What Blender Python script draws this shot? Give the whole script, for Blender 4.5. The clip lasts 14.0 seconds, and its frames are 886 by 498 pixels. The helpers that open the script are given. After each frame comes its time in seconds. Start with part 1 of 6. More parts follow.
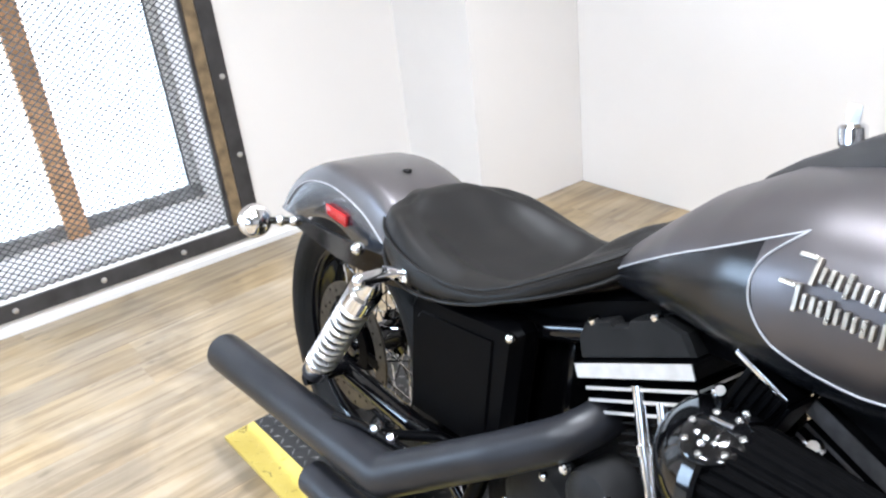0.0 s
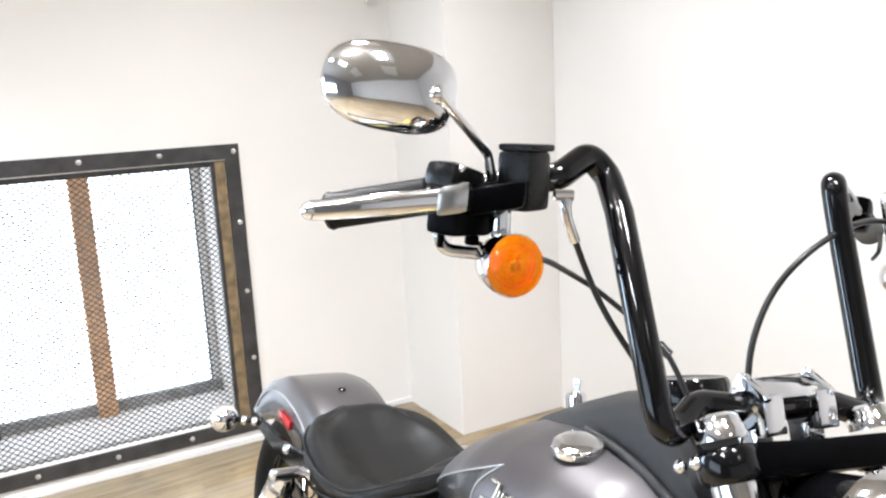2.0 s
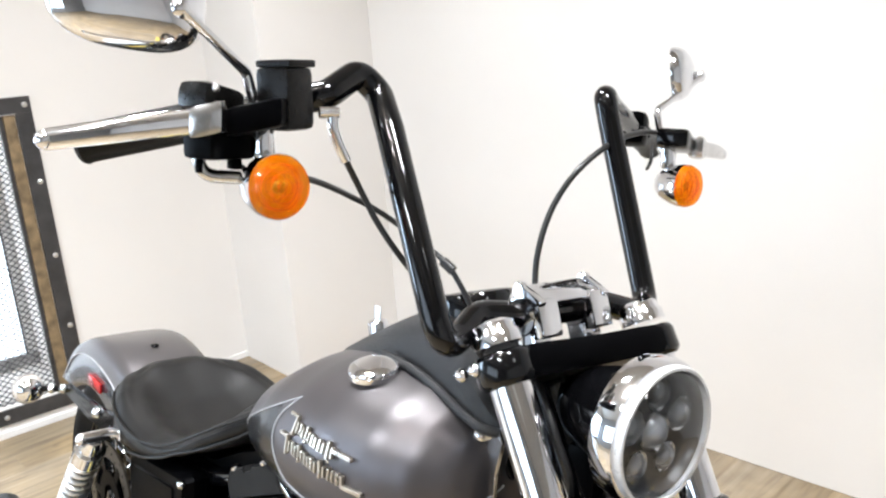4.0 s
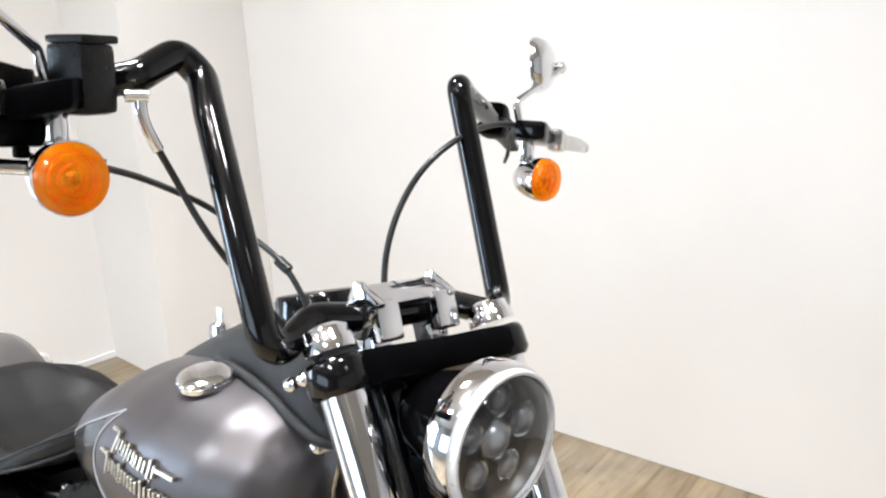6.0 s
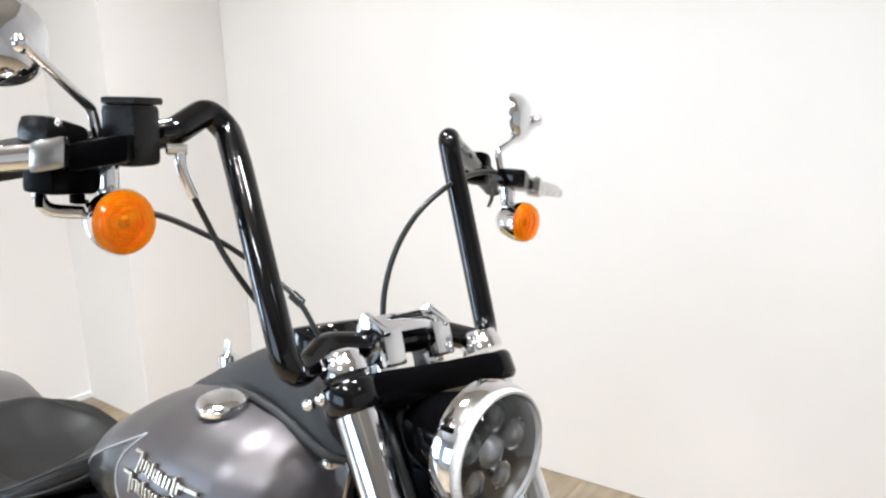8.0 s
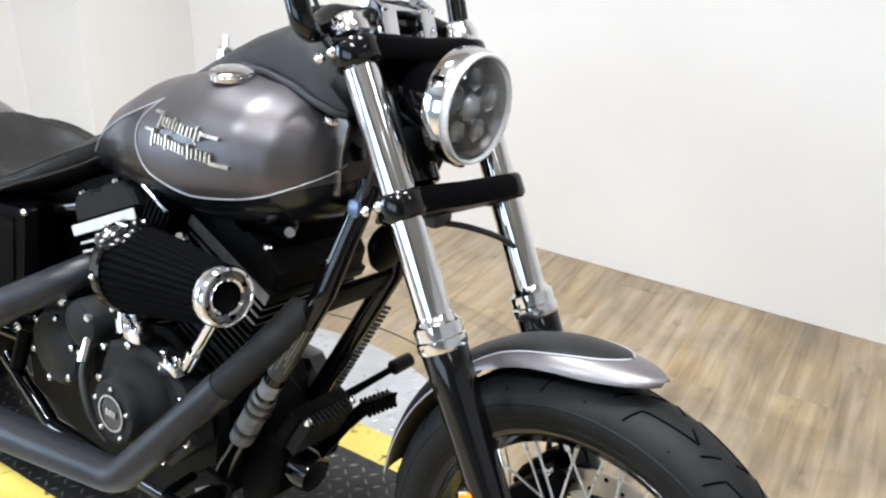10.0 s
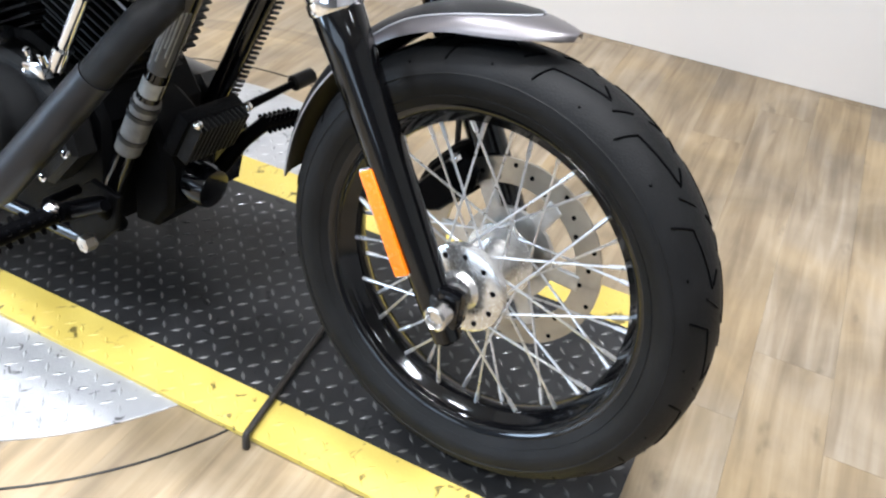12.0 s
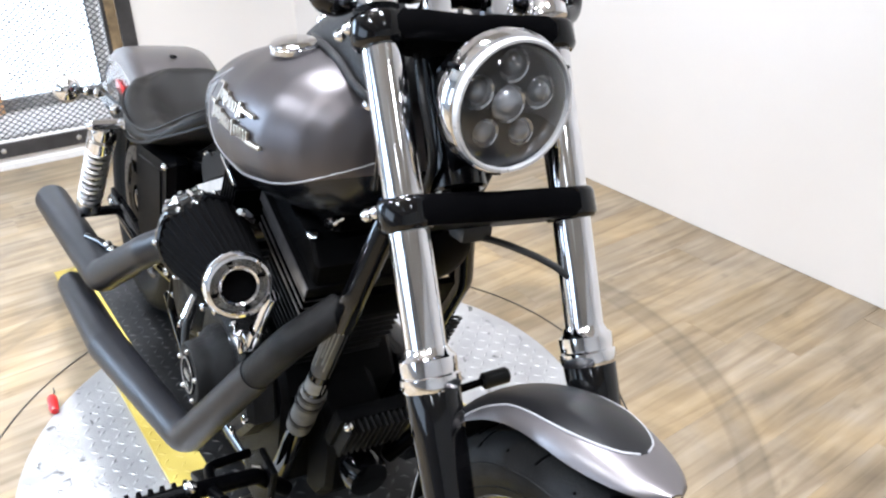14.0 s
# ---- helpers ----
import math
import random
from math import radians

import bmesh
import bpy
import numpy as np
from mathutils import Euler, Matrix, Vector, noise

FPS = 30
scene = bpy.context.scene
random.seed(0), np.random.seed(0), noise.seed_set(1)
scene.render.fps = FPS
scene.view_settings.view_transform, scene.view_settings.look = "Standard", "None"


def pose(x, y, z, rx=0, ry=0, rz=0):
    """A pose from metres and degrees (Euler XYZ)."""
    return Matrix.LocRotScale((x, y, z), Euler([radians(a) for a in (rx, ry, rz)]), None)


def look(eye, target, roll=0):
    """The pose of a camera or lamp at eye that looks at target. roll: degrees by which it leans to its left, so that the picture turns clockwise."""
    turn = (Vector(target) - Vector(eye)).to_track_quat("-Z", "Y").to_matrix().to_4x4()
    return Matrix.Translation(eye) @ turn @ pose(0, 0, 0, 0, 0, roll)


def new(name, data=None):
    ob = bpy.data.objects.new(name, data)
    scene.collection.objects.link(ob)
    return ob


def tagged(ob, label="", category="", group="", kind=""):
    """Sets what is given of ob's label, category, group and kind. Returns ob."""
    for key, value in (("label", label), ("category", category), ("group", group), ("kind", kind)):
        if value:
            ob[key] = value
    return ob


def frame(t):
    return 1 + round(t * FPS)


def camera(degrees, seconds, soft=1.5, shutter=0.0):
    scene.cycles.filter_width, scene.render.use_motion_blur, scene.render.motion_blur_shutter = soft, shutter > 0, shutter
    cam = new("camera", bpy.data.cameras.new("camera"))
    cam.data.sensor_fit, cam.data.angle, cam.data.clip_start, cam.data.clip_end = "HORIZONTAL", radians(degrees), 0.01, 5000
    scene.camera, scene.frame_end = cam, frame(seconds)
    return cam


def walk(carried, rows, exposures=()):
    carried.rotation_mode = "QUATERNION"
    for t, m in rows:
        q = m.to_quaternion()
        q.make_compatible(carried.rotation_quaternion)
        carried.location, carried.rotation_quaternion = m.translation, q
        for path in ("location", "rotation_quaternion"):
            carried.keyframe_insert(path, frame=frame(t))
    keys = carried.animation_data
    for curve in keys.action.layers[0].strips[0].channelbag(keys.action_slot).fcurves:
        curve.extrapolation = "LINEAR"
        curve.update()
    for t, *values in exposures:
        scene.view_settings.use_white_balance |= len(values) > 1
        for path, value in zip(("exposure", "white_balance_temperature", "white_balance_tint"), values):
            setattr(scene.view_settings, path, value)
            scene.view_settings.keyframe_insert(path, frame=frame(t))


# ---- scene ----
cam = camera(57.2, 14.0, soft=2.3)
PATH = [
    (0, (-0.33, -0.605, 1.295), (-1.844, 0.37, 0.425), -6.8),
    (0.2, (-0.219, -0.582, 1.301), (-1.786, 0.346, 0.475), -6.9),
    (0.5, (-0.036, -0.538, 1.314), (-1.674, 0.306, 0.537), -3.3),
    (1, (0.119, -0.533, 1.383), (-1.64, 0.223, 0.806), -4.4),
    (1.5, (0.145, -0.523, 1.446), (-1.628, 0.302, 1.028), -4.2),
    (2, (0.169, -0.521, 1.454), (-1.547, 0.433, 1.073), -3.0),
    (2.5, (0.175, -0.504, 1.462), (-1.467, 0.58, 1.102), -4.0),
    (3, (0.183, -0.495, 1.456), (-1.404, 0.657, 1.067), -3.5),
    (3.5, (0.192, -0.476, 1.435), (-1.358, 0.705, 0.983), -4.4),
    (4, (0.205, -0.449, 1.412), (-1.278, 0.787, 0.89), -4.5),
    (4.2, (0.215, -0.442, 1.404), (-1.246, 0.818, 0.876), -4.5),
    (6.3, (0.204, -0.346, 1.397), (-1.083, 1.088, 0.857), -2.8),
    (6.5, (0.205, -0.342, 1.402), (-1.082, 1.101, 0.888), -3.1),
    (7, (0.211, -0.344, 1.421), (-1.081, 1.116, 0.975), -3.0),
    (7.2, (0.207, -0.349, 1.427), (-1.081, 1.119, 0.995), -3.0),
    (9.3, (0.338, -0.706, 1.359), (-0.751, 0.838, 0.708), 1.1),
    (9.5, (0.334, -0.712, 1.338), (-0.735, 0.822, 0.63), 1.9),
    (10, (0.335, -0.711, 1.285), (-0.687, 0.778, 0.426), 2.1),
    (10.5, (0.337, -0.706, 1.229), (-0.598, 0.77, 0.255), 2.8),
    (11, (0.348, -0.699, 1.184), (-0.518, 0.76, 0.125), 3.5),
    (11.5, (0.363, -0.703, 1.131), (-0.441, 0.718, -0.023), 4.1),
    (12, (0.378, -0.707, 1.087), (-0.34, 0.686, -0.157), 4.7),
    (12.3, (0.373, -0.702, 1.074), (-0.317, 0.681, -0.195), 4.8),
    (12.5, (0.371, -0.715, 1.089), (-0.331, 0.685, -0.156), 4.3),
    (12.7, (0.367, -0.7, 1.133), (-0.366, 0.714, -0.076), 5.2),
    (13, (0.36, -0.668, 1.2), (-0.519, 0.746, 0.092), -0.1),
    (13.2, (0.391, -0.599, 1.231), (-0.676, 0.734, 0.191), -2.6),
    (13.5, (0.428, -0.472, 1.247), (-0.909, 0.672, 0.296), 0.4),
    (13.7, (0.452, -0.405, 1.265), (-0.976, 0.63, 0.32), 1.2),
    (14, (0.453, -0.309, 1.27), (-1.053, 0.605, 0.323), -1.2),
]
EXPOSURES = [(0, 0.04, 6250, 13), (1.5, 0.02, 6550, 12), (3, 0.02, 6680, 13), (4, -0.03, 6680, 12), (6.5, -0.1, 6680, 12), (7, -0.12, 6680, 12), (9.5, -0.08, 6480, 11), (11.5, -0.12, 6350, 12), (13, -0.1, 6350, 14), (14, -0.03, 6330, 14)]
walk(cam, [(t, look(eye, target, roll)) for t, eye, target, roll in PATH], EXPOSURES)

# ---- light and exposure ----
world = bpy.data.worlds.new("world")
world.use_nodes = True
world.node_tree.nodes["Background"].inputs[0].default_value = (0.9, 0.95, 1.0, 1)
world.node_tree.nodes["Background"].inputs[1].default_value = 0.3
scene.world = world

CEILING_Z = 3.3


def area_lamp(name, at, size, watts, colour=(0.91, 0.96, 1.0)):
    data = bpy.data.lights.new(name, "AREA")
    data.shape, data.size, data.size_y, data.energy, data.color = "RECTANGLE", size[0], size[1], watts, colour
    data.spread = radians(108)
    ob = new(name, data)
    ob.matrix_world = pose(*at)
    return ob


PANELS = [(-1.5, 0.25), (-1.6, -1.9), (0.3, 0.2), (0.3, -1.9), (2.2, 0.2), (2.2, -1.9)]
PANEL_WATTS = (58, 98, 41, 66, 17, 25)
for (px, py), watts in zip(PANELS, PANEL_WATTS):
    area_lamp("panel_lamp", (px, py, CEILING_Z - 0.065), (0.62, 0.28), watts, (0.91, 0.96, 1.0) if py > 0 else (0.86, 0.94, 1.0))
# bluish lamp added in the unseen rear window for sheen on the bike
added_blue_lamp = area_lamp("added_blue_light", (-4.93, -3.1, 1.48), (2.1, 2.1), 260, (0.58, 0.78, 1.0))
added_blue_lamp.matrix_world = look((-4.93, -3.1, 1.48), (-3.93, -2.6, 1.30))
added_blue_lamp.data.spread = radians(170)
SPOTS = [(-0.5, -0.55), (-0.25, -0.55), (-0.5, -0.8), (-0.25, -0.8)]
for px, py in SPOTS:
    data = bpy.data.lights.new("bulb_lamp", "POINT")
    data.energy, data.shadow_soft_size, data.color = 14, 0.035, (0.98, 0.98, 1.0)
    new("bulb_lamp", data).location = (px, py, CEILING_Z - 0.32)

# ---- materials ----
MATS = {}


def nodes_of(name):
    m = bpy.data.materials.new(name)
    m.use_nodes = True
    nt = m.node_tree
    return m, nt, nt.nodes["Principled BSDF"]


def link(nt, a, ao, b, bi):
    nt.links.new(a.outputs[ao], b.inputs[bi])


def surface(name, colour, rough=0.5, metal=0.0, vary=0.12, scale=18.0, bump=0.0, bump_scale=120.0, coat=0.0, second=None, rough_vary=0.1, spec=0.5):
    """A material with slow stains and fine grain in colour, roughness and relief, in metres of object space."""
    m, nt, bs = nodes_of(name)
    tc = nt.nodes.new("ShaderNodeTexCoord")
    n1 = nt.nodes.new("ShaderNodeTexNoise")
    n1.inputs["Scale"].default_value, n1.inputs["Detail"].default_value = scale, 5
    link(nt, tc, "Object", n1, "Vector")
    ramp = nt.nodes.new("ShaderNodeValToRGB")
    c = Vector(colour)
    d = Vector(second) if second else c * (1 - vary)
    hi = c * (1 + (0 if second else vary * 0.6))
    ramp.color_ramp.elements[0].position, ramp.color_ramp.elements[1].position = 0.3, 0.7
    ramp.color_ramp.elements[0].color = (*d, 1)
    ramp.color_ramp.elements[1].color = (*[min(v, 1) for v in hi], 1)
    link(nt, n1, "Fac", ramp, "Fac")
    link(nt, ramp, "Color", bs, "Base Color")
    n2 = nt.nodes.new("ShaderNodeTexNoise")
    n2.inputs["Scale"].default_value, n2.inputs["Detail"].default_value = bump_scale, 4
    link(nt, tc, "Object", n2, "Vector")
    mr = nt.nodes.new("ShaderNodeMapRange")
    mr.inputs["To Min"].default_value, mr.inputs["To Max"].default_value = max(rough - rough_vary, 0.01), min(rough + rough_vary, 1)
    link(nt, n2, "Fac", mr, "Value")
    link(nt, mr, "Result", bs, "Roughness")
    bs.inputs["Metallic"].default_value = metal
    bs.inputs["Specular IOR Level"].default_value = spec
    bs.inputs["Coat Weight"].default_value = coat
    bs.inputs["Coat Roughness"].default_value = 0.06
    if bump:
        b = nt.nodes.new("ShaderNodeBump")
        b.inputs["Strength"].default_value, b.inputs["Distance"].default_value = bump, 0.002
        link(nt, n2, "Fac", b, "Height")
        link(nt, b, "Normal", bs, "Normal")
    MATS[name] = m
    return m


CHROME = surface("chrome", (0.78, 0.78, 0.80), 0.06, 1.0, 0.05, 30, rough_vary=0.03)
POLISHED = surface("polished_alloy", (0.62, 0.61, 0.60), 0.22, 1.0, 0.15, 40, 0.1, 300)
ALLOY = surface("machined_alloy", (0.55, 0.54, 0.52), 0.36, 1.0, 0.2, 50, 0.15, 400)
BLACK_GLOSS = surface("gloss_black_enamel", (0.002, 0.002, 0.0024), 0.09, 0.0, 0.2, 25, rough_vary=0.03, spec=0.42)
BLACK_SATIN = surface("satin_black_paint", (0.0012, 0.0012, 0.0015), 0.34, 0.0, 0.3, 30, 0.1, 300, spec=0.022)
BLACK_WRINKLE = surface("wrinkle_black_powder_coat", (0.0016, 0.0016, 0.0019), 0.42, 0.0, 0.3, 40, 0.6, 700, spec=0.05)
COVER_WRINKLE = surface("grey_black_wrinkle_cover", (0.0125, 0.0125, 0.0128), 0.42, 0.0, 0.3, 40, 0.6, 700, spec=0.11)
EXHAUST_BLACK = surface("matt_black_ceramic", (0.0105, 0.011, 0.0135), 0.40, 0.1, 0.3, 14, 0.12, 500, spec=0.30)
TANK_GREY = surface("charcoal_denim_paint", (0.165, 0.152, 0.155), 0.36, 0.72, 0.06, 14, 0.05, 900, rough_vary=0.05)
PINSTRIPE = surface("silver_pinstripe", (0.33, 0.33, 0.345), 0.4, 0.1, 0.06, 60)
VINYL = surface("black_seat_vinyl", (0.0046, 0.0042, 0.0040), 0.46, 0.0, 0.25, 12, 0.3, 420, spec=0.25)
RUBBER = surface("tyre_rubber", (0.0065, 0.0064, 0.0065), 0.58, 0.0, 0.4, 16, 0.35, 350, spec=0.17)
GRIP_RUBBER = surface("grip_rubber", (0.003, 0.003, 0.003), 0.42, 0.0, 0.2, 50, 0.2, 500, spec=0.2)
CABLE = surface("cable_sheath", (0.008, 0.008, 0.0085), 0.4, 0.0, 0.2, 60)
DISC_DULL = surface("dull_brake_disc_steel", (0.10, 0.086, 0.07), 0.42, 0.9, 0.3, 45, 0.1, 500)
DISC_STEEL = surface("brake_disc_steel", (0.40, 0.37, 0.32), 0.32, 1.0, 0.12, 45, 0.1, 500)
PLEATS = surface("black_filter_gauze", (0.0016, 0.0016, 0.0018), 0.75, 0.0, 0.3, 60, 0.5, 900, spec=0.02)
BADGE = surface("brushed_badge_metal", (0.56, 0.51, 0.44), 0.3, 1.0, 0.15, 120)
LABEL_WHITE = surface("worn_sticker", (0.27, 0.27, 0.265), 0.5, 0.0, 0.2, 60)
RED_LENS = surface("red_reflector", (0.36, 0.010, 0.009), 0.16, 0.0, 0.2, 120, coat=0.5)
ORANGE_LENS = surface("orange_reflector", (1.0, 0.205, 0.004), 0.25, 0.0, 0.08, 160, coat=0.5)
STEEL_FRAME = surface("blackened_angle_iron", (0.055, 0.053, 0.054), 0.5, 0.3, 0.35, 14, 0.3, 200)
MESH_STEEL = surface("expanded_metal_steel", (0.06, 0.06, 0.06), 0.45, 0.4, 0.3, 30)
ZINC = surface("zinc_bolt_heads", (0.55, 0.54, 0.52), 0.35, 0.9, 0.15, 80)
STUD_WOOD = surface("orange_stained_stud", (0.80, 0.45, 0.22), 0.55, 0.0, 0.3, 22, 0.4, 90)
JAMB_WOOD = surface("weathered_wood_jamb", (0.22, 0.155, 0.085), 0.6, 0.0, 0.45, 26, 0.5, 60)
WALL_PAINT = surface("white_wall_paint", (0.785, 0.758, 0.73), 0.6, 0.0, 0.03, 1.6, 0.12, 160)
BASE_PAINT = surface("white_skirting_paint", (0.74, 0.735, 0.72), 0.42, 0.0, 0.07, 7, 0.1, 90)
# unseen ceiling, coloured dark to cut bounce onto the upper walls
CEILING_PAINT = surface("dimmed_ceiling_paint", (0.46, 0.43, 0.39), 0.8, 0.0, 0.04, 2, 0.2, 90)
# unseen side wall, kept dark so black parts reflect less white
DARK_WALL = surface("dim_reflection_wall", (0.30, 0.305, 0.315), 0.6, 0.0, 0.1, 2, 0.12, 160)
RED_PLASTIC = surface("red_plastic_handle", (0.60, 0.02, 0.02), 0.35, 0.0, 0.1, 60)
ROD_STEEL = surface("rusty_black_rod", (0.030, 0.026, 0.022), 0.5, 0.4, 0.5, 60, 0.4, 200)
PLASTIC_WHITE = surface("white_plastic", (0.7, 0.7, 0.68), 0.4, 0.0, 0.05, 40)


def glowing(name, colour, strength):
    m, nt, bs = nodes_of(name)
    bs.inputs["Base Color"].default_value = (*colour, 1)
    bs.inputs["Emission Color"].default_value = (*colour, 1)
    bs.inputs["Emission Strength"].default_value = strength
    return m


# glow of the two added windows that stay out of view
ADDED_PANE = glowing("added_window_glow", (0.68, 0.83, 1.0), 4.0)
DAYLIGHT_PANE = glowing("frosted_daylight_pane", (0.78, 0.89, 1.0), 2.9)
# darker copy of the machined edge: the front head's shade put in colour
MACHINED_SHADED = surface("shaded_machined_edge", (0.17, 0.17, 0.18), 0.36, 0.8, 0.3, 50, 0.1, 400)
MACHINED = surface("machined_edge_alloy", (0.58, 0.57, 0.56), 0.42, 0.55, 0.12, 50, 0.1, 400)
FENDER_BLACK = surface("black_fender_panel", (0.004, 0.004, 0.005), 0.42, 0.0, 0.15, 14, 0.05, 900, spec=0.35)
SPOKE_STEEL = surface("stainless_spoke_steel", (0.72, 0.72, 0.73), 0.30, 0.9, 0.08, 60)
HUB_ALLOY = surface("bright_hub_alloy", (0.64, 0.63, 0.615), 0.26, 0.9, 0.04, 14, 0.02, 500, rough_vary=0.05)
LAMP_BOWL = surface("smoked_lamp_bowl", (0.030, 0.030, 0.032), 0.32, 0.15, 0.05, 20, rough_vary=0.02)
MASTER_BLACK = surface("satin_black_casting", (0.004, 0.0036, 0.0034), 0.3, 0.0, 0.2, 40, 0.2, 400, spec=0.2)
HALO = surface("grey_halo_ring", (0.56, 0.56, 0.57), 0.3, 0.3, 0.06, 40)
PALE_LENS = surface("pale_clear_lens", (0.62, 0.58, 0.54), 0.12, 0.35, 0.25, 120, coat=0.4)
DARK_CHROME = surface("dull_dark_chrome", (0.20, 0.195, 0.185), 0.28, 0.9, 0.4, 90, 0.2, 300)
SLEEVE_GREY = surface("grey_rubber_sleeve", (0.125, 0.123, 0.12), 0.5, 0.0, 0.3, 60, 0.3, 300)
SIGNAL_BOWL = surface("bright_signal_bowl", (0.97, 0.94, 0.88), 0.10, 0.95, 0.1, 160)
CONSOLE_GREY = surface("grey_wrinkle_console", (0.017, 0.017, 0.018), 0.5, 0.1, 0.2, 40, 0.6, 700, spec=0.35)


def thin_lens(name, tint, gloss):
    """A thin moulded lens: tinted see-through, with gloss that grows at a slant."""
    m = bpy.data.materials.new(name)
    m.use_nodes = True
    nt = m.node_tree
    nt.nodes.clear()
    out, mix, clear, shine, lw = (nt.nodes.new("ShaderNode" + k) for k in ("OutputMaterial", "MixShader", "BsdfTransparent", "BsdfGlossy", "LayerWeight"))
    clear.inputs["Color"].default_value = (*tint, 1)
    shine.inputs["Roughness"].default_value = 0.03
    lw.inputs["Blend"].default_value = gloss
    link(nt, lw, "Fresnel", mix, 0)
    link(nt, clear, "BSDF", mix, 1)
    link(nt, shine, "BSDF", mix, 2)
    link(nt, mix, "Shader", out, "Surface")
    return m


CLEAR_GLASS = thin_lens("clear_lens", (0.80, 0.82, 0.84), 0.42)


def amber_lens():
    """Moulded amber plastic: half glowing with the light that falls on it, half see-through."""
    m, nt, bs = nodes_of("amber_lens")
    bs.inputs["Base Color"].default_value = (1.0, 0.27, 0.008, 1)
    bs.inputs["Roughness"].default_value, bs.inputs["Coat Weight"].default_value = 0.12, 0.5
    tc, cells, ramp = nt.nodes.new("ShaderNodeTexCoord"), nt.nodes.new("ShaderNodeTexVoronoi"), nt.nodes.new("ShaderNodeValToRGB")
    cells.inputs["Scale"].default_value = 85
    link(nt, tc, "Object", cells, "Vector")
    # yellower cell centres paint sparkles into the lens colour
    ramp.color_ramp.elements[0].color, ramp.color_ramp.elements[1].color = (1.0, 0.44, 0.02, 1), (1.0, 0.20, 0.002, 1)
    ramp.color_ramp.elements[1].position = 0.7
    link(nt, cells, "Distance", ramp, "Fac")
    link(nt, ramp, "Color", bs, "Base Color")
    b = nt.nodes.new("ShaderNodeBump")
    b.inputs["Strength"].default_value, b.inputs["Distance"].default_value = 0.5, 0.002
    link(nt, cells, "Distance", b, "Height")
    link(nt, b, "Normal", bs, "Normal")
    clear, mix = nt.nodes.new("ShaderNodeBsdfTransparent"), nt.nodes.new("ShaderNodeMixShader")
    clear.inputs["Color"].default_value = (1.0, 0.57, 0.04, 1)
    mix.inputs[0].default_value = 0.74
    out = nt.nodes["Material Output"]
    link(nt, bs, "BSDF", mix, 1)
    link(nt, clear, "BSDF", mix, 2)
    link(nt, mix, "Shader", out, "Surface")
    return m


AMBER_GLASS = amber_lens()


def plank_material():
    """Pale oak vinyl: a tone a board, long grain along the board and darker knots."""
    m, nt, bs = nodes_of("oak_vinyl_plank")
    tc, info = nt.nodes.new("ShaderNodeTexCoord"), nt.nodes.new("ShaderNodeObjectInfo")
    shift = nt.nodes.new("ShaderNodeVectorMath")
    shift.operation = "ADD"
    geo = nt.nodes.new("ShaderNodeNewGeometry")
    add = nt.nodes.new("ShaderNodeMath")
    link(nt, info, "Random", add, 0)
    link(nt, geo, "Random Per Island", add, 1)
    mul = nt.nodes.new("ShaderNodeMath")
    mul.operation = "MULTIPLY"
    mul.inputs[1].default_value = 37.0
    link(nt, add, "Value", mul, 0)
    link(nt, tc, "Object", shift, 0)
    link(nt, mul, "Value", shift, 1)
    stretch = nt.nodes.new("ShaderNodeMapping")
    stretch.inputs["Scale"].default_value = (34, 2.6, 34)
    link(nt, shift, "Vector", stretch, "Vector")
    grain = nt.nodes.new("ShaderNodeTexNoise")
    grain.inputs["Scale"].default_value, grain.inputs["Detail"].default_value, grain.inputs["Distortion"].default_value = 1.0, 7, 0.6
    link(nt, stretch, "Vector", grain, "Vector")
    ramp = nt.nodes.new("ShaderNodeValToRGB")
    e = ramp.color_ramp.elements
    e[0].position, e[0].color = 0.28, (0.197, 0.143, 0.087, 1)
    e[1].position, e[1].color = 0.72, (0.385, 0.306, 0.212, 1)
    mid = e.new(0.5)
    mid.color = (0.302, 0.230, 0.146, 1)
    link(nt, grain, "Fac", ramp, "Fac")
    tone = nt.nodes.new("ShaderNodeHueSaturation")
    val = nt.nodes.new("ShaderNodeMapRange")
    val.inputs["From Max"].default_value = 2.0
    val.inputs["To Min"].default_value, val.inputs["To Max"].default_value = 0.84, 1.06
    link(nt, add, "Value", val, "Value")
    link(nt, val, "Result", tone, "Value")
    link(nt, ramp, "Color", tone, "Color")
    # broad blotches, and the scuffed track round the turntable
    geo2, blot, bl = nt.nodes.new("ShaderNodeNewGeometry"), nt.nodes.new("ShaderNodeTexNoise"), nt.nodes.new("ShaderNodeMapRange")
    blot.inputs["Scale"].default_value, blot.inputs["Detail"].default_value, blot.inputs["Distortion"].default_value = 3.2, 5, 1.2
    link(nt, geo2, "Position", blot, "Vector")
    bl.inputs["From Min"].default_value, bl.inputs["From Max"].default_value = 0.3, 0.7
    bl.inputs["To Min"].default_value, bl.inputs["To Max"].default_value = 0.63, 1.08
    link(nt, blot, "Fac", bl, "Value")
    flat = nt.nodes.new("ShaderNodeVectorMath")
    flat.operation = "MULTIPLY"
    flat.inputs[1].default_value = (1, 1, 0)
    link(nt, geo2, "Position", flat, 0)
    dist = nt.nodes.new("ShaderNodeVectorMath")
    dist.operation = "DISTANCE"
    link(nt, flat, "Vector", dist, 0)
    dist.inputs[1].default_value = (-0.975, 0.20, 0)
    half = nt.nodes.new("ShaderNodeMath")
    half.operation = "MULTIPLY"
    half.inputs[1].default_value = 0.5
    link(nt, dist, "Value", half, 0)
    track = nt.nodes.new("ShaderNodeValToRGB")
    te = track.color_ramp.elements
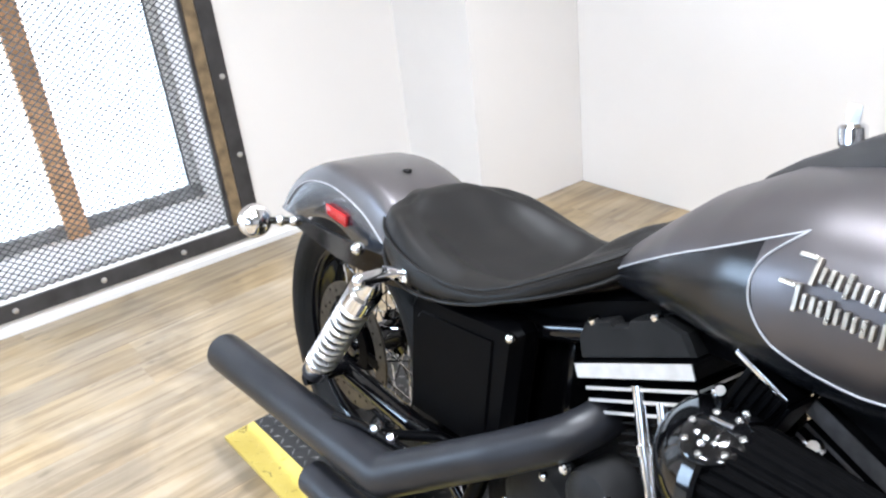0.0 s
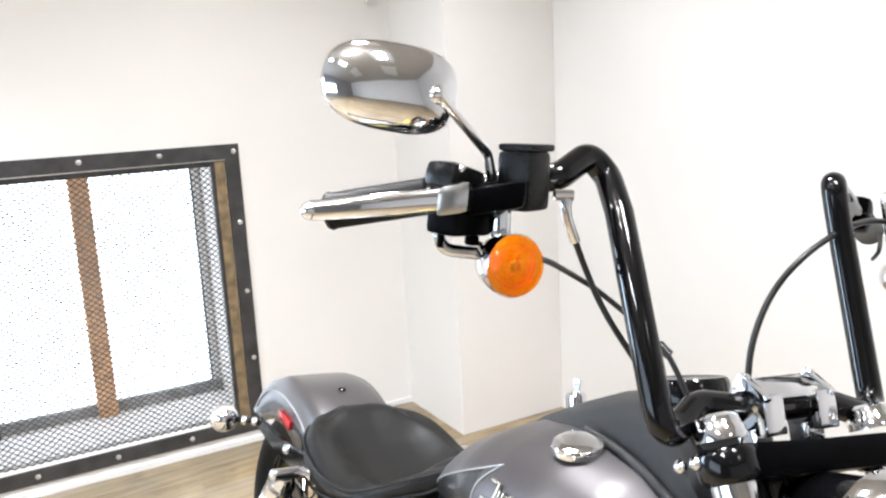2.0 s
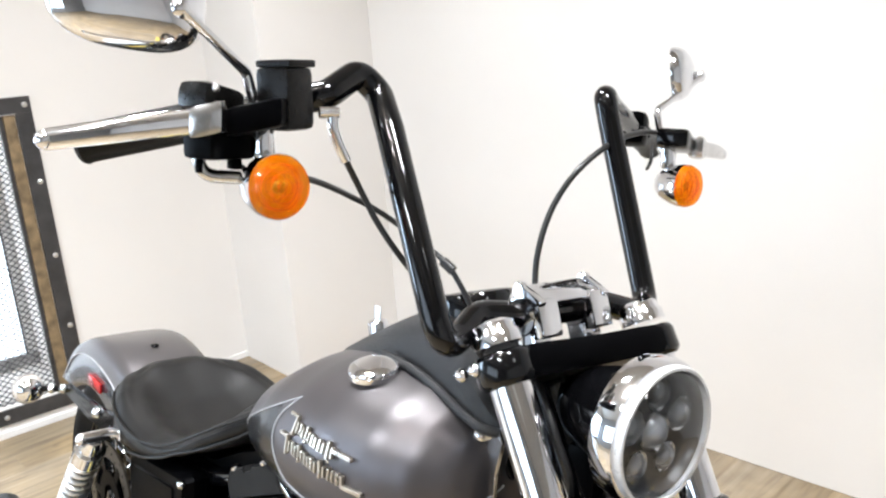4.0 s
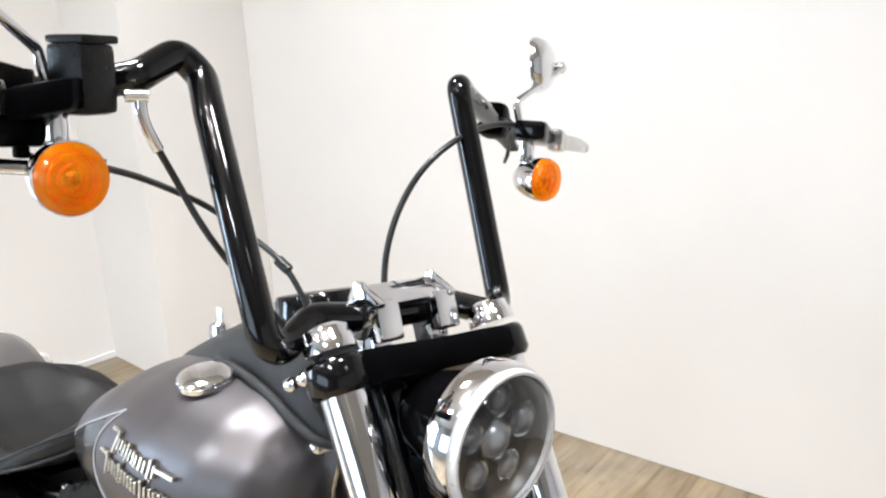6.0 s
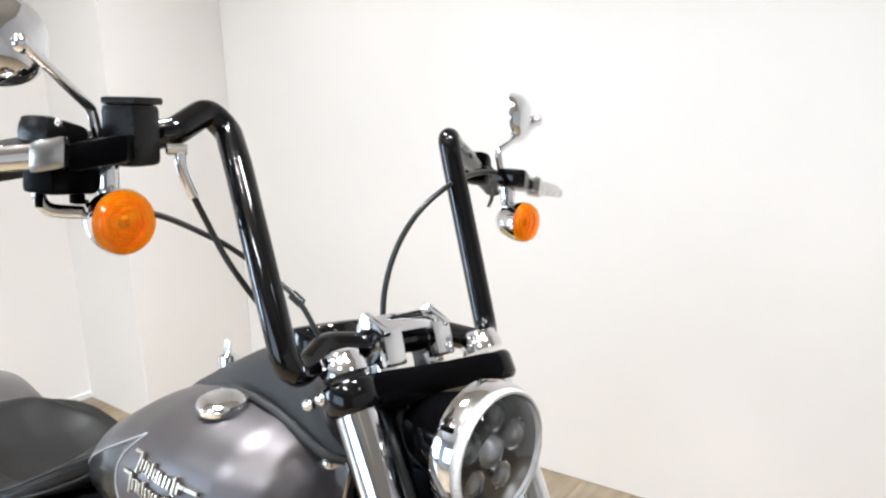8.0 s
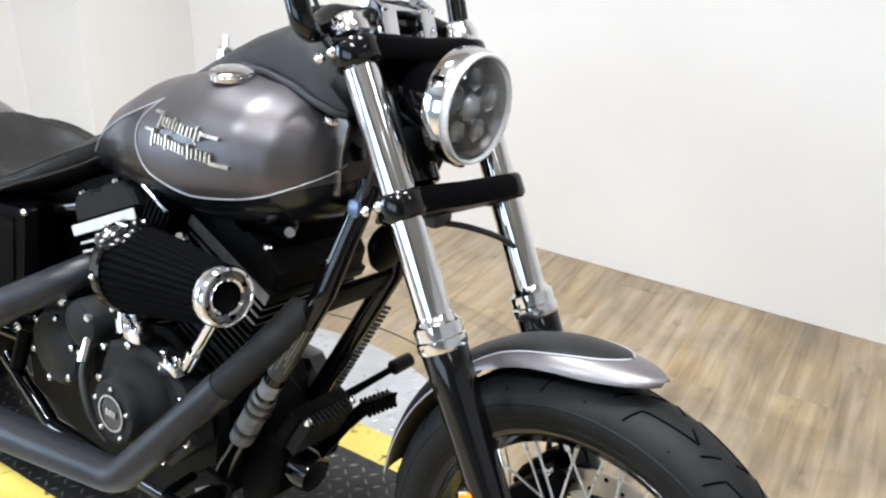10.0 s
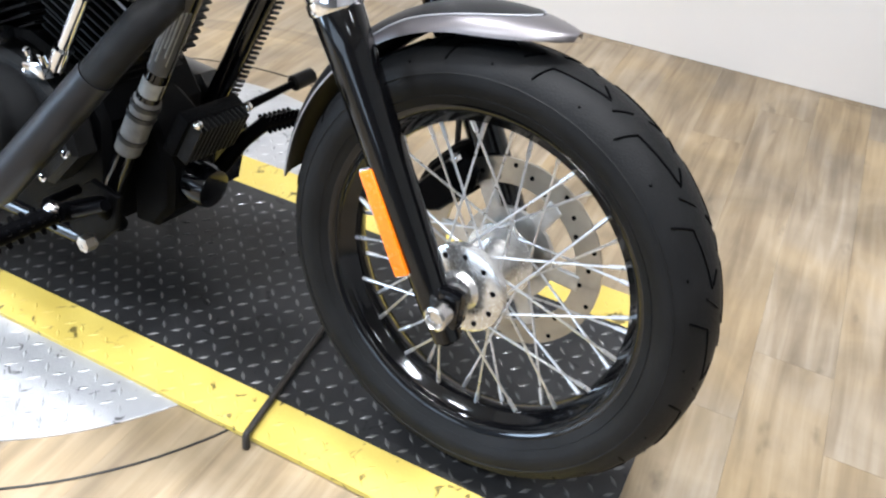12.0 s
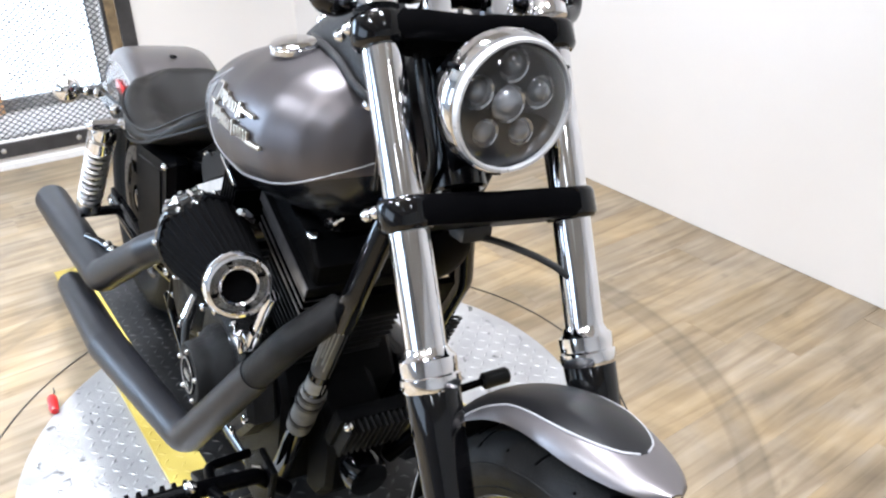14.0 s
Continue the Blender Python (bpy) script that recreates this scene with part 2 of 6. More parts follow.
    te[0].position, te[0].color = 0.0, (1, 1, 1, 1)
    te[1].position, te[1].color = 1.0, (1, 1, 1, 1)
    for at_d, v in ((0.474, 1.0), (0.478, 0.72), (0.484, 0.84), (0.501, 0.80), (0.508, 0.68), (0.514, 1.0)):
        k = te.new(at_d)
        k.color = (v, v, v, 1)
    link(nt, half, "Value", track, "Fac")
    m1, m2 = nt.nodes.new("ShaderNodeMix"), nt.nodes.new("ShaderNodeMix")
    for mm in (m1, m2):
        mm.data_type, mm.blend_type = "RGBA", "MULTIPLY"
        mm.inputs[0].default_value = 1.0
    hue, hr, hm = nt.nodes.new("ShaderNodeTexNoise"), nt.nodes.new("ShaderNodeValToRGB"), nt.nodes.new("ShaderNodeMix")
    hue.inputs["Scale"].default_value, hue.inputs["Detail"].default_value, hue.inputs["Distortion"].default_value = 2.1, 4, 0.8
    link(nt, shift, "Vector", hue, "Vector")
    hr.color_ramp.elements[0].position, hr.color_ramp.elements[1].position = 0.36, 0.64
    hr.color_ramp.elements[0].color, hr.color_ramp.elements[1].color = (0.95, 0.985, 1.07, 1), (1.05, 1.0, 0.88, 1)
    link(nt, hue, "Fac", hr, "Fac")
    hm.data_type, hm.blend_type = "RGBA", "MULTIPLY"
    hm.inputs[0].default_value = 1.0
    link(nt, tone, "Color", hm, 6)
    link(nt, hr, "Color", hm, 7)
    knot, kr, km, kmap = nt.nodes.new("ShaderNodeTexNoise"), nt.nodes.new("ShaderNodeMapRange"), nt.nodes.new("ShaderNodeMix"), nt.nodes.new("ShaderNodeMapping")
    kmap.inputs["Scale"].default_value = (20, 9, 20)
    link(nt, shift, "Vector", kmap, "Vector")
    knot.inputs["Scale"].default_value, knot.inputs["Detail"].default_value = 1.0, 6
    link(nt, kmap, "Vector", knot, "Vector")
    kr.inputs["From Min"].default_value, kr.inputs["From Max"].default_value = 0.64, 0.78
    kr.inputs["To Min"].default_value, kr.inputs["To Max"].default_value = 1.0, 0.55
    link(nt, knot, "Fac", kr, "Value")
    km.data_type, km.blend_type = "RGBA", "MULTIPLY"
    km.inputs[0].default_value = 1.0
    nt.links.new(hm.outputs[2], km.inputs[6])
    link(nt, kr, "Result", km, 7)
    nt.links.new(km.outputs[2], m1.inputs[6])
    link(nt, bl, "Result", m1, 7)
    nt.links.new(m1.outputs[2], m2.inputs[6])
    link(nt, track, "Color", m2, 7)
    nt.links.new(m2.outputs[2], bs.inputs["Base Color"])
    bs.inputs["Roughness"].default_value = 0.42
    b = nt.nodes.new("ShaderNodeBump")
    b.inputs["Strength"].default_value, b.inputs["Distance"].default_value = 0.25, 0.001
    link(nt, grain, "Fac", b, "Height")
    link(nt, b, "Normal", bs, "Normal")
    return m


PLANK = plank_material()


def tread_plate(name, colour, rough, metal, dark):
    """Rolled tread plate: lozenges in two directions, as relief and worn tops."""
    m, nt, bs = nodes_of(name)
    tc = nt.nodes.new("ShaderNodeTexCoord")
    noise_t = nt.nodes.new("ShaderNodeTexNoise")
    noise_t.inputs["Scale"].default_value, noise_t.inputs["Detail"].default_value = 7.0, 6
    link(nt, tc, "Object", noise_t, "Vector")
    ramp = nt.nodes.new("ShaderNodeValToRGB")
    ramp.color_ramp.elements[0].position, ramp.color_ramp.elements[1].position = 0.32, 0.68
    ramp.color_ramp.elements[0].color, ramp.color_ramp.elements[1].color = (*dark, 1), (*colour, 1)
    link(nt, noise_t, "Fac", ramp, "Fac")
    scuff, sr, sm = nt.nodes.new("ShaderNodeTexNoise"), nt.nodes.new("ShaderNodeMapRange"), nt.nodes.new("ShaderNodeMix")
    scuff.inputs["Scale"].default_value, scuff.inputs["Detail"].default_value, scuff.inputs["Distortion"].default_value = 30.0, 7, 1.0
    link(nt, tc, "Object", scuff, "Vector")
    sr.inputs["From Min"].default_value, sr.inputs["From Max"].default_value = 0.63, 0.70
    link(nt, scuff, "Fac", sr, "Value")
    sm.data_type = "RGBA"
    link(nt, sr, "Result", sm, 0)
    link(nt, ramp, "Color", sm, 6)
    sm.inputs[7].default_value = (*[0.25 * v for v in dark], 1)
    nt.links.new(sm.outputs[2], bs.inputs["Base Color"])
    bs.inputs["Roughness"].default_value, bs.inputs["Metallic"].default_value = rough, metal
    fine = nt.nodes.new("ShaderNodeTexNoise")
    fine.inputs["Scale"].default_value = 240
    link(nt, tc, "Object", fine, "Vector")
    b = nt.nodes.new("ShaderNodeBump")
    b.inputs["Strength"].default_value, b.inputs["Distance"].default_value = 0.3, 0.001
    link(nt, fine, "Fac", b, "Height")
    link(nt, b, "Normal", bs, "Normal")
    return m


TREAD_DARK = tread_plate("black_tread_plate", (0.024, 0.024, 0.025), 0.44, 0.3, (0.009, 0.009, 0.0095))
TREAD_SILVER = tread_plate("silver_tread_plate", (0.44, 0.44, 0.445), 0.40, 0.4, (0.32, 0.32, 0.325))
TREAD_YELLOW = tread_plate("yellow_painted_tread_plate", (0.59, 0.455, 0.105), 0.5, 0.0, (0.47, 0.345, 0.065))
# worn lozenge tops, set paler than the plate for their tip highlights
TREAD_WORN = tread_plate("worn_tread_lozenges", (0.15, 0.15, 0.15), 0.36, 0.6, (0.035, 0.035, 0.035))

# ---- mesh tools ----


def to_mesh(name, verts, faces, material, smooth=True, sharp=40):
    me = bpy.data.meshes.new(name)
    me.from_pydata([tuple(v) for v in verts], [], faces)
    me.update()
    bm = bmesh.new()
    bm.from_mesh(me)
    bmesh.ops.recalc_face_normals(bm, faces=bm.faces)
    for f in bm.faces:
        f.smooth = smooth
    if smooth:
        for e in bm.edges:
            if len(e.link_faces) == 2 and e.calc_face_angle(0) > radians(sharp):
                e.smooth = False
    bm.to_mesh(me)
    bm.free()
    me.materials.append(material)
    return me


class Shape:
    """Verts and faces gathered for one mesh."""

    def __init__(self):
        self.v, self.f = [], []

    def add(self, verts, faces):
        k = len(self.v)
        self.v += [Vector(p) for p in verts]
        self.f += [tuple(i + k for i in f) for f in faces]
        return self

    def moved(self, m):
        self.v = [m @ p for p in self.v]
        return self

    def mesh(self, name, material, smooth=True, sharp=40):
        return to_mesh(name, self.v, self.f, material, smooth, sharp)


def part(name, shape, material, parent, label="", smooth=True, sharp=40):
    me = shape if isinstance(shape, bpy.types.Mesh) else shape.mesh(name, material, smooth, sharp)
    ob = new(name, me)
    ob.parent = parent
    if label:
        ob["label"] = label
    return ob


def basis(d):
    d = Vector(d).normalized()
    u = d.cross(Vector((0, 0, 1)) if abs(d.z) < 0.95 else Vector((1, 0, 0))).normalized()
    return d, u, d.cross(u)


def rings(shape, loops, caps=True, closed=False):
    """Skins a run of loops of equal length."""
    n, k = len(loops[0]), len(loops)
    faces = []
    for a in range(k if closed else k - 1):
        b = (a + 1) % k
        faces += [(a * n + i, a * n + (i + 1) % n, b * n + (i + 1) % n, b * n + i) for i in range(n)]
    if caps and not closed:
        faces += [tuple(range(n))[::-1], tuple((k - 1) * n + i for i in range(n))]
    return shape.add([p for l in loops for p in l], faces)


def lathe(profile, at=(0, 0, 0), along=(0, 0, 1), n=32, shape=None, caps=True, closed=False, wobble=None):
    """profile: (distance along, radius)."""
    d, u, w = basis(along)
    at = Vector(at)
    loops = []
    for s, r in profile:
        loops.append([at + d * s + (u * math.cos(a) + w * math.sin(a)) * (r * (wobble(i) if wobble else 1)) for i in range(n) for a in [2 * math.pi * i / n]])
    return rings(shape or Shape(), loops, caps, closed)


def rod(p, q, r, n=16, shape=None, r2=None, bevel=0.0):
    p, q = Vector(p), Vector(q)
    h, r2 = (q - p).length, r if r2 is None else r2
    prof = [(0, r), (h, r2)] if not bevel else [(0, r - bevel), (bevel, r), (h - bevel, r2), (h, r2 - bevel)]
    return lathe(prof, p, q - p, n, shape)


def smooth_path(points, per=8):
    pts = [Vector(p) for p in points]
    out = []
    for i in range(len(pts) - 1):
        a, b, c, d = pts[max(i - 1, 0)], pts[i], pts[i + 1], pts[min(i + 2, len(pts) - 1)]
        for k in range(per):
            t = k / per
            out.append(0.5 * ((2 * b) + (c - a) * t + (2 * a - 5 * b + 4 * c - d) * t * t + (3 * b - a - 3 * c + d) * t**3))
    return out + [pts[-1]]


def bent(points, radius, per=6):
    """A path of straight runs with round bends of the given radius."""
    pts = [Vector(p) for p in points]
    out = [pts[0]]
    for a, b, c in zip(pts, pts[1:], pts[2:]):
        i, o = (a - b), (c - b)
        cut = min(radius * math.tan((math.pi - i.angle(o)) / 2), 0.48 * i.length, 0.48 * o.length)
        s, e = b + i.normalized() * cut, b + o.normalized() * cut
        out += [(1 - t) ** 2 * s + 2 * t * (1 - t) * b + t * t * e for t in [k / per for k in range(per + 1)]]
    return out + [pts[-1]]


def tube(path, r, n=16, shape=None, caps=True):
    """A tube along a path; r is a number or a function of the share of the way."""
    pts = [Vector(p) for p in path]
    total = [0.0]
    for a, b in zip(pts, pts[1:]):
        total.append(total[-1] + (b - a).length)
    up, loops = None, []
    for i, p in enumerate(pts):
        d = (pts[min(i + 1, len(pts) - 1)] - pts[max(i - 1, 0)]).normalized()
        up = basis(d)[1] if up is None else (up - d * up.dot(d)).normalized()
        w = d.cross(up)
        rad = r(total[i] / total[-1]) if callable(r) else r
        loops.append([p + (up * math.cos(2 * math.pi * k / n) + w * math.sin(2 * math.pi * k / n)) * rad for k in range(n)])
    return rings(shape or Shape(), loops, caps)


def box(size, at=(0, 0, 0), bevel=0.004, shape=None, m=None):
    """A box with chamfered edges, about at, turned by m."""
    bm = bmesh.new()
    bmesh.ops.create_cube(bm, size=1)
    for v in bm.verts:
        v.co = Vector((v.co.x * size[0], v.co.y * size[1], v.co.z * size[2]))
    if bevel:
        bmesh.ops.bevel(bm, geom=bm.edges[:], offset=min(bevel, 0.45 * min(size)), segments=2, affect="EDGES", profile=0.6)
    bm.verts.index_update()
    m = Matrix.Translation(at) @ (m or Matrix())
    out = (shape or Shape()).add([m @ v.co for v in bm.verts], [tuple(v.index for v in f.verts) for f in bm.faces])
    bm.free()
    return out


def prism(outline, depth, m, bevel=0.003, shape=None):
    """An outline in the plane xy, extruded by depth along z with chamfered rims, laid by m."""
    o = [Vector((x, y, 0)) for x, y in outline]
    c = sum(o, Vector()) / len(o)
    inner = [p + (c - p).normalized() * bevel for p in o]
    z = Vector((0, 0, 1))
    loops = [inner, [p + z * bevel for p in o], [p + z * (depth - bevel) for p in o], [p + z * depth for p in inner]]
    return rings(shape or Shape(), [[m @ p for p in l] for l in loops])


def ball(at, r, n=16, squash=(1, 1, 1), shape=None):
    prof = [(-r * math.cos(math.pi * k / n) * 1, max(r * math.sin(math.pi * k / n), 1e-4)) for k in range(n + 1)]
    s = lathe(prof, (0, 0, 0), (0, 0, 1), n * 2)
    k = shape or Shape()
    return k.add([Vector(at) + Vector((p.x * squash[0], p.y * squash[1], p.z * squash[2])) for p in s.v], s.f)


def root(name, m, label, category, group="", kind=""):
    ob = new(name)
    ob.matrix_world = m
    ob.empty_display_size = 0.1
    return tagged(ob, label, category, group, kind)


def solid(name, shape, material, label, category="", kind="structure", group="", smooth=False):
    ob = new(name, shape.mesh(name, material, smooth))
    return tagged(ob, label, category, group, kind)


# ---- the room ----
SKEW = math.atan(0.072)
WIN_Y0, WIN_Y1, WIN_Z0, WIN_Z1 = -0.745, 0.332, 0.115, 1.228
WALL_X = -3.16


def slab(x0, x1, y0, y1, z0, z1, shape=None):
    return box((x1 - x0, y1 - y0, z1 - z0), ((x0 + x1) / 2, (y0 + y1) / 2, (z0 + z1) / 2), 0, shape)


solid("ground", slab(-6, 5.2, -5, 4, -0.25, -0.012), surface("sub_floor", (0.16, 0.13, 0.1), 0.8), "dark sub-floor below the vinyl boards", "floor")
w = Shape()
for a in ((-0.92, WIN_Y0, 0, CEILING_Z), (WIN_Y1, 1.112, 0, CEILING_Z), (WIN_Y0, WIN_Y1, 0, WIN_Z0), (WIN_Y0, WIN_Y1, WIN_Z1, CEILING_Z)):
    slab(WALL_X - 0.16, WALL_X, a[0], a[1], a[2], a[3], w)
solid("wall_window", w, WALL_PAINT, "white painted wall with a meshed hatch", "wall")
solid("wall_step", slab(-3.6, -2.67, 1.112, 2.2, 0, CEILING_Z), WALL_PAINT, "white painted wall corner standing forward", "wall")
s = box((7.4, 0.2, CEILING_Z), (3.7, 0.1, CEILING_Z / 2), 0)
solid("wall_long", s.moved(Matrix.Translation((-2.668, 1.64, 0)) @ Matrix.Rotation(math.atan(0.062), 4, "Z")), WALL_PAINT, "long white painted wall beside the motorcycle", "wall")
solid("wall_front", slab(4.4, 4.6, -4.4, 2.6, 0, CEILING_Z), WALL_PAINT, "white painted wall", "wall")


def added_window(name, m, half, z0, z1, panes, label):
    """Unseen window added in its opening: frames and panes in xz about pose m."""
    win = root(name, m, label, "window", kind="structure")
    step = 2 * half / panes
    for k in range(panes):
        a = -half + step * k
        part("pane", slab(a + 0.03, a + step - 0.03, -0.01, 0.0, z0 + 0.04, z1 - 0.04), ADDED_PANE, win, "", False)
        part("window_frame", slab(a, a + 0.03, -0.06, 0.06, z0 + 0.04, z1 - 0.04), PLASTIC_WHITE, win, "", False)
        part("window_frame", slab(a + step - 0.03, a + step, -0.06, 0.06, z0 + 0.04, z1 - 0.04), PLASTIC_WHITE, win, "", False)
    for z in (z0, z1 - 0.04):
        part("window_frame", slab(-half, half, -0.06, 0.06, z, z + 0.04), PLASTIC_WHITE, win, "", False)


side_wall = Shape()
for a in ((-5.2, -2.4, 0, CEILING_Z), (0.8, 4.6, 0, CEILING_Z), (-2.4, 0.8, 0, 0.75), (-2.4, 0.8, 2.45, CEILING_Z)):
    slab(a[0], a[1], -4.6, -4.4, a[2], a[3], side_wall)
solid("wall_side", side_wall, DARK_WALL, "unseen wall kept grey for the reflections, with an added window", "wall")
added_window("added_window_2", pose(-0.8, -4.5, 0), 1.6, 0.75, 2.45, 3, "unseen wide window added for bluish side light")
back_wall = Shape()
for a in ((-4.4, -4.2, 0, CEILING_Z), (-2.0, 2.2, 0, CEILING_Z), (-4.2, -2.0, 0, 0.35), (-4.2, -2.0, 2.6, CEILING_Z)):
    slab(-5.2, -5.0, a[0], a[1], a[2], a[3], back_wall)
solid("wall_back", back_wall, WALL_PAINT, "white painted wall behind the hatch with an added window", "wall")
added_window("added_window_3", pose(-5.1, -3.1, 0, 0, 0, -90), 1.1, 0.35, 2.6, 2, "unseen tall window added for bluish rear light")
solid("ceiling", slab(-5.2, 4.6, -4.6, 2.6, CEILING_Z, CEILING_Z + 0.15), CEILING_PAINT, "unseen matt ceiling kept dark to dim the upper walls", "ceiling")

# ---- the runway on the floor ----
RUN = Matrix.Translation((0, -0.020, 0)) @ Matrix.Rotation(math.atan(0.052), 4, "Z")
RUN_X0, RUN_X1, RUN_Y0, RUN_Y1 = -2.105, 0.305, -0.070, 0.596
TAPES = ((RUN_Y0, RUN_Y0 + 0.084), (RUN_Y1 - 0.096, RUN_Y1))
PLATE_Z = 0.012


def lozenges(shape, x0, x1, y0, y1, z, inside=None, pitch=0.029, rise=0.0019):
    """Raised lozenges of tread plate, set crosswise in turn."""
    nx, ny = int((x1 - x0) / pitch), int((y1 - y0) / pitch)
    for i in range(nx):
        for j in range(ny):
            cx, cy = x0 + (i + 0.5) * pitch, y0 + (j + 0.5) * pitch
            if inside and not inside(cx, cy):
                continue
            a = radians(45 if (i + j) % 2 else -45)
            u, v = Vector((math.cos(a), math.sin(a), 0)), Vector((-math.sin(a), math.cos(a), 0))
            c = Vector((cx, cy, z))
            shape.add([c + u * 0.0135, c + v * 0.0042, c - u * 0.0135, c - v * 0.0042, c + Vector((0, 0, rise))], [(0, 1, 4), (1, 2, 4), (2, 3, 4), (3, 0, 4)])
    return shape


runway = root("runway", RUN, "black tread-plate runway with yellow edge bands under the motorcycle", "runway", kind="structure")
part("plate", slab(RUN_X0, RUN_X1, TAPES[0][1], TAPES[1][0], 0.001, PLATE_Z), TREAD_DARK, runway, "", False)
part("tread_pattern", lozenges(Shape(), RUN_X0, RUN_X1, TAPES[0][1], TAPES[1][0], PLATE_Z - 0.0002), TREAD_WORN, runway, "", False)["kind"] = "stuff"
for y0, y1 in TAPES:
    part("edge_band", slab(RUN_X0, RUN_X1, y0, y1, 0.001, PLATE_Z), TREAD_YELLOW, runway, "yellow painted tread-plate band", False)
    part("tread_pattern", lozenges(Shape(), RUN_X0, RUN_X1, y0, y1, PLATE_Z - 0.0002), TREAD_YELLOW, runway, "", False)["kind"] = "stuff"

DISC_C, DISC_R, SEAM_R = (-0.975, 0.20), 0.648, 0.740
turntable = root("turntable", pose(DISC_C[0], DISC_C[1], 0), "silver tread-plate turntable disc set flush in the floor", "turntable", kind="structure")
part("disc", lathe([(-0.01, DISC_R), (0.0012, DISC_R), (0.0018, DISC_R - 0.001)], (0, 0, 0), (0, 0, 1), 160), TREAD_SILVER, turntable, "", False)
part("tread_pattern", lozenges(Shape(), -DISC_R, DISC_R, -DISC_R, DISC_R, 0.0017, lambda x, y: x * x + y * y < (DISC_R - 0.02) ** 2 and abs(y + 0.0) > 0.2, rise=0.0016), TREAD_SILVER, turntable, "", False)["kind"] = "stuff"

# ---- the motorcycle ----
LEAN_LEFT = -9.0
bike = root("motorcycle", pose(0, 0.06, 0, LEAN_LEFT, 0, 0), "charcoal and black cruiser motorcycle leaning on its stand on the runway", "motorcycle")
RIGHT, LEFT = -1, 1


def two_tone(name, light, dark, x0, x1, z0, z1, border, spec, coat):
    """Paint in two colours that part along a border given as (x, z) in the bike's own space."""
    m = surface(name, light, 0.40, 0.85, 0.06, 14, 0.05, 900, rough_vary=0.05)
    nt = m.node_tree
    bs = nt.nodes["Principled BSDF"]
    old = bs.inputs["Base Color"].links[0].from_socket
    tc, sep, mr, ramp = (nt.nodes.new("ShaderNode" + k) for k in ("TexCoord", "SeparateXYZ", "MapRange", "ValToRGB"))
    link(nt, tc, "Object", sep, "Vector")
    mr.inputs["From Min"].default_value, mr.inputs["From Max"].default_value = x0, x1
    link(nt, sep, "X", mr, "Value")
    e = ramp.color_ramp.elements
    for k, (x, z) in enumerate(border):
        v = (z - z0) / (z1 - z0)
        p = (x - x0) / (x1 - x0)
        el = e[k] if k < 2 else e.new(p)
        el.position, el.color = p, (v, v, v, 1)
    link(nt, mr, "Result", ramp, "Fac")
    zr = nt.nodes.new("ShaderNodeMapRange")
    zr.inputs["From Min"].default_value, zr.inputs["From Max"].default_value = z0, z1
    link(nt, sep, "Z", zr, "Value")
    gt = nt.nodes.new("ShaderNodeMath")
    gt.operation = "GREATER_THAN"
    link(nt, zr, "Result", gt, 0)
    link(nt, ramp, "Color", gt, 1)
    mix = nt.nodes.new("ShaderNodeMix")
    mix.data_type = "RGBA"
    link(nt, gt, "Value", mix, 0)
    mix.inputs[6].default_value = (*dark, 1)
    nt.links.new(old, mix.inputs[7])
    nt.links.new(mix.outputs[2], bs.inputs["Base Color"])
    mt = nt.nodes.new("ShaderNodeMapRange")
    mt.inputs["To Min"].default_value, mt.inputs["To Max"].default_value = 0.0, 0.85
    link(nt, gt, "Value", mt, "Value")
    link(nt, mt, "Result", bs, "Metallic")
    sheen = nt.nodes.new("ShaderNodeMapRange")
    sheen.inputs["To Min"].default_value, sheen.inputs["To Max"].default_value = 0.22, 0.40
    link(nt, gt, "Value", sheen, "Value")
    link(nt, sheen, "Result", bs, "Roughness")
    bs.inputs["Coat Weight"].default_value, bs.inputs["Coat Roughness"].default_value = coat, 0.24
    bs.inputs["Specular IOR Level"].default_value = spec
    return m


CHARCOAL, DENIM_BLACK = (0.108, 0.099, 0.103), (0.005, 0.0055, 0.007)


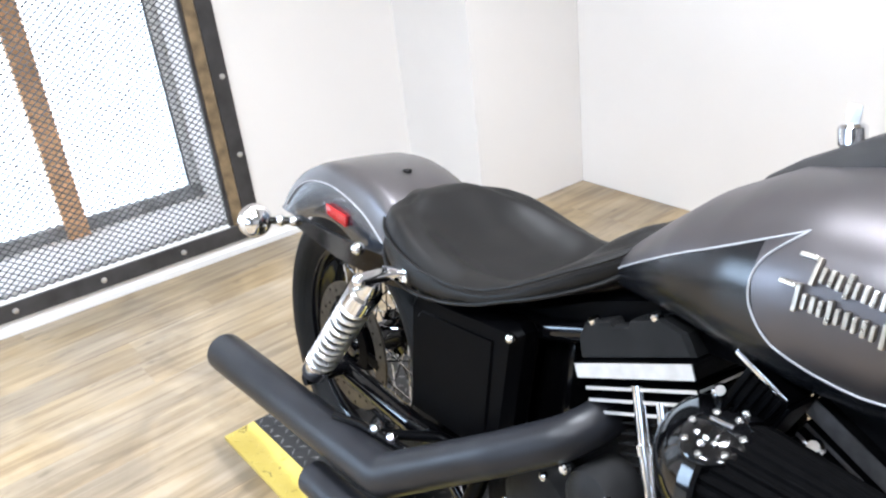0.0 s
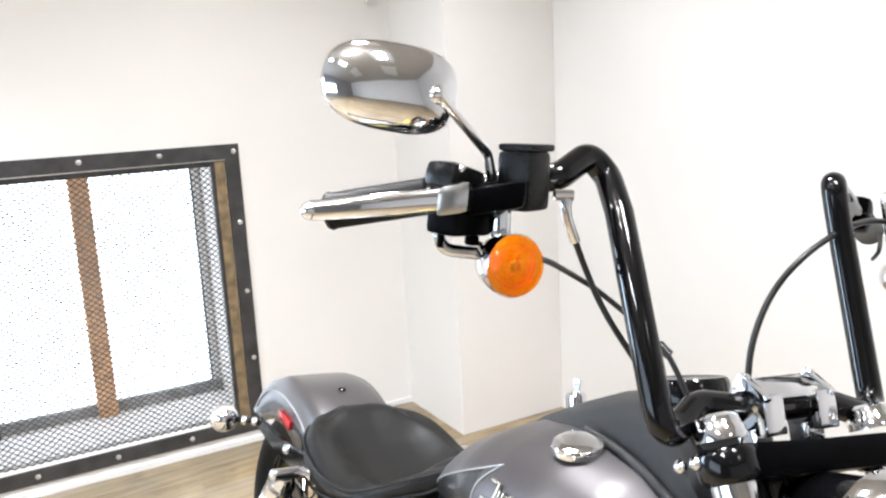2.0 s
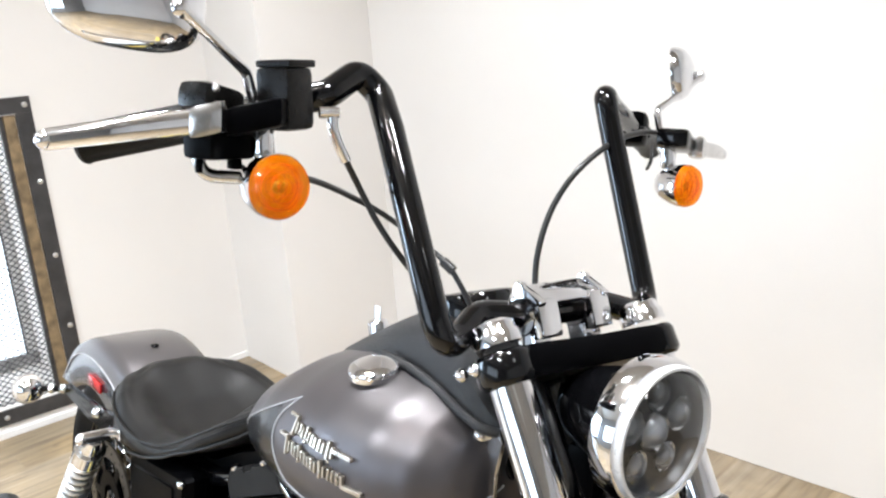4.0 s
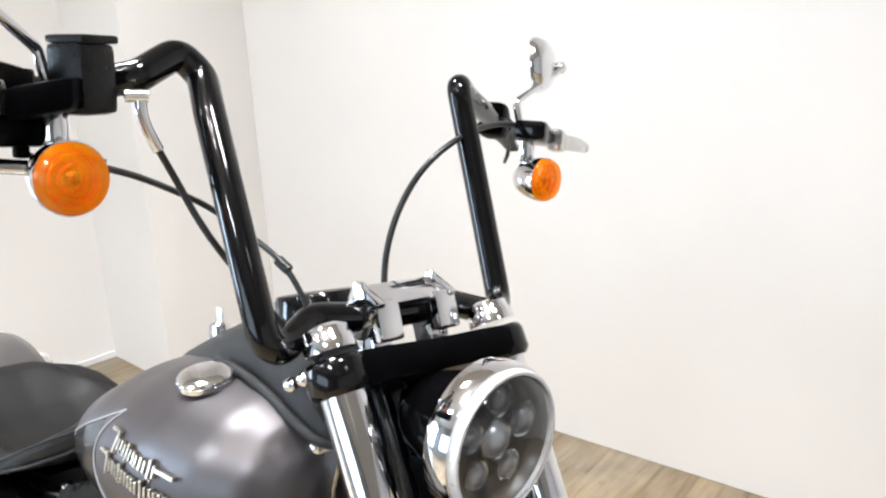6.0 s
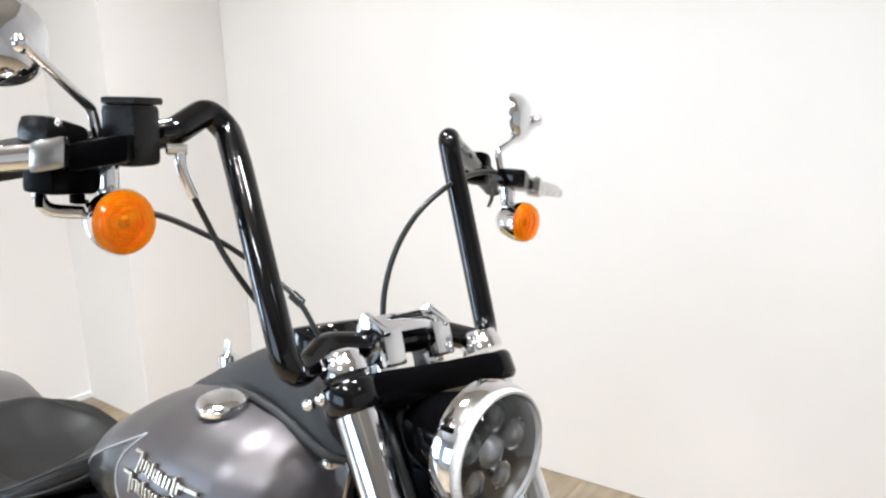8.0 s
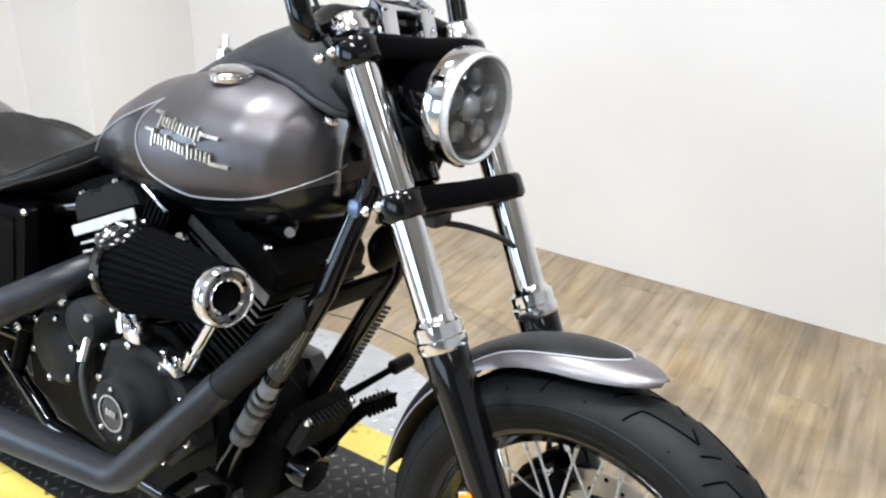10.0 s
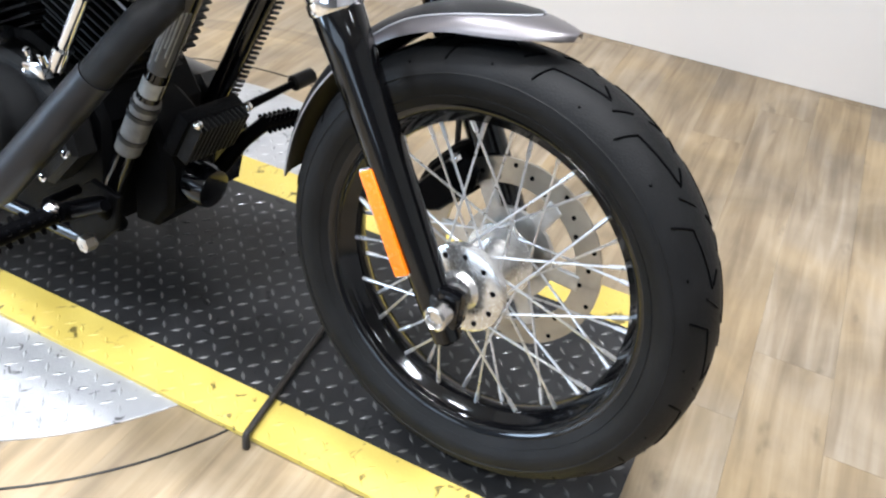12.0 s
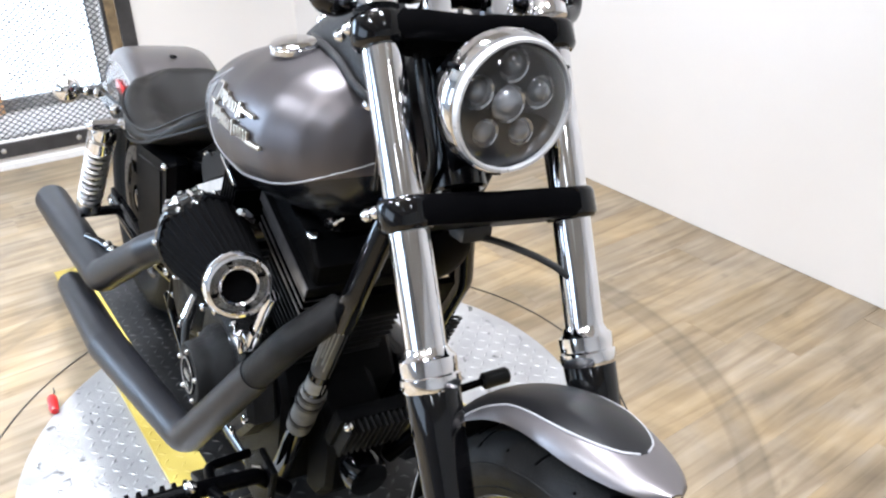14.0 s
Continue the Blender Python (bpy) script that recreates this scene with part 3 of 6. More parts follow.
def wheel(name, at, radius, width, rim_r, spokes, label, disc_side, disc_r, hub_mat, spoke_mat, carrier_mat):
    """A wire wheel: hub with tyre, rim, spokes and a drilled disc."""
    at = Vector(at)
    axis = Vector((0, 1, 0))
    hub = part(name, lathe([(-0.078, 0.018), (-0.076, 0.024), (-0.070, 0.027), (-0.067, 0.030), (-0.066, 0.060), (-0.063, 0.065), (-0.050, 0.065), (-0.046, 0.052), (-0.040, 0.038), (0, 0.033), (0.038, 0.036), (0.042, 0.056), (0.05, 0.056), (0.055, 0.03), (0.064, 0.02)], at, axis, 48), hub_mat, bike, label)
    h, w = radius - rim_r, width / 2
    prof = []
    for k in range(25):
        a = radians(-118 + 236 * k / 24)
        prof.append((w * math.sin(a) * (1.0 if abs(a) < 2 else 0.96), rim_r + h * 0.46 + h * 0.54 * (math.cos(a))))
    prof += [(w * 0.62, rim_r - 0.006), (-w * 0.62, rim_r - 0.006)]
    part("tyre", lathe(prof, at, axis, 96, closed=True), RUBBER, hub, "black rubber tyre with zigzag tread")
    rw = w * 0.66
    rim = [(-rw, rim_r + 0.012), (-rw - 0.004, rim_r + 0.010), (-rw - 0.003, rim_r - 0.002), (-rw + 0.008, rim_r - 0.008), (-rw * 0.55, rim_r - 0.012), (-rw * 0.4, rim_r - 0.024), (0, rim_r - 0.028), (rw * 0.4, rim_r - 0.024), (rw * 0.55, rim_r - 0.012), (rw - 0.008, rim_r - 0.008), (rw + 0.003, rim_r - 0.002), (rw + 0.004, rim_r + 0.010), (rw, rim_r + 0.012), (0, rim_r - 0.016)]
    for side in (-1, 1):
        for yy, rr_, k in ((0.84, 0.545, "bead_line"), (0.985, 0.17, "sidewall_line")):
            rl = rim_r + h * 0.46 + h * 0.54 * math.sqrt(1 - yy * yy) * (1 if k == "sidewall_line" else -0.9)
            part(k, lathe([(-0.0012, rl), (0.0, rl + 0.0012), (0.0012, rl), (0.0, rl - 0.0012)], at + axis * (side * w * yy), axis, 96, closed=True), RUBBER, hub)
    part("rim", lathe(rim, at, axis, 96, closed=True), BLACK_GLOSS, hub, "gloss black steel rim", True, 60)
    for k in range(spokes):
        side = -1 if k % 2 else 1
        lean = 1 if (k // 2) % 2 else -1
        a = 2 * math.pi * k / spokes
        b = a + lean * radians(58)
        p = at + Vector((0.047 * math.cos(b), side * 0.045, 0.047 * math.sin(b)))
        q = at + Vector(((rim_r - 0.024) * math.cos(a), side * 0.010, (rim_r - 0.024) * math.sin(a)))
        s = rod(p, q, 0.0019, 8)
        rod(q + (p - q).normalized() * 0.024, q, 0.0032, 6, s)
        part("spoke", s, spoke_mat, hub)
    y = disc_side * 0.072
    ring = [(y - 0.0025, disc_r * 0.74), (y - 0.0025, disc_r), (y + 0.0025, disc_r), (y + 0.0025, disc_r * 0.74)]
    disc = part("brake_disc", lathe(ring, at, axis, 64, closed=True), DISC_STEEL if disc_side > 0 else DISC_DULL, hub, "drilled steel brake disc", False)
    inner = lathe([(y - 0.004, 0.04), (y - 0.004, disc_r * 0.5), (y + 0.004, disc_r * 0.5), (y + 0.004, 0.04)], at, axis, 48, closed=True)
    for k in range(6):
        a = 2 * math.pi * k / 6
        part("carrier_arm", box((disc_r * 0.34, 0.007, 0.026), at + Vector((disc_r * 0.62 * math.cos(a), y, disc_r * 0.62 * math.sin(a))), 0.003, None, Matrix.Rotation(-a, 4, "Y")), carrier_mat, disc, "", False)
    part("disc_carrier", inner, carrier_mat, disc, "", False)
    for k in range(10):
        a = 2 * math.pi * (k + 0.5) / 10
        part("flange_hole", lathe([(0, 0.0042), (0.0015, 0.0042)], at + Vector((0.052 * math.cos(a), -0.0655, 0.052 * math.sin(a))), (0, -1, 0), 8), BLACK_SATIN, hub)
    hole = lathe([(-0.0032, 0.0038), (0.0032, 0.0038)], (0, 0, 0), axis, 8).mesh("drill_hole", BLACK_SATIN)
    for k in range(30):
        a = 2 * math.pi * k / 30
        r = disc_r * (0.80, 0.87, 0.94)[k % 3]
        part("drill_hole", hole, BLACK_SATIN, disc).location = at + Vector((r * math.cos(a), y, r * math.sin(a)))
    return hub


FRONT, REAR = Vector((0.023, 0, 0.3485)), Vector((-1.73, 0, 0.333))
front_wheel = wheel("front_wheel", FRONT, 0.331, 0.116, 0.247, 40, "wire-spoked front wheel", LEFT, 0.150, HUB_ALLOY, SPOKE_STEEL, ALLOY)
rear_wheel = wheel("rear_wheel", REAR - Vector((0.020, 0, 0)), 0.333, 0.160, 0.222, 40, "wire-spoked rear wheel", RIGHT, 0.146, BLACK_GLOSS, CHROME, BLACK_SATIN)

# tread cuts on the front tyre
cuts = Shape()
RUNS = [[(0.003, 0.045), (0.013, 0.0), (0.019, 0.19), (0.033, 0.225)], [(0.007, 0.245), (0.020, 0.29)], [(0.032, 0.05), (0.0325, 0.056)]]
for k in range(48):
    for side in (-1, 1):
        a0 = 2 * math.pi * (k // 3 * 3 + (1.5 if side > 0 else 0)) / 48
        pts = []
        run = RUNS[k % 3]
        fine = [(a_[0] + (b_[0] - a_[0]) * q / 8, a_[1] + (b_[1] - a_[1]) * q / 8) for a_, b_ in zip(run, run[1:]) for q in range(8)] + [run[-1]]
        for (yy, da) in fine:
            da = da * 1.25
            yy = min(yy * 1.5, 0.053)
            rr = 0.3308 - 0.084 * 0.54 * (1 - (1 - (yy / 0.058) ** 2) ** 0.5)
            pts.append(FRONT + Vector((rr * math.cos(a0 + da), side * yy, rr * math.sin(a0 + da))))
        tube(pts, 0.0017, 5, cuts)
cut_ob = part("tread_cut", cuts, BLACK_SATIN, front_wheel)
cut_ob["kind"] = "stuff"
front_wheel.matrix_local = Matrix.Translation(FRONT) @ Matrix.Rotation(radians(-3.5), 4, "Z") @ Matrix.Translation(-FRONT)


def fork_at(z, y=0.0, off=0.0):
    """A point on the fork's line, off metres ahead of it."""
    return Vector((-0.186 - 0.565 * (z - 0.707) + off * 0.87 + 0.12 * y, y + (0.04 + 0.2 * y) * max(z - 0.707, 0), z + off * 0.49))


FORK_DIR = (fork_at(0.7) - fork_at(0)).normalized()
for side in (RIGHT, LEFT):
    y = 0.108 * side
    leg = part("fork_tube", lathe([(0, 0.0245), (0.388, 0.0245)], fork_at(0.695, y), fork_at(1.0, y) - fork_at(0.75, y), 32), CHROME, bike, "bright chrome fork tube")
    p = fork_at(0.684, y)
    part("fork_slider", lathe([(-0.45, 0.014), (-0.445, 0.020), (-0.40, 0.024), (-0.30, 0.0265), (-0.12, 0.029), (-0.05, 0.031), (0.0, 0.033), (0.004, 0.031)], p, FORK_DIR, 32), BLACK_GLOSS, leg, "gloss black lower fork leg")
    part("dust_collar", lathe([(0.0, 0.033), (0.004, 0.0355), (0.016, 0.0355), (0.018, 0.033), (0.026, 0.034), (0.036, 0.034), (0.040, 0.029), (0.048, 0.0255)], p, FORK_DIR, 32), CHROME, leg, "chrome dust collar")
    part("axle_boss", box((0.05, 0.036, 0.06), FRONT + Vector((0.0, y * 0.98, 0)), 0.012), BLACK_GLOSS, leg)
    strip = [fork_at(0.516, y + side * 0.025, -0.018), fork_at(0.388, y + side * 0.025, -0.014)]
    c, d = (strip[0] + strip[1]) / 2, (strip[0] - strip[1])
    m = Matrix(((FORK_DIR.z, 0, FORK_DIR.x), (0, 1, 0), (-FORK_DIR.x, 0, FORK_DIR.z))).to_4x4()
    part("side_reflector", box((0.022, 0.010, d.length), c, 0.004, None, m), ORANGE_LENS, leg, "orange side reflector strip")
    part("reflector_backing", box((0.027, 0.007, d.length + 0.006), c - Vector((0, side * 0.004, 0)), 0.003, None, m), CHROME, leg)
part("axle_nut", lathe([(0, 0.011), (0.012, 0.011), (0.014, 0.017), (0.034, 0.017), (0.037, 0.013), (0.030, 0.009)], FRONT + Vector((0.004, -0.116, 0.0)), (0, -1, 0), 24), POLISHED, bike, "polished axle nut")
part("axle", rod(FRONT + Vector((0, -0.12, 0)), FRONT + Vector((0, 0.12, 0)), 0.010), BLACK_SATIN, bike)

# front brake caliper on the left leg
CAL = Matrix.Translation(FRONT + Vector((-0.105, 0.072, 0.085))) @ Matrix.Rotation(radians(40), 4, "Y")
caliper = part("brake_caliper", prism([(-0.030, -0.062), (0.020, -0.066), (0.034, -0.040), (0.036, 0.040), (0.020, 0.066), (-0.030, 0.062), (-0.040, 0.03), (-0.040, -0.03)], 0.034, CAL @ Matrix(((1, 0, 0, 0), (0, 0, 1, 0.008), (0, 1, 0, 0), (0, 0, 0, 1))), 0.008), BLACK_SATIN, bike, "black front brake caliper", True, 35)
part("caliper_half", prism([(-0.026, -0.055), (0.016, -0.058), (0.028, -0.036), (0.030, 0.036), (0.016, 0.058), (-0.026, 0.055)], 0.026, CAL @ Matrix(((1, 0, 0, 0), (0, 0, 1, -0.034), (0, 1, 0, 0), (0, 0, 0, 1))), 0.008), BLACK_SATIN, caliper, "", True, 35)
for k in (-0.032, 0.0, 0.032):
    part("piston_boss", lathe([(0, 0.017), (0.008, 0.016), (0.010, 0.012)], CAL @ Vector((0.0, 0.042, k)), (0, 1, 0), 20), BLACK_GLOSS, caliper)
for k in (-0.05, 0.05):
    part("caliper_bolt", lathe([(0, 0.007), (0.010, 0.007), (0.012, 0.004)], CAL @ Vector((-0.02, -0.034, k)), (0, -1, 0), 6), CHROME, caliper)

# triple clamps
for z, depth, name, h in ((0.864, 0.075, "lower_clamp", 0.036), (1.050, 0.080, "upper_clamp", 0.035)):
    outline = [(-0.024, -0.140), (0.020, -0.140), (0.034, -0.130), (0.036, -0.10), (0.032, 0.0), (0.036, 0.10), (0.034, 0.130), (0.020, 0.140), (-0.024, 0.140), (-0.034, 0.11), (-0.050, 0.05), (-0.050, -0.05), (-0.034, -0.11)]
    tilt = Matrix.Rotation(math.atan(0.565) * -1, 4, "Y")
    body = prism([(x, y * 0.82) for x, y in outline], h, Matrix.Translation(fork_at(z - 0.02)) @ Matrix.Rotation(radians(-6.8), 4, "Z") @ tilt, 0.009)
    clamp = part(name, body, BLACK_SATIN, bike, "black fork clamp")
    for side in (RIGHT, LEFT):
        eye = lathe([(-0.002, 0.029), (0.001, 0.032), (0.005, 0.0345), (h - 0.006, 0.0345), (h - 0.001, 0.032), (h + 0.001, 0.029)], fork_at(z - 0.02, 0.108 * side), FORK_DIR, 32)
        part("clamp_eye", eye, BLACK_GLOSS, clamp, "gloss black clamp end")
    for side in (RIGHT, LEFT):
        if z > 1:
            cap = lathe([(0, 0.028), (0.012, 0.028), (0.016, 0.025), (0.024, 0.024), (0.028, 0.018)], fork_at(z + 0.018, 0.108 * side), FORK_DIR, 24)
            part("fork_cap", cap, CHROME, clamp, "chrome fork cap")
        for k in (-1, 1):
            part("pinch_bolt", ball(fork_at(z, 0.138 * side, -0.022 + 0.012 * k), 0.008, 6), CHROME, clamp)

# ---- headlight ----
HL, AIM = Vector((-0.256, 0.000, 0.991)), Vector((0.980, -0.05, -0.02)).normalized()
lamp = part("headlight", lathe([(-0.13, 0.0113), (-0.125, 0.0329), (-0.10, 0.0489), (-0.06, 0.0602), (-0.03, 0.0696), (-0.012, 0.0780), (0.0, 0.0780), (0.0, 0.0752), (-0.04, 0.0677)], HL, AIM, 48, caps=False), BLACK_GLOSS, bike, "round headlight with six projector lenses")
part("bezel", lathe([(-0.034, 0.0775), (-0.030, 0.0835), (-0.018, 0.0855), (-0.006, 0.0850), (0.000, 0.0825), (0.001, 0.0790)], HL, AIM, 64, closed=True), CHROME, lamp, "chrome trim ring")
part("halo_ring", lathe([(0.000, 0.0795), (0.008, 0.0798), (0.011, 0.0782), (0.011, 0.0750), (0.004, 0.0735)], HL, AIM, 64, closed=True), HALO, lamp, "pale halo ring")
part("reflector_face", lathe([(-0.012, 0.0012), (-0.012, 0.0640), (-0.008, 0.0690), (0.005, 0.0722)], HL, AIM, 48, caps=False), LAMP_BOWL, lamp, "smoked inner reflector")
v = (Vector((0, 0, 1)) - AIM * AIM.z).normalized()
u = AIM.cross(v)
PROJECTOR_GLASS = surface("smoked_projector_glass", (0.30, 0.30, 0.31), 0.06, 0.7, 0.02, 20, rough_vary=0.01, coat=0.6)
CENTRE_GLASS = surface("clear_projector_glass", (0.46, 0.46, 0.47), 0.12, 0.6, 0.02, 20, rough_vary=0.01, coat=0.5)
for k in range(6):
    a = radians(90 + 72 * k)
    off, size = (Vector(), 1.12) if k == 5 else ((u * math.cos(a) + v * math.sin(a)) * (0.0450 if k in (0, 1, 4) else 0.0430), 1.0 if k in (0, 1, 4) else 0.86)
    lens_part = part("projector", lathe([(r_[0] * size, r_[1] * size) for r_ in ((0, 0.0185), (0.006, 0.0178), (0.011, 0.0140), (0.0145, 0.0080), (0.0155, 0.0010))], HL + off - AIM * 0.0125, AIM, 28), CENTRE_GLASS if k == 5 else PROJECTOR_GLASS, lamp, "bright projector lens")
    part("projector_ring", lathe([(r_[0] * size, r_[1] * size) for r_ in ((0.0, 0.0182), (0.003, 0.0212), (0.006, 0.0205), (0.005, 0.0182))], HL + off - AIM * 0.0125, AIM, 28, closed=True), CHROME, lens_part)
lens = part("front_lens", lathe([(0.009, 0.0735), (0.016, 0.0670), (0.024, 0.0500), (0.0285, 0.0260), (0.0300, 0.0009)], HL, AIM, 48, caps=False), CLEAR_GLASS, lamp, "clear domed lens")
lens.visible_shadow = False
for k in range(3):
    a = radians(-90 + 120 * k)
    part("trim_clip", box((0.016, 0.010, 0.005), HL + (u * math.cos(a) + v * math.sin(a)) * 0.0858 - AIM * 0.014, 0.001), BLACK_SATIN, lamp)
part("headlight_bracket", box((0.05, 0.05, 0.10), HL + Vector((-0.09, 0, -0.09)), 0.01), BLACK_SATIN, lamp)

lamp.matrix_local = Matrix.Translation(HL) @ Matrix.Scale(0.97, 4) @ Matrix.Translation(-HL)

# ---- fuel tank ----
TANK = [(-1.075, 0.748, 0.722, 0.030), (-1.03, 0.785, 0.728, 0.068), (-0.98, 0.828, 0.735, 0.102), (-0.93, 0.870, 0.738, 0.130), (-0.88, 0.910, 0.740, 0.152), (-0.80, 0.953, 0.735, 0.178), (-0.71, 0.978, 0.730, 0.194), (-0.62, 0.990, 0.733, 0.197), (-0.53, 0.987, 0.751, 0.184), (-0.485, 0.974, 0.768, 0.160), (-0.455, 0.956, 0.788, 0.128), (-0.438, 0.934, 0.810, 0.092), (-0.431, 0.905, 0.840, 0.052)]


def tank_section(x):
    xs = [s[0] for s in TANK]
    return tuple(float(np.interp(x, xs, [s[k] for s in TANK])) for k in (1, 2, 3))


def tank_y(x, z):
    """The half width of the tank at x and height z."""
    top, bot, hw = tank_section(x)
    mid = bot + 0.52 * (top - bot)
    h = (top - mid) if z > mid else (mid - bot)
    t = min(abs(z - mid) / h, 0.999)
    return hw * (1 - t**2.3) ** (1 / 2.3)


def tank_shape():
    loops = []
    for x in smooth_path([(s[0], 0, 0) for s in TANK], 4):
        top, bot, hw = tank_section(x.x)
        mid = bot + 0.52 * (top - bot)
        loop = []
        for k in range(48):
            a = 2 * math.pi * k / 48
            c, s = math.cos(a), math.sin(a)
            h = (top - mid) if s > 0 else (mid - bot)
            loop.append(Vector((x.x, hw * math.copysign(abs(c) ** 0.87, c), mid + h * math.copysign(abs(s) ** 0.87, s))))
        loops.append(loop)
    return rings(Shape(), loops)


BORDER = [(-1.08, 0.72), (-0.36, 0.895), (-1.06, 0.735), (-1.0, 0.776), (-0.94, 0.812), (-0.87, 0.851), (-0.80, 0.886), (-0.747, 0.912), (-0.745, 0.866), (-0.735, 0.838), (-0.704, 0.812), (-0.625, 0.800), (-0.51, 0.822), (-0.42, 0.858)]
TANK_PAINT = two_tone("tank_two_tone_paint", CHARCOAL, DENIM_BLACK, -1.08, -0.36, 0.7, 1.0, BORDER, 0.45, 0.04)
tank = part("fuel_tank", tank_shape(), TANK_PAINT, bike, "charcoal fuel tank with black lower panels", True, 70)
for side in (RIGHT, LEFT):
    loop = [(-0.430, 0.880), (-0.445, 0.856), (-0.51, 0.822), (-0.625, 0.800), (-0.704, 0.813), (-0.738, 0.842), (-0.747, 0.872), (-0.738, 0.900), (-0.707, 0.932)]
    pts = [Vector((p.x, side * (tank_y(p.x, p.z) + 0.0005), p.z)) for p in smooth_path([(x, 0, z) for x, z in loop], 6)]
    part("pinstripe", tube(pts, 0.0013, 6), PINSTRIPE, tank)
    back = [(-0.707, 0.932), (-0.80, 0.887), (-0.87, 0.852), (-0.94, 0.813), (-1.0, 0.777), (-1.05, 0.744)]
    pts = [Vector((p.x, side * (tank_y(p.x, p.z) + 0.0005), p.z)) for p in smooth_path([(x, 0, z) for x, z in back], 6)]
    part("pinstripe", tube(pts, 0.0013, 6), PINSTRIPE, tank)
    # badge: two slanting rows of plain strokes with a long bar each
    badge = part("badge", box((0.004, 0.004, 0.004), (-0.60, side * (tank_y(-0.60, 0.885) - 0.001), 0.885), 0.001), BADGE, tank, "raised metal badge of slanting strokes", False)

    def stroke(x, z, w, h, badge=badge, side=side):
        y = tank_y(x, z)
        slope = math.atan((tank_y(x, z + 0.01) - tank_y(x, z - 0.01)) / 0.02)
        yaw = math.atan((tank_y(x + 0.02, z) - tank_y(x - 0.02, z)) / 0.04)
        part("stroke", box((w, 0.006, h), (x, side * (y + 0.003), z), 0.0012, None, Matrix.Rotation(-side * slope, 4, "X") @ Matrix.Rotation(side * yaw, 4, "Z")), BADGE, badge, "", False)

    for row, (x0, z0, n) in enumerate(((-0.685, 0.905, 6), (-0.695, 0.878, 8))):
        for k in range(n):
            x, z = x0 + 0.0165 * k + 0.004, z0 - 0.001 * k
            tall = 0.027 if k == 0 else (0.023 if k % 3 == 2 else 0.016)
            stroke(x, z, 0.0046, tall)
            stroke(x + 0.0078, z - 0.001, 0.0040, 0.015)
        stroke(x0 + 0.0165 * n + 0.012, z0 - (0.004 if row == 0 else 0.014), 0.036, 0.0055)
        stroke(x0 - 0.008, z0 + 0.010, 0.018, 0.0045)
capm = Vector((-0.627, -0.105, tank_section(-0.627)[0] - 0.004))
capn = Vector((0.02, -0.18, 0.98)).normalized()
cap = part("fuel_cap", lathe([(-0.010, 0.0350), (-0.003, 0.0350), (-0.002, 0.0340), (0.002, 0.0330), (0.0048, 0.028), (0.0062, 0.017), (0.0066, 0.003)], capm, capn, 40, wobble=None), CHROME, tank, "chrome fuel cap")
part("cap_grip", lathe([(-0.003, 0.0338), (0.001, 0.0342), (0.003, 0.0318)], capm, capn, 60, wobble=lambda i: 1.0 if i % 6 < 4 else 0.955), CHROME, cap)

# console over the tank's spine
dash = Shape()
loops = []
for x, z, hw, low in ((-0.86, 0.925, 0.022, 0.90), (-0.82, 0.954, 0.033, 0.91), (-0.74, 0.998, 0.046, 0.92), (-0.66, 1.038, 0.056, 0.95), (-0.58, 1.068, 0.066, 0.972), (-0.52, 1.076, 0.076, 0.968), (-0.475, 1.050, 0.082, 0.960), (-0.435, 1.000, 0.084, 0.955), (-0.420, 0.972, 0.074, 0.953)):
    loops.append([Vector((x, hw, low)), Vector((x, hw * 0.98, low + (z - low) * 0.55)), Vector((x, hw * 0.76, z - 0.022)), Vector((x, hw * 0.42, z - 0.006)), Vector((x, 0, z)), Vector((x, -hw * 0.42, z - 0.004)), Vector((x, -hw * 0.78, z - 0.018)), Vector((x, -hw * 0.98, low + (z - low) * 0.55)), Vector((x, -hw, low))])
part("console", rings(dash, loops), CONSOLE_GREY, tank, "grey-black wrinkle console on the tank", True, 50)
for side in (RIGHT, LEFT):
    part("console_trim", tube(smooth_path([(-0.655, side * 0.070, 0.990), (-0.60, side * 0.074, 0.989), (-0.56, side * 0.078, 0.985), (-0.52, side * 0.082, 0.978), (-0.475, side * 0.087, 0.966), (-0.44, side * 0.087, 0.958), (-0.422, side * 0.074, 0.954)], 5), 0.0062, 12), CONSOLE_GREY, tank, "rolled edge of the console")
gauge = part("speedometer", lathe([(0, 0.052), (0.022, 0.052), (0.028, 0.048), (0.026, 0.042)], (-0.545, 0.0, 1.062), (-0.25, 0, 0.97), 40), BLACK_GLOSS, tank, "round speedometer in a black rim")
part("speedometer_glass", lathe([(0.024, 0.043), (0.0265, 0.02), (0.027, 0.002)], (-0.545, 0, 1.062), (-0.25, 0, 0.97), 40, caps=False), BLACK_GLOSS, gauge)
part("ignition_switch", rod((-0.775, 0.013, 0.975), (-0.78, 0.013, 1.000), 0.016, 20, None, None, 0.004), CHROME, tank, "chrome ignition switch")
part("ignition_key", box((0.016, 0.0025, 0.022), (-0.78, 0.013, 1.010), 0.001), ALLOY, tank, "small metal key tab")

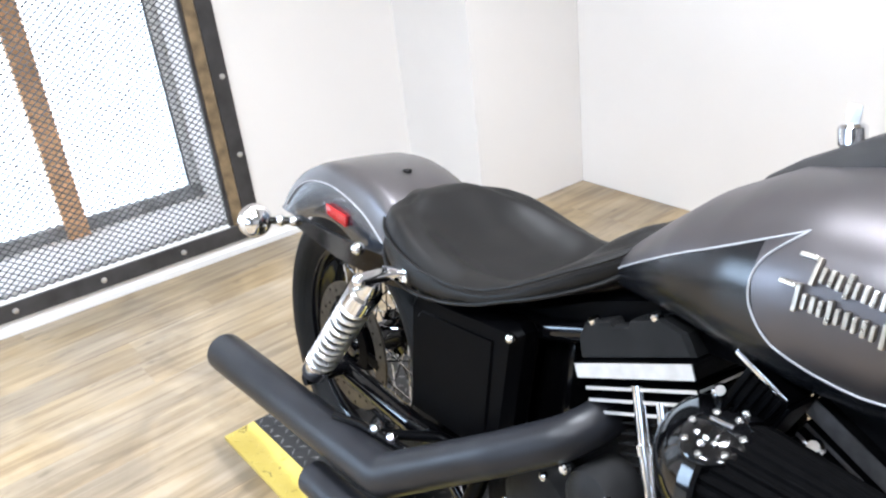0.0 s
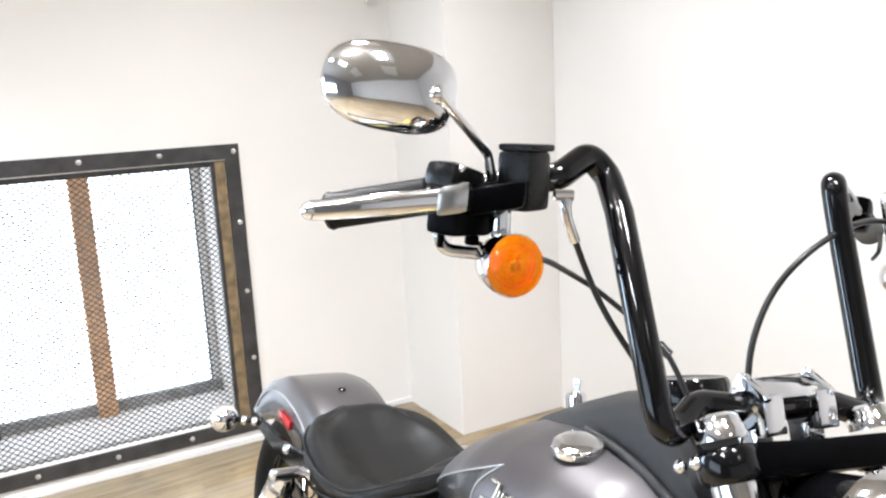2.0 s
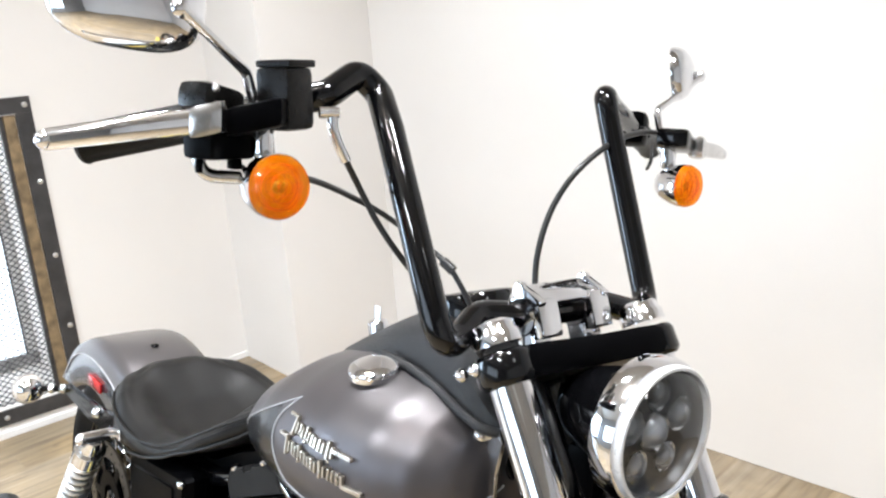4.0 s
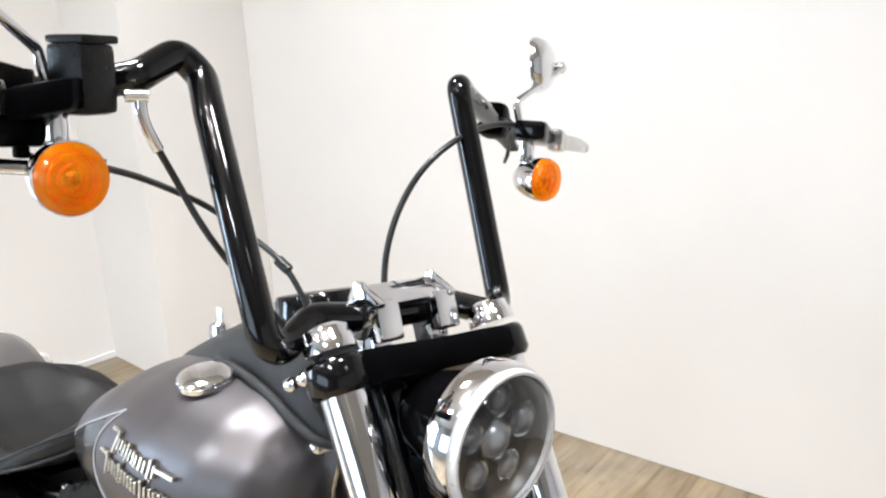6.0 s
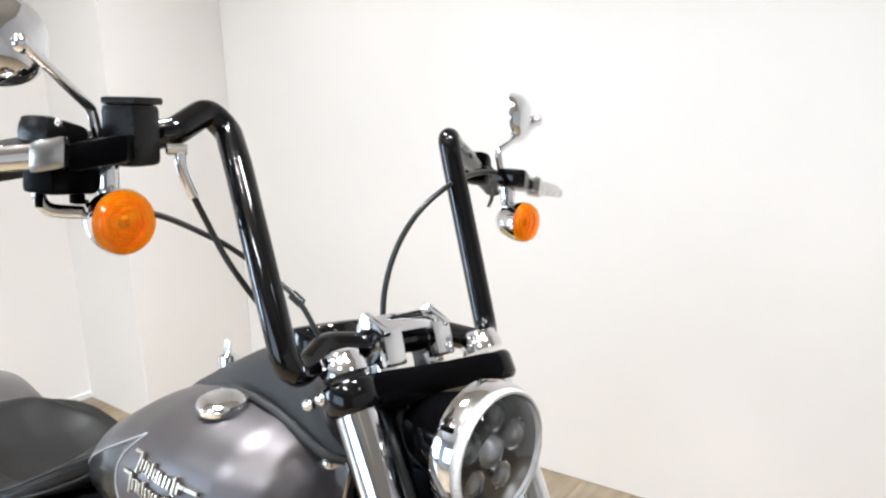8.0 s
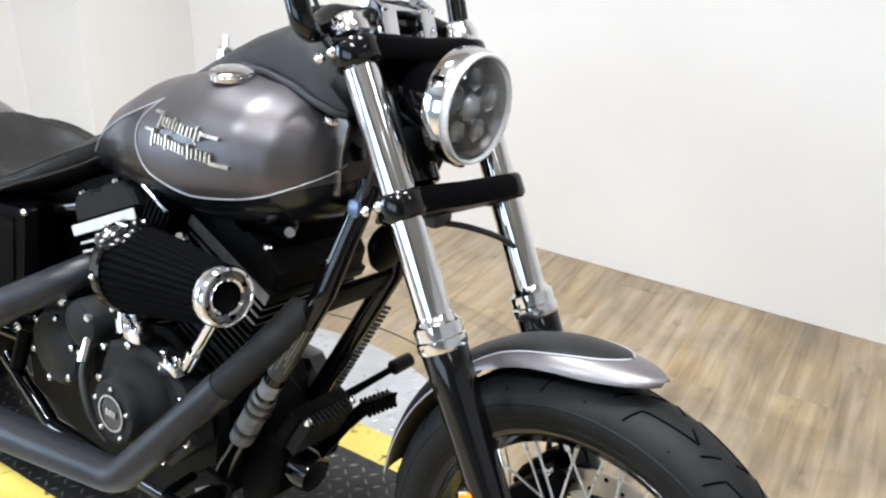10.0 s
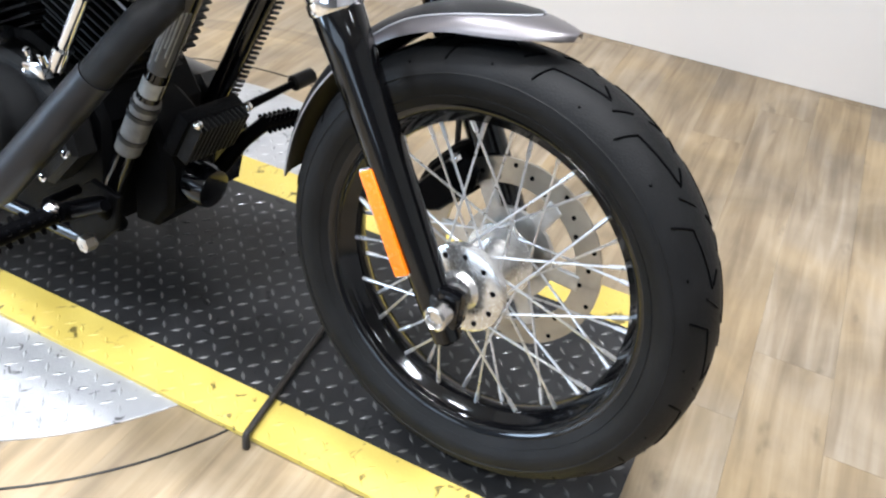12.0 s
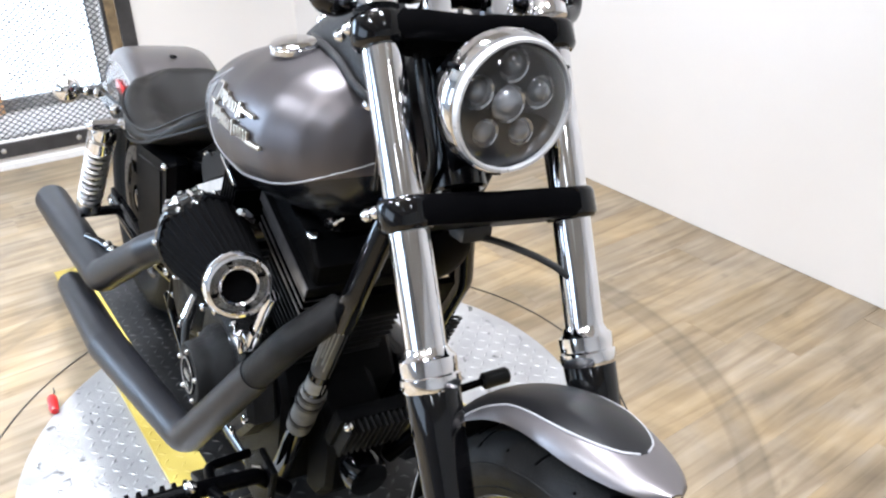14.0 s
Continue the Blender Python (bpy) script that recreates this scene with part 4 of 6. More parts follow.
# ---- seat ----
SEAT = [(-1.578, 0.045, 0.718, 0.714, 0.694), (-1.562, 0.085, 0.736, 0.718, 0.668), (-1.52, 0.126, 0.753, 0.732, 0.645), (-1.485, 0.148, 0.747, 0.734, 0.632), (-1.44, 0.165, 0.721, 0.730, 0.624), (-1.39, 0.175, 0.695, 0.719, 0.622), (-1.33, 0.179, 0.678, 0.706, 0.626), (-1.26, 0.178, 0.668, 0.698, 0.640), (-1.19, 0.172, 0.676, 0.704, 0.662), (-1.14, 0.163, 0.702, 0.720, 0.684), (-1.09, 0.149, 0.746, 0.750, 0.704), (-1.04, 0.126, 0.802, 0.782, 0.728), (-1.00, 0.098, 0.828, 0.804, 0.752), (-0.965, 0.065, 0.842, 0.828, 0.785), (-0.945, 0.035, 0.846, 0.836, 0.805)]


PAD_X0, PAD_X1 = -1.30, 0.238


def seam_dip(x, y, hw):
    """A crescent seam parts the bucket from the bolster behind it."""
    edge = 0.87 * hw if x > PAD_X0 else hw
    r = abs(y) / max(edge, 0.01) if x > PAD_X0 else math.hypot((x - PAD_X0) / PAD_X1, y / 0.152)
    return -0.007 * math.exp(-(((r - 1.0) / 0.055) ** 2)) * min(max((-1.16 - x) / 0.1, 0.0), 1.0)


def seat_top(x, y):
    hw, zc, ze, zb = (float(np.interp(x, xs, [s[k] for s in SEAT])) for k in (1, 2, 3, 4))
    prof = [(0.0, zc - 0.003), (0.38, zc), (0.56, ze * 0.30 + zc * 0.70), (0.70, ze * 0.86 + zc * 0.14), (0.79, ze), (0.90, ze - 0.003), (0.99, ze - 0.022)]
    return float(np.interp(abs(y) / hw, [p[0] for p in prof], [p[1] for p in prof])) + seam_dip(x, y, hw)


def seat_loop(x):
    hw, zc, ze, zb = (float(np.interp(x, xs, [s[k] for s in SEAT])) for k in (1, 2, 3, 4))
    side = [(-0.985, zb + 0.012), (-1.015, zb + (ze - zb) * 0.25), (-1.025, zb + (ze - zb) * 0.48), (-1.012, zb + (ze - zb) * 0.70)]
    top = [(-0.99 + 1.98 * k / 48, seat_top(x, (-0.99 + 1.98 * k / 48) * hw)) for k in range(49)]
    under = [(0.9, zb), (0.4, zb - 0.004), (-0.4, zb - 0.004), (-0.9, zb)]
    return [Vector((x, y * hw, z)) for y, z in side + top + [(-y, z) for y, z in side[::-1]] + under]


xs = [s[0] for s in SEAT]
seat_me = rings(Shape(), [seat_loop(p.x) for p in smooth_path([(s[0], 0, 0) for s in SEAT], 6)])
seat = part("seat", seat_me, VINYL, bike, "black vinyl solo seat with a deep bucket", True, 75)
soft = seat.modifiers.new("round", "SMOOTH")
soft.factor, soft.iterations = 0.5, 6
for f, w, first in ((0.02, 1.0, 1), (0.60, 1.018, 2)):
    pts = [Vector((s[0], -s[1] * w, s[4] + 0.010 + (s[3] - s[4]) * f)) for s in SEAT[first:-1]]
    part("piping", tube(smooth_path(pts, 5), 0.0036 if f < 0.5 else 0.0028, 8), VINYL, seat)

# ---- rear fender ----
FEND_BORDER = [(-2.15, 0.45), (-1.35, 0.50), (-1.99, 0.600), (-1.93, 0.655), (-1.87, 0.686), (-1.79, 0.702), (-1.71, 0.698), (-1.63, 0.678), (-1.56, 0.640), (-1.50, 0.595)]
# dark panel lifted bluish: reflected daylight mixed into the paint colour
FENDER_PAINT = two_tone("fender_two_tone_paint", CHARCOAL, (0.026, 0.031, 0.042), -2.15, -1.35, 0.3, 0.8, FEND_BORDER, 1.0, 0.8)


def fender_shell(c, r_of, a0, a1, hw_of, drop_of, n=40, thick=0.004):
    """A mudguard shell about a wheel's centre: angles from straight up, forward positive."""
    prof = [(-1.0, 1.0), (-1.0, 0.55), (-0.98, 0.22), (-0.90, 0.06), (-0.70, 0.012), (-0.35, 0.0), (0, -0.004), (0.35, 0.0), (0.70, 0.012), (0.90, 0.06), (0.98, 0.22), (1.0, 0.55), (1.0, 1.0)]
    outer, inner = [], []
    for k in range(n + 1):
        s = k / n
        a = radians(a0 + (a1 - a0) * s)
        r, hw, dr = r_of(s), hw_of(s), drop_of(s)
        for keep, t in ((outer, 0.0), (inner, thick)):
            keep.append([Vector(c) + Vector((math.sin(a) * (r - dr * d - t), y * (hw - t), math.cos(a) * (r - dr * d - t))) for y, d in prof])
    return rings(Shape(), [o + i[::-1] for o, i in zip(outer, inner)])


rf = fender_shell(REAR, lambda s: 0.426 - 0.030 * s * s, 42, -50, lambda s: 0.108 - 0.004 * s, lambda s: 0.175 - 0.10 * s)
rf.v = [Vector((p.x, p.y, max(p.z, 0.586))) for p in rf.v]
fender = part("rear_fender", rf, FENDER_PAINT, bike, "charcoal and black rear fender", True, 60)
for side in (RIGHT, LEFT):
    pts = smooth_path([(-1.985, side * 0.1045, 0.605), (-1.93, side * 0.105, 0.655), (-1.87, side * 0.106, 0.686), (-1.79, side * 0.1065, 0.702), (-1.71, side * 0.107, 0.698), (-1.63, side * 0.1075, 0.678), (-1.56, side * 0.108, 0.640)], 6)
    part("pinstripe", tube(pts, 0.0016, 6), PINSTRIPE, fender)
    strut = part("fender_strut", prism([(-1.90, 0.590), (-1.875, 0.612), (-1.66, 0.622), (-1.50, 0.640), (-1.42, 0.640), (-1.42, 0.60), (-1.50, 0.585), (-1.70, 0.575)], 0.014, Matrix(((1, 0, 0, 0), (0, 0, 1, side * 0.130 - 0.007), (0, 1, 0, 0), (0, 0, 0, 1))), 0.003), BLACK_GLOSS, fender, "black fender strut", False)
    part("strut_bolt", ball((-1.562, side * 0.160, 0.640), 0.013, 8), CHROME, strut)
    part("side_reflector", box((0.085, 0.007, 0.024), (-1.735, side * 0.1100, 0.648), 0.004, None, Matrix.Rotation(radians(4), 4, "Y")), RED_LENS, fender, "red side reflector")
    stalk = part("rear_turn_signal", rod((-1.86, side * 0.125, 0.602), (-1.905, side * 0.19, 0.602), 0.0085, 12), BLACK_GLOSS, fender, "clear-lens rear turn signal on a stalk")
    part("signal_body", lathe([(-0.034, 0.007), (-0.027, 0.024), (-0.008, 0.035), (0.007, 0.037)], (-1.918, side * 0.212, 0.602), (-1, 0, 0), 28), CHROME, stalk)
    for k in (0.25, 0.62):
        part("stalk_collar", ball(Vector((-1.86, side * 0.125, 0.602)).lerp(Vector((-1.905, side * 0.19, 0.602)), k), 0.0125, 8), CHROME, stalk)
    part("signal_lens", lathe([(0.008, 0.0365), (0.014, 0.0335), (0.022, 0.024), (0.027, 0.010), (0.028, 0.001)], (-1.918, side * 0.212, 0.602), (1, 0, 0), 28), PALE_LENS, stalk, "pale clear lens")
part("fender_bolt", ball((-1.64, 0, 0.749), 0.010, 8, (1, 1, 0.5)), BLACK_GLOSS, fender)

# ---- front fender ----
def front_half(s):
    return 0.063 * (1.0 if s < 0.74 else math.sqrt(1 - ((s - 0.74) / 0.262) ** 2) * 0.95 + 0.05)


def front_drop(s):
    return (0.020 + 0.016 * min(s / 0.5, 1)) * (1.0 if s < 0.80 else 1 - ((s - 0.80) / 0.20) ** 2 * 0.75)


def front_point(s, y, lift=0.0):
    """A point on the front fender's crown: s along it from the rear, y across it."""
    a = radians(-84 + 94 * s)
    hw = front_half(s)
    r = 0.356 + 0.018 * math.sin(s * 2.4) - front_drop(s) * (1 - math.sqrt(max(1 - (y / hw) ** 2 * 0.985, 0))) + lift
    return FRONT + Vector((math.sin(a) * r, y, math.cos(a) * r))


def crown(s0, s1, half, lift, thick, n=56, m=18):
    loops = []
    for k in range(n + 1):
        s = s0 + (s1 - s0) * k / n
        ys = [half(s) * math.sin(math.pi / 2 * (2 * i / m - 1)) for i in range(m + 1)]
        loops.append([front_point(s, y, lift) for y in ys] + [front_point(s, y * 0.97, lift - thick) for y in ys[::-1]])
    return rings(Shape(), loops)


ff = crown(0.0, 1.0, front_half, 0.0, 0.003)
STEER = Matrix.Translation(FRONT) @ Matrix.Rotation(radians(-6.5), 4, "Z") @ Matrix.Translation(-FRONT)
front_fender = part("front_fender", ff, TANK_GREY, bike, "charcoal front fender with a black top panel", True, 60)


def panel_half(s):
    return float(np.interp(s, (0, 0.42, 0.62, 1), (0.063, 0.0629, 0.050, 0.046))) * (1.0 if s < 0.72 else math.sqrt(max(1 - ((s - 0.72) / 0.195) ** 2, 0.0004)))


part("top_panel", crown(0.01, 0.914, panel_half, 0.0012, 0.002), FENDER_BLACK, front_fender, "black painted panel", True, 60)
for side in (RIGHT, LEFT):
    pts = [front_point(0.01 + 0.904 * k / 56, side * panel_half(0.01 + 0.904 * k / 56), 0.0008) for k in range(57)]
    part("pinstripe", tube(pts, 0.0014, 6), PINSTRIPE, front_fender)
part("liner", crown(0.003, 0.985, lambda s: front_half(s) * 0.965, -0.0034, 0.0015), BLACK_SATIN, front_fender, "black inside of the fender", True, 60)
front_fender.matrix_local = STEER

# ---- handlebar and controls ----
BAR_MID = 0.028


def mirrored(p, side):
    """A point given for the right side, laid on the wanted side of the bar's middle."""
    if side < 0:
        return Vector(p)
    out = max(-p[1] - 0.166, 0)
    return Vector((p[0] + 0.10 * out, 2 * BAR_MID - p[1] + 0.32 * out - 0.015 * max(0.0, 1 - out / 0.03) * min(1.0, max(-p[1] - BAR_MID, 0.0) / 0.1), p[2] - 0.10 * out))


BAR = [(-0.436, BAR_MID, 1.084), (-0.434, -0.065, 1.084), (-0.404, -0.128, 1.064), (-0.422, -0.164, 1.085), (-0.566, -0.184, 1.364), (-0.588, -0.212, 1.333), (-0.757, -0.428, 1.266)]
bar = Shape()
RIGHT_LEG = [(-0.460, -0.080, 1.089), (-0.432, -0.156, 1.058), (-0.537, -0.160, 1.298), (-0.590, -0.137, 1.338), (-0.602, -0.159, 1.362)]
LEFT_END = [Vector((-0.578, 0.290, 1.343)), Vector((-0.705, 0.585, 1.275))]
LEFT_LEG = [(-0.414, 0.178, 1.066), (-0.443, 0.229, 1.067), (-0.541, 0.245, 1.312), (-0.552, 0.240, 1.358)]
for side, leg in ((RIGHT, RIGHT_LEG), (LEFT, LEFT_LEG)):
    start = bent(([Vector(BAR[0]), Vector((-0.440, -0.030, 1.086))] if side < 0 else [mirrored(p, side) for p in BAR[:2]]) + [Vector(p) for p in leg[:3]], 0.032, 8)
    crook = bent([Vector(leg[2])] + [Vector(p) for p in leg[3:]] + ([mirrored(p, side) for p in BAR[-2:]] if side < 0 else LEFT_END), 0.021, 8)
    tube(start + crook[1:], 0.0168, 20, bar)
handlebar = part("handlebar", bar, BLACK_GLOSS, bike, "gloss black high-rise handlebar")
RISE = Matrix.Rotation(radians(-20), 4, "Y")
for y in (BAR_MID - 0.047, BAR_MID + 0.047):
    riser = part("riser", box((0.032, 0.030, 0.060), (-0.426, y, 1.055), 0.006, None, RISE), CHROME, bike, "chrome handlebar riser")
    part("riser_clamp", lathe([(-0.017, 0.023), (-0.013, 0.027), (0.013, 0.027), (0.017, 0.023)], (-0.436, y, 1.086), (0, 1, 0), 24), CHROME, riser)
    part("riser_clamp_face", box((0.014, 0.034, 0.046), (-0.408, y, 1.087), 0.004, None, RISE), CHROME, riser)
topcap = part("riser_cap", box((0.038, 0.112, 0.010), (-0.428, BAR_MID, 1.109), 0.003, None, Matrix.Rotation(radians(24), 4, "Y")), CHROME, bike, "silver riser top cap")
for y in (BAR_MID - 0.058, BAR_MID + 0.058):
    part("cap_cheek", box((0.046, 0.012, 0.026), (-0.430, y, 1.106), 0.003, None, Matrix.Rotation(radians(24), 4, "Y")), CHROME, topcap)
    part("cap_bolt", lathe([(0, 0.006), (0.005, 0.006), (0.007, 0.004)], (-0.440, y, 1.119), (-0.1, 0, 1), 10), CHROME, topcap)

for side in (RIGHT, LEFT):
    q, e = (mirrored(BAR[-2], side), mirrored(BAR[-1], side)) if side < 0 else LEFT_END
    dirn = (e - q).normalized()
    out = Vector((0, side, 0))
    fwd = (Vector((0, 0, 1)).cross(dirn) * side).normalized()
    if fwd.x < 0:
        fwd = -fwd
    grip = part("grip", lathe([(0.0, 0.020), (0.003, 0.0230), (0.008, 0.0222), (0.118, 0.0222), (0.123, 0.0238), (0.128, 0.021)], e - dirn * 0.128, dirn, 28), GRIP_RUBBER, handlebar, "black rubber grip")
    for k in range(3):
        a = radians(100 + 45 * k)
        u = (fwd * math.cos(a) + Vector((0, 0, 1)) * math.sin(a)) * 0.0195
        part("grip_inlay", rod(e - dirn * 0.112 + u, e - dirn * 0.018 + u, 0.0042, 8), CHROME, grip)
    m = Matrix((fwd, dirn, Vector((0, 0, 1)))).transposed().to_4x4()
    c = e - dirn * 0.155
    housing = part("switch_housing", box((0.046, 0.050, 0.056), c, 0.012, None, m), BLACK_SATIN, handlebar, "black switch housing")
    for k in range(2):
        part("switch_button", box((0.006, 0.013, 0.010), c + fwd * -0.024 + Vector((0, 0, 0.010 - 0.02 * k)), 0.002, None, m), BLACK_GLOSS, housing)
    part("switch_seam", box((0.048, 0.052, 0.002), c, 0, None, m), CABLE, housing)
    perch = mirrored((-0.572, -0.302, 1.306), side)
    clamp = part("lever_perch", box((0.050, 0.060, 0.030), perch + fwd * 0.022, 0.008, None, m), BLACK_SATIN if side < 0 else BLACK_GLOSS, handlebar, "black lever perch")
    pivot = mirrored((-0.588, -0.356, 1.300), side) + fwd * 0.030
    tip = mirrored((-0.640, -0.500, 1.277), side) + Vector((0.012, 0, 0)) if side < 0 else Vector((-0.597, 0.655, 1.268))
    mid = (pivot + tip) / 2 + fwd * 0.010
    path = smooth_path([pivot - (tip - pivot) * 0.14, pivot, mid, tip], 6)
    blade = Shape()
    loops = []
    for i, p in enumerate(path):
        s = i / (len(path) - 1)
        d = (path[min(i + 1, len(path) - 1)] - path[max(i - 1, 0)]).normalized()
        n = d.cross(Vector((0, 0, 1))).normalized()
        w, h = 0.0062, 0.0150 * (1 - 0.30 * s) * (0.80 if 0.16 < s < 0.30 else 1.0)
        loops.append([p + n * (w * math.cos(a)) + Vector((0, 0, h * math.sin(a))) for a in [2 * math.pi * k / 12 for k in range(12)]])
    lever = part("brake_lever" if side < 0 else "clutch_lever", rings(blade, loops), CHROME if side < 0 else POLISHED, handlebar, "polished hand lever with a ball end")
    part("lever_ball", ball(tip, 0.0095, 10), CHROME, lever)
    part("lever_block", box((0.028, 0.036, 0.034), pivot - (tip - pivot) * 0.06, 0.009, None, m), POLISHED, lever)
    # turn signal below the perch
    sig = mirrored((-0.526, -0.308, 1.237), side)
    aim = Vector((1, 0, 0.0)).normalized()
    body = part("front_turn_signal", lathe([(-0.052, 0.004), (-0.047, 0.017), (-0.034, 0.027), (-0.016, 0.0325), (-0.004, 0.0345), (0.002, 0.0345), (0.002, 0.030)], sig, aim, 32), CHROME, handlebar, "chrome bullet turn signal with amber lens")
    part("signal_lens", lathe([(-0.001, 0.0330), (0.006, 0.0330), (0.013, 0.0295), (0.017, 0.020), (0.019, 0.001)], sig, aim, 32, caps=False), AMBER_GLASS, body, "amber ribbed lens").visible_shadow = False
    part("signal_bowl", lathe([(0.001, 0.0325), (-0.008, 0.027), (-0.016, 0.018), (-0.020, 0.008), (-0.020, 0.001)], sig, aim, 36, caps=False, wobble=lambda i: 1.0 if i % 4 in (1, 2) else 0.93), SIGNAL_BOWL, body)
    for k in range(3):
        part("lens_rib", lathe([(-0.0015, 0.008 + 0.0075 * k), (0.0, 0.0095 + 0.0075 * k), (0.0015, 0.008 + 0.0075 * k)], sig + aim * (0.0155 - 0.0022 * k * k), aim, 24, closed=True), AMBER_GLASS, body)
    part("signal_bulb", ball(sig - aim * 0.002, 0.0085, 10), DARK_CHROME, body)
    # chrome beads added low in the bowl for sparkles behind the lens
    for k in range(6):
        a = radians(-150 + 24 * k)
        part("sparkle_bead", ball(sig + Vector((0.0, 0.0225 * math.cos(a), 0.0225 * math.sin(a))) - aim * 0.004, 0.0042, 8), CHROME, body)
    part("bulb_socket", rod(sig - aim * 0.020, sig - aim * 0.004, 0.0095, 14), DARK_CHROME, body)
    stem = mirrored((-0.560, -0.306, 1.272), side)
    part("signal_stem", tube(smooth_path([sig - aim * 0.03 + Vector((0, 0, 0.030)), stem, mirrored((-0.572, -0.302, 1.296), side)], 5), 0.0075, 12), CHROME, body)
    part("signal_nut", lathe([(-0.030, 0.0105), (-0.012, 0.0125), (0.004, 0.0125), (0.010, 0.010)], stem, (0.1, 0, -1), 16), CHROME, body, "chrome signal stem collar")
    # mirror: the stem meets a ball joint on the front of the shell
    yaw = radians(-10 if side < 0 else 28)
    if side < 0:
        base, knee, head = Vector((-0.596, -0.298, 1.322)), Vector((-0.598, -0.306, 1.352)), Vector((-0.618, -0.422, 1.412))
        joint = Vector((-0.578, -0.386, 1.407))
    else:
        base, knee, head = mirrored((-0.596, -0.330, 1.300), side), Vector((-0.598, 0.440, 1.340)), Vector((-0.634, 0.536, 1.405))
        joint = head + Vector((math.cos(yaw), math.sin(yaw), -0.05)) * 0.048
    arm = part("mirror", tube(bent([base, knee, joint], 0.015, 5), lambda s: 0.0062 - 0.0012 * s, 12), CHROME, handlebar, "chrome teardrop mirror on a stem")
    part("mirror_joint", ball(joint - Vector((0.006, 0, 0)), 0.0105, 10), CHROME, arm)
    part("joint_screw", rod(joint + Vector((-0.012, 0, 0.004)), joint + Vector((-0.012, 0.018 * side, 0.006)), 0.0045, 8), CHROME, arm)
    bowl = Shape()
    loops = []
    for s, k in ((0.0, 1.0), (0.004, 1.01), (0.012, 0.97), (0.022, 0.84), (0.030, 0.58), (0.034, 0.28), (0.035, 0.03)):
        loop = []
        for i in range(40):
            a = 2 * math.pi * i / 40
            ca, sa = math.cos(a), math.sin(a)
            wy = 0.075 * math.copysign(abs(ca) ** 0.72, ca) * (1.0 if ca * side > 0 else 0.98)
            hz = 0.047 * math.copysign(abs(sa) ** 0.8, sa) * (1 - 0.05 * ca * side)
            loop.append(Vector((s, wy * k, hz * k)))
        loops.append(loop)
    rings(bowl, loops)
    bowl.moved(Matrix.Translation(head) @ Matrix.Rotation(yaw, 4, "Z") @ Matrix.Rotation(radians(-8), 4, "Y") @ Matrix.Rotation(radians(side * 4), 4, "X"))
    part("mirror_shell", bowl, CHROME, arm, "chrome mirror shell")

# brake master cylinder on the right, clutch perch on the left
mc = part("master_cylinder", box((0.044, 0.044, 0.066), (-0.562, -0.280, 1.326), 0.008, None, Matrix.Rotation(radians(4), 4, "X") @ Matrix.Rotation(radians(20), 4, "Z")), MASTER_BLACK, handlebar, "black brake master cylinder")
part("reservoir_cap", box((0.045, 0.045, 0.008), (-0.562, -0.280, 1.362), 0.003, None, Matrix.Rotation(radians(4), 4, "X") @ Matrix.Rotation(radians(20), 4, "Z")), MASTER_BLACK, mc, "black reservoir cap")
part("banjo_bolt", rod((-0.549, -0.246, 1.313), (-0.542, -0.226, 1.314), 0.0065, 10), CHROME, mc)
part("banjo_fitting", tube(smooth_path([(-0.545, -0.232, 1.312), (-0.546, -0.228, 1.290), (-0.545, -0.213, 1.262)], 5), 0.0062, 12), CHROME, mc, "chrome banjo fitting")
part("throttle_elbow", tube(bent([(-0.600, -0.362, 1.290), (-0.600, -0.358, 1.243), (-0.575, -0.315, 1.242)], 0.020), 0.0070, 12), POLISHED, handlebar, "silver throttle cable elbow")
lower_switch = part("lower_switch_case", box((0.042, 0.066, 0.032), (-0.590, -0.340, 1.277), 0.007, None, Matrix.Rotation(radians(18), 4, "Z")), BLACK_SATIN, handlebar, "black lower switch case")
part("case_lug", box((0.014, 0.012, 0.012), (-0.578, -0.330, 1.257), 0.003), BLACK_SATIN, lower_switch)
part("case_lug", rod((-0.580, -0.368, 1.262), (-0.580, -0.368, 1.248), 0.004, 8), BLACK_SATIN, lower_switch)
part("brake_switch_lead", tube(smooth_path([(-0.578, -0.330, 1.256), (-0.572, -0.318, 1.252), (-0.560, -0.306, 1.248), (-0.550, -0.300, 1.246)], 5), 0.0028, 8), CABLE, lower_switch)
lobe = part("throttle_housing", box((0.044, 0.058, 0.030), (-0.600, -0.345, 1.322), 0.011, None, Matrix.Rotation(radians(18), 4, "Z") @ Matrix.Rotation(radians(-10), 4, "X")), MASTER_BLACK, handlebar, "black throttle housing lobe")
part("housing_screw", ball((-0.576, -0.352, 1.333), 0.005, 8), CHROME, lobe)


def cable(name, pts, r, material, label):
    return part(name, tube(smooth_path(pts, 8), r, 10), material, handlebar, label)


cable("brake_hose", [(-0.545, -0.213, 1.262), (-0.548, -0.190, 1.228), (-0.536, -0.174, 1.192), (-0.517, -0.155, 1.155), (-0.488, -0.110, 1.090), (-0.455, -0.050, 1.010), (-0.440, -0.02, 0.93)], 0.0038, CABLE, "black brake hose")
cable("throttle_cable", [(-0.542, -0.275, 1.246), (-0.570, -0.225, 1.234), (-0.600, -0.165, 1.214), (-0.608, -0.115, 1.192), (-0.585, -0.075, 1.160), (-0.541, -0.058, 1.130), (-0.507, -0.045, 1.080), (-0.49, -0.03, 1.03)], 0.0036, CABLE, "black throttle cable")
part("cable_ferrule", rod((-0.549, -0.061, 1.136), (-0.535, -0.055, 1.125), 0.0066, 10), CABLE, handlebar)
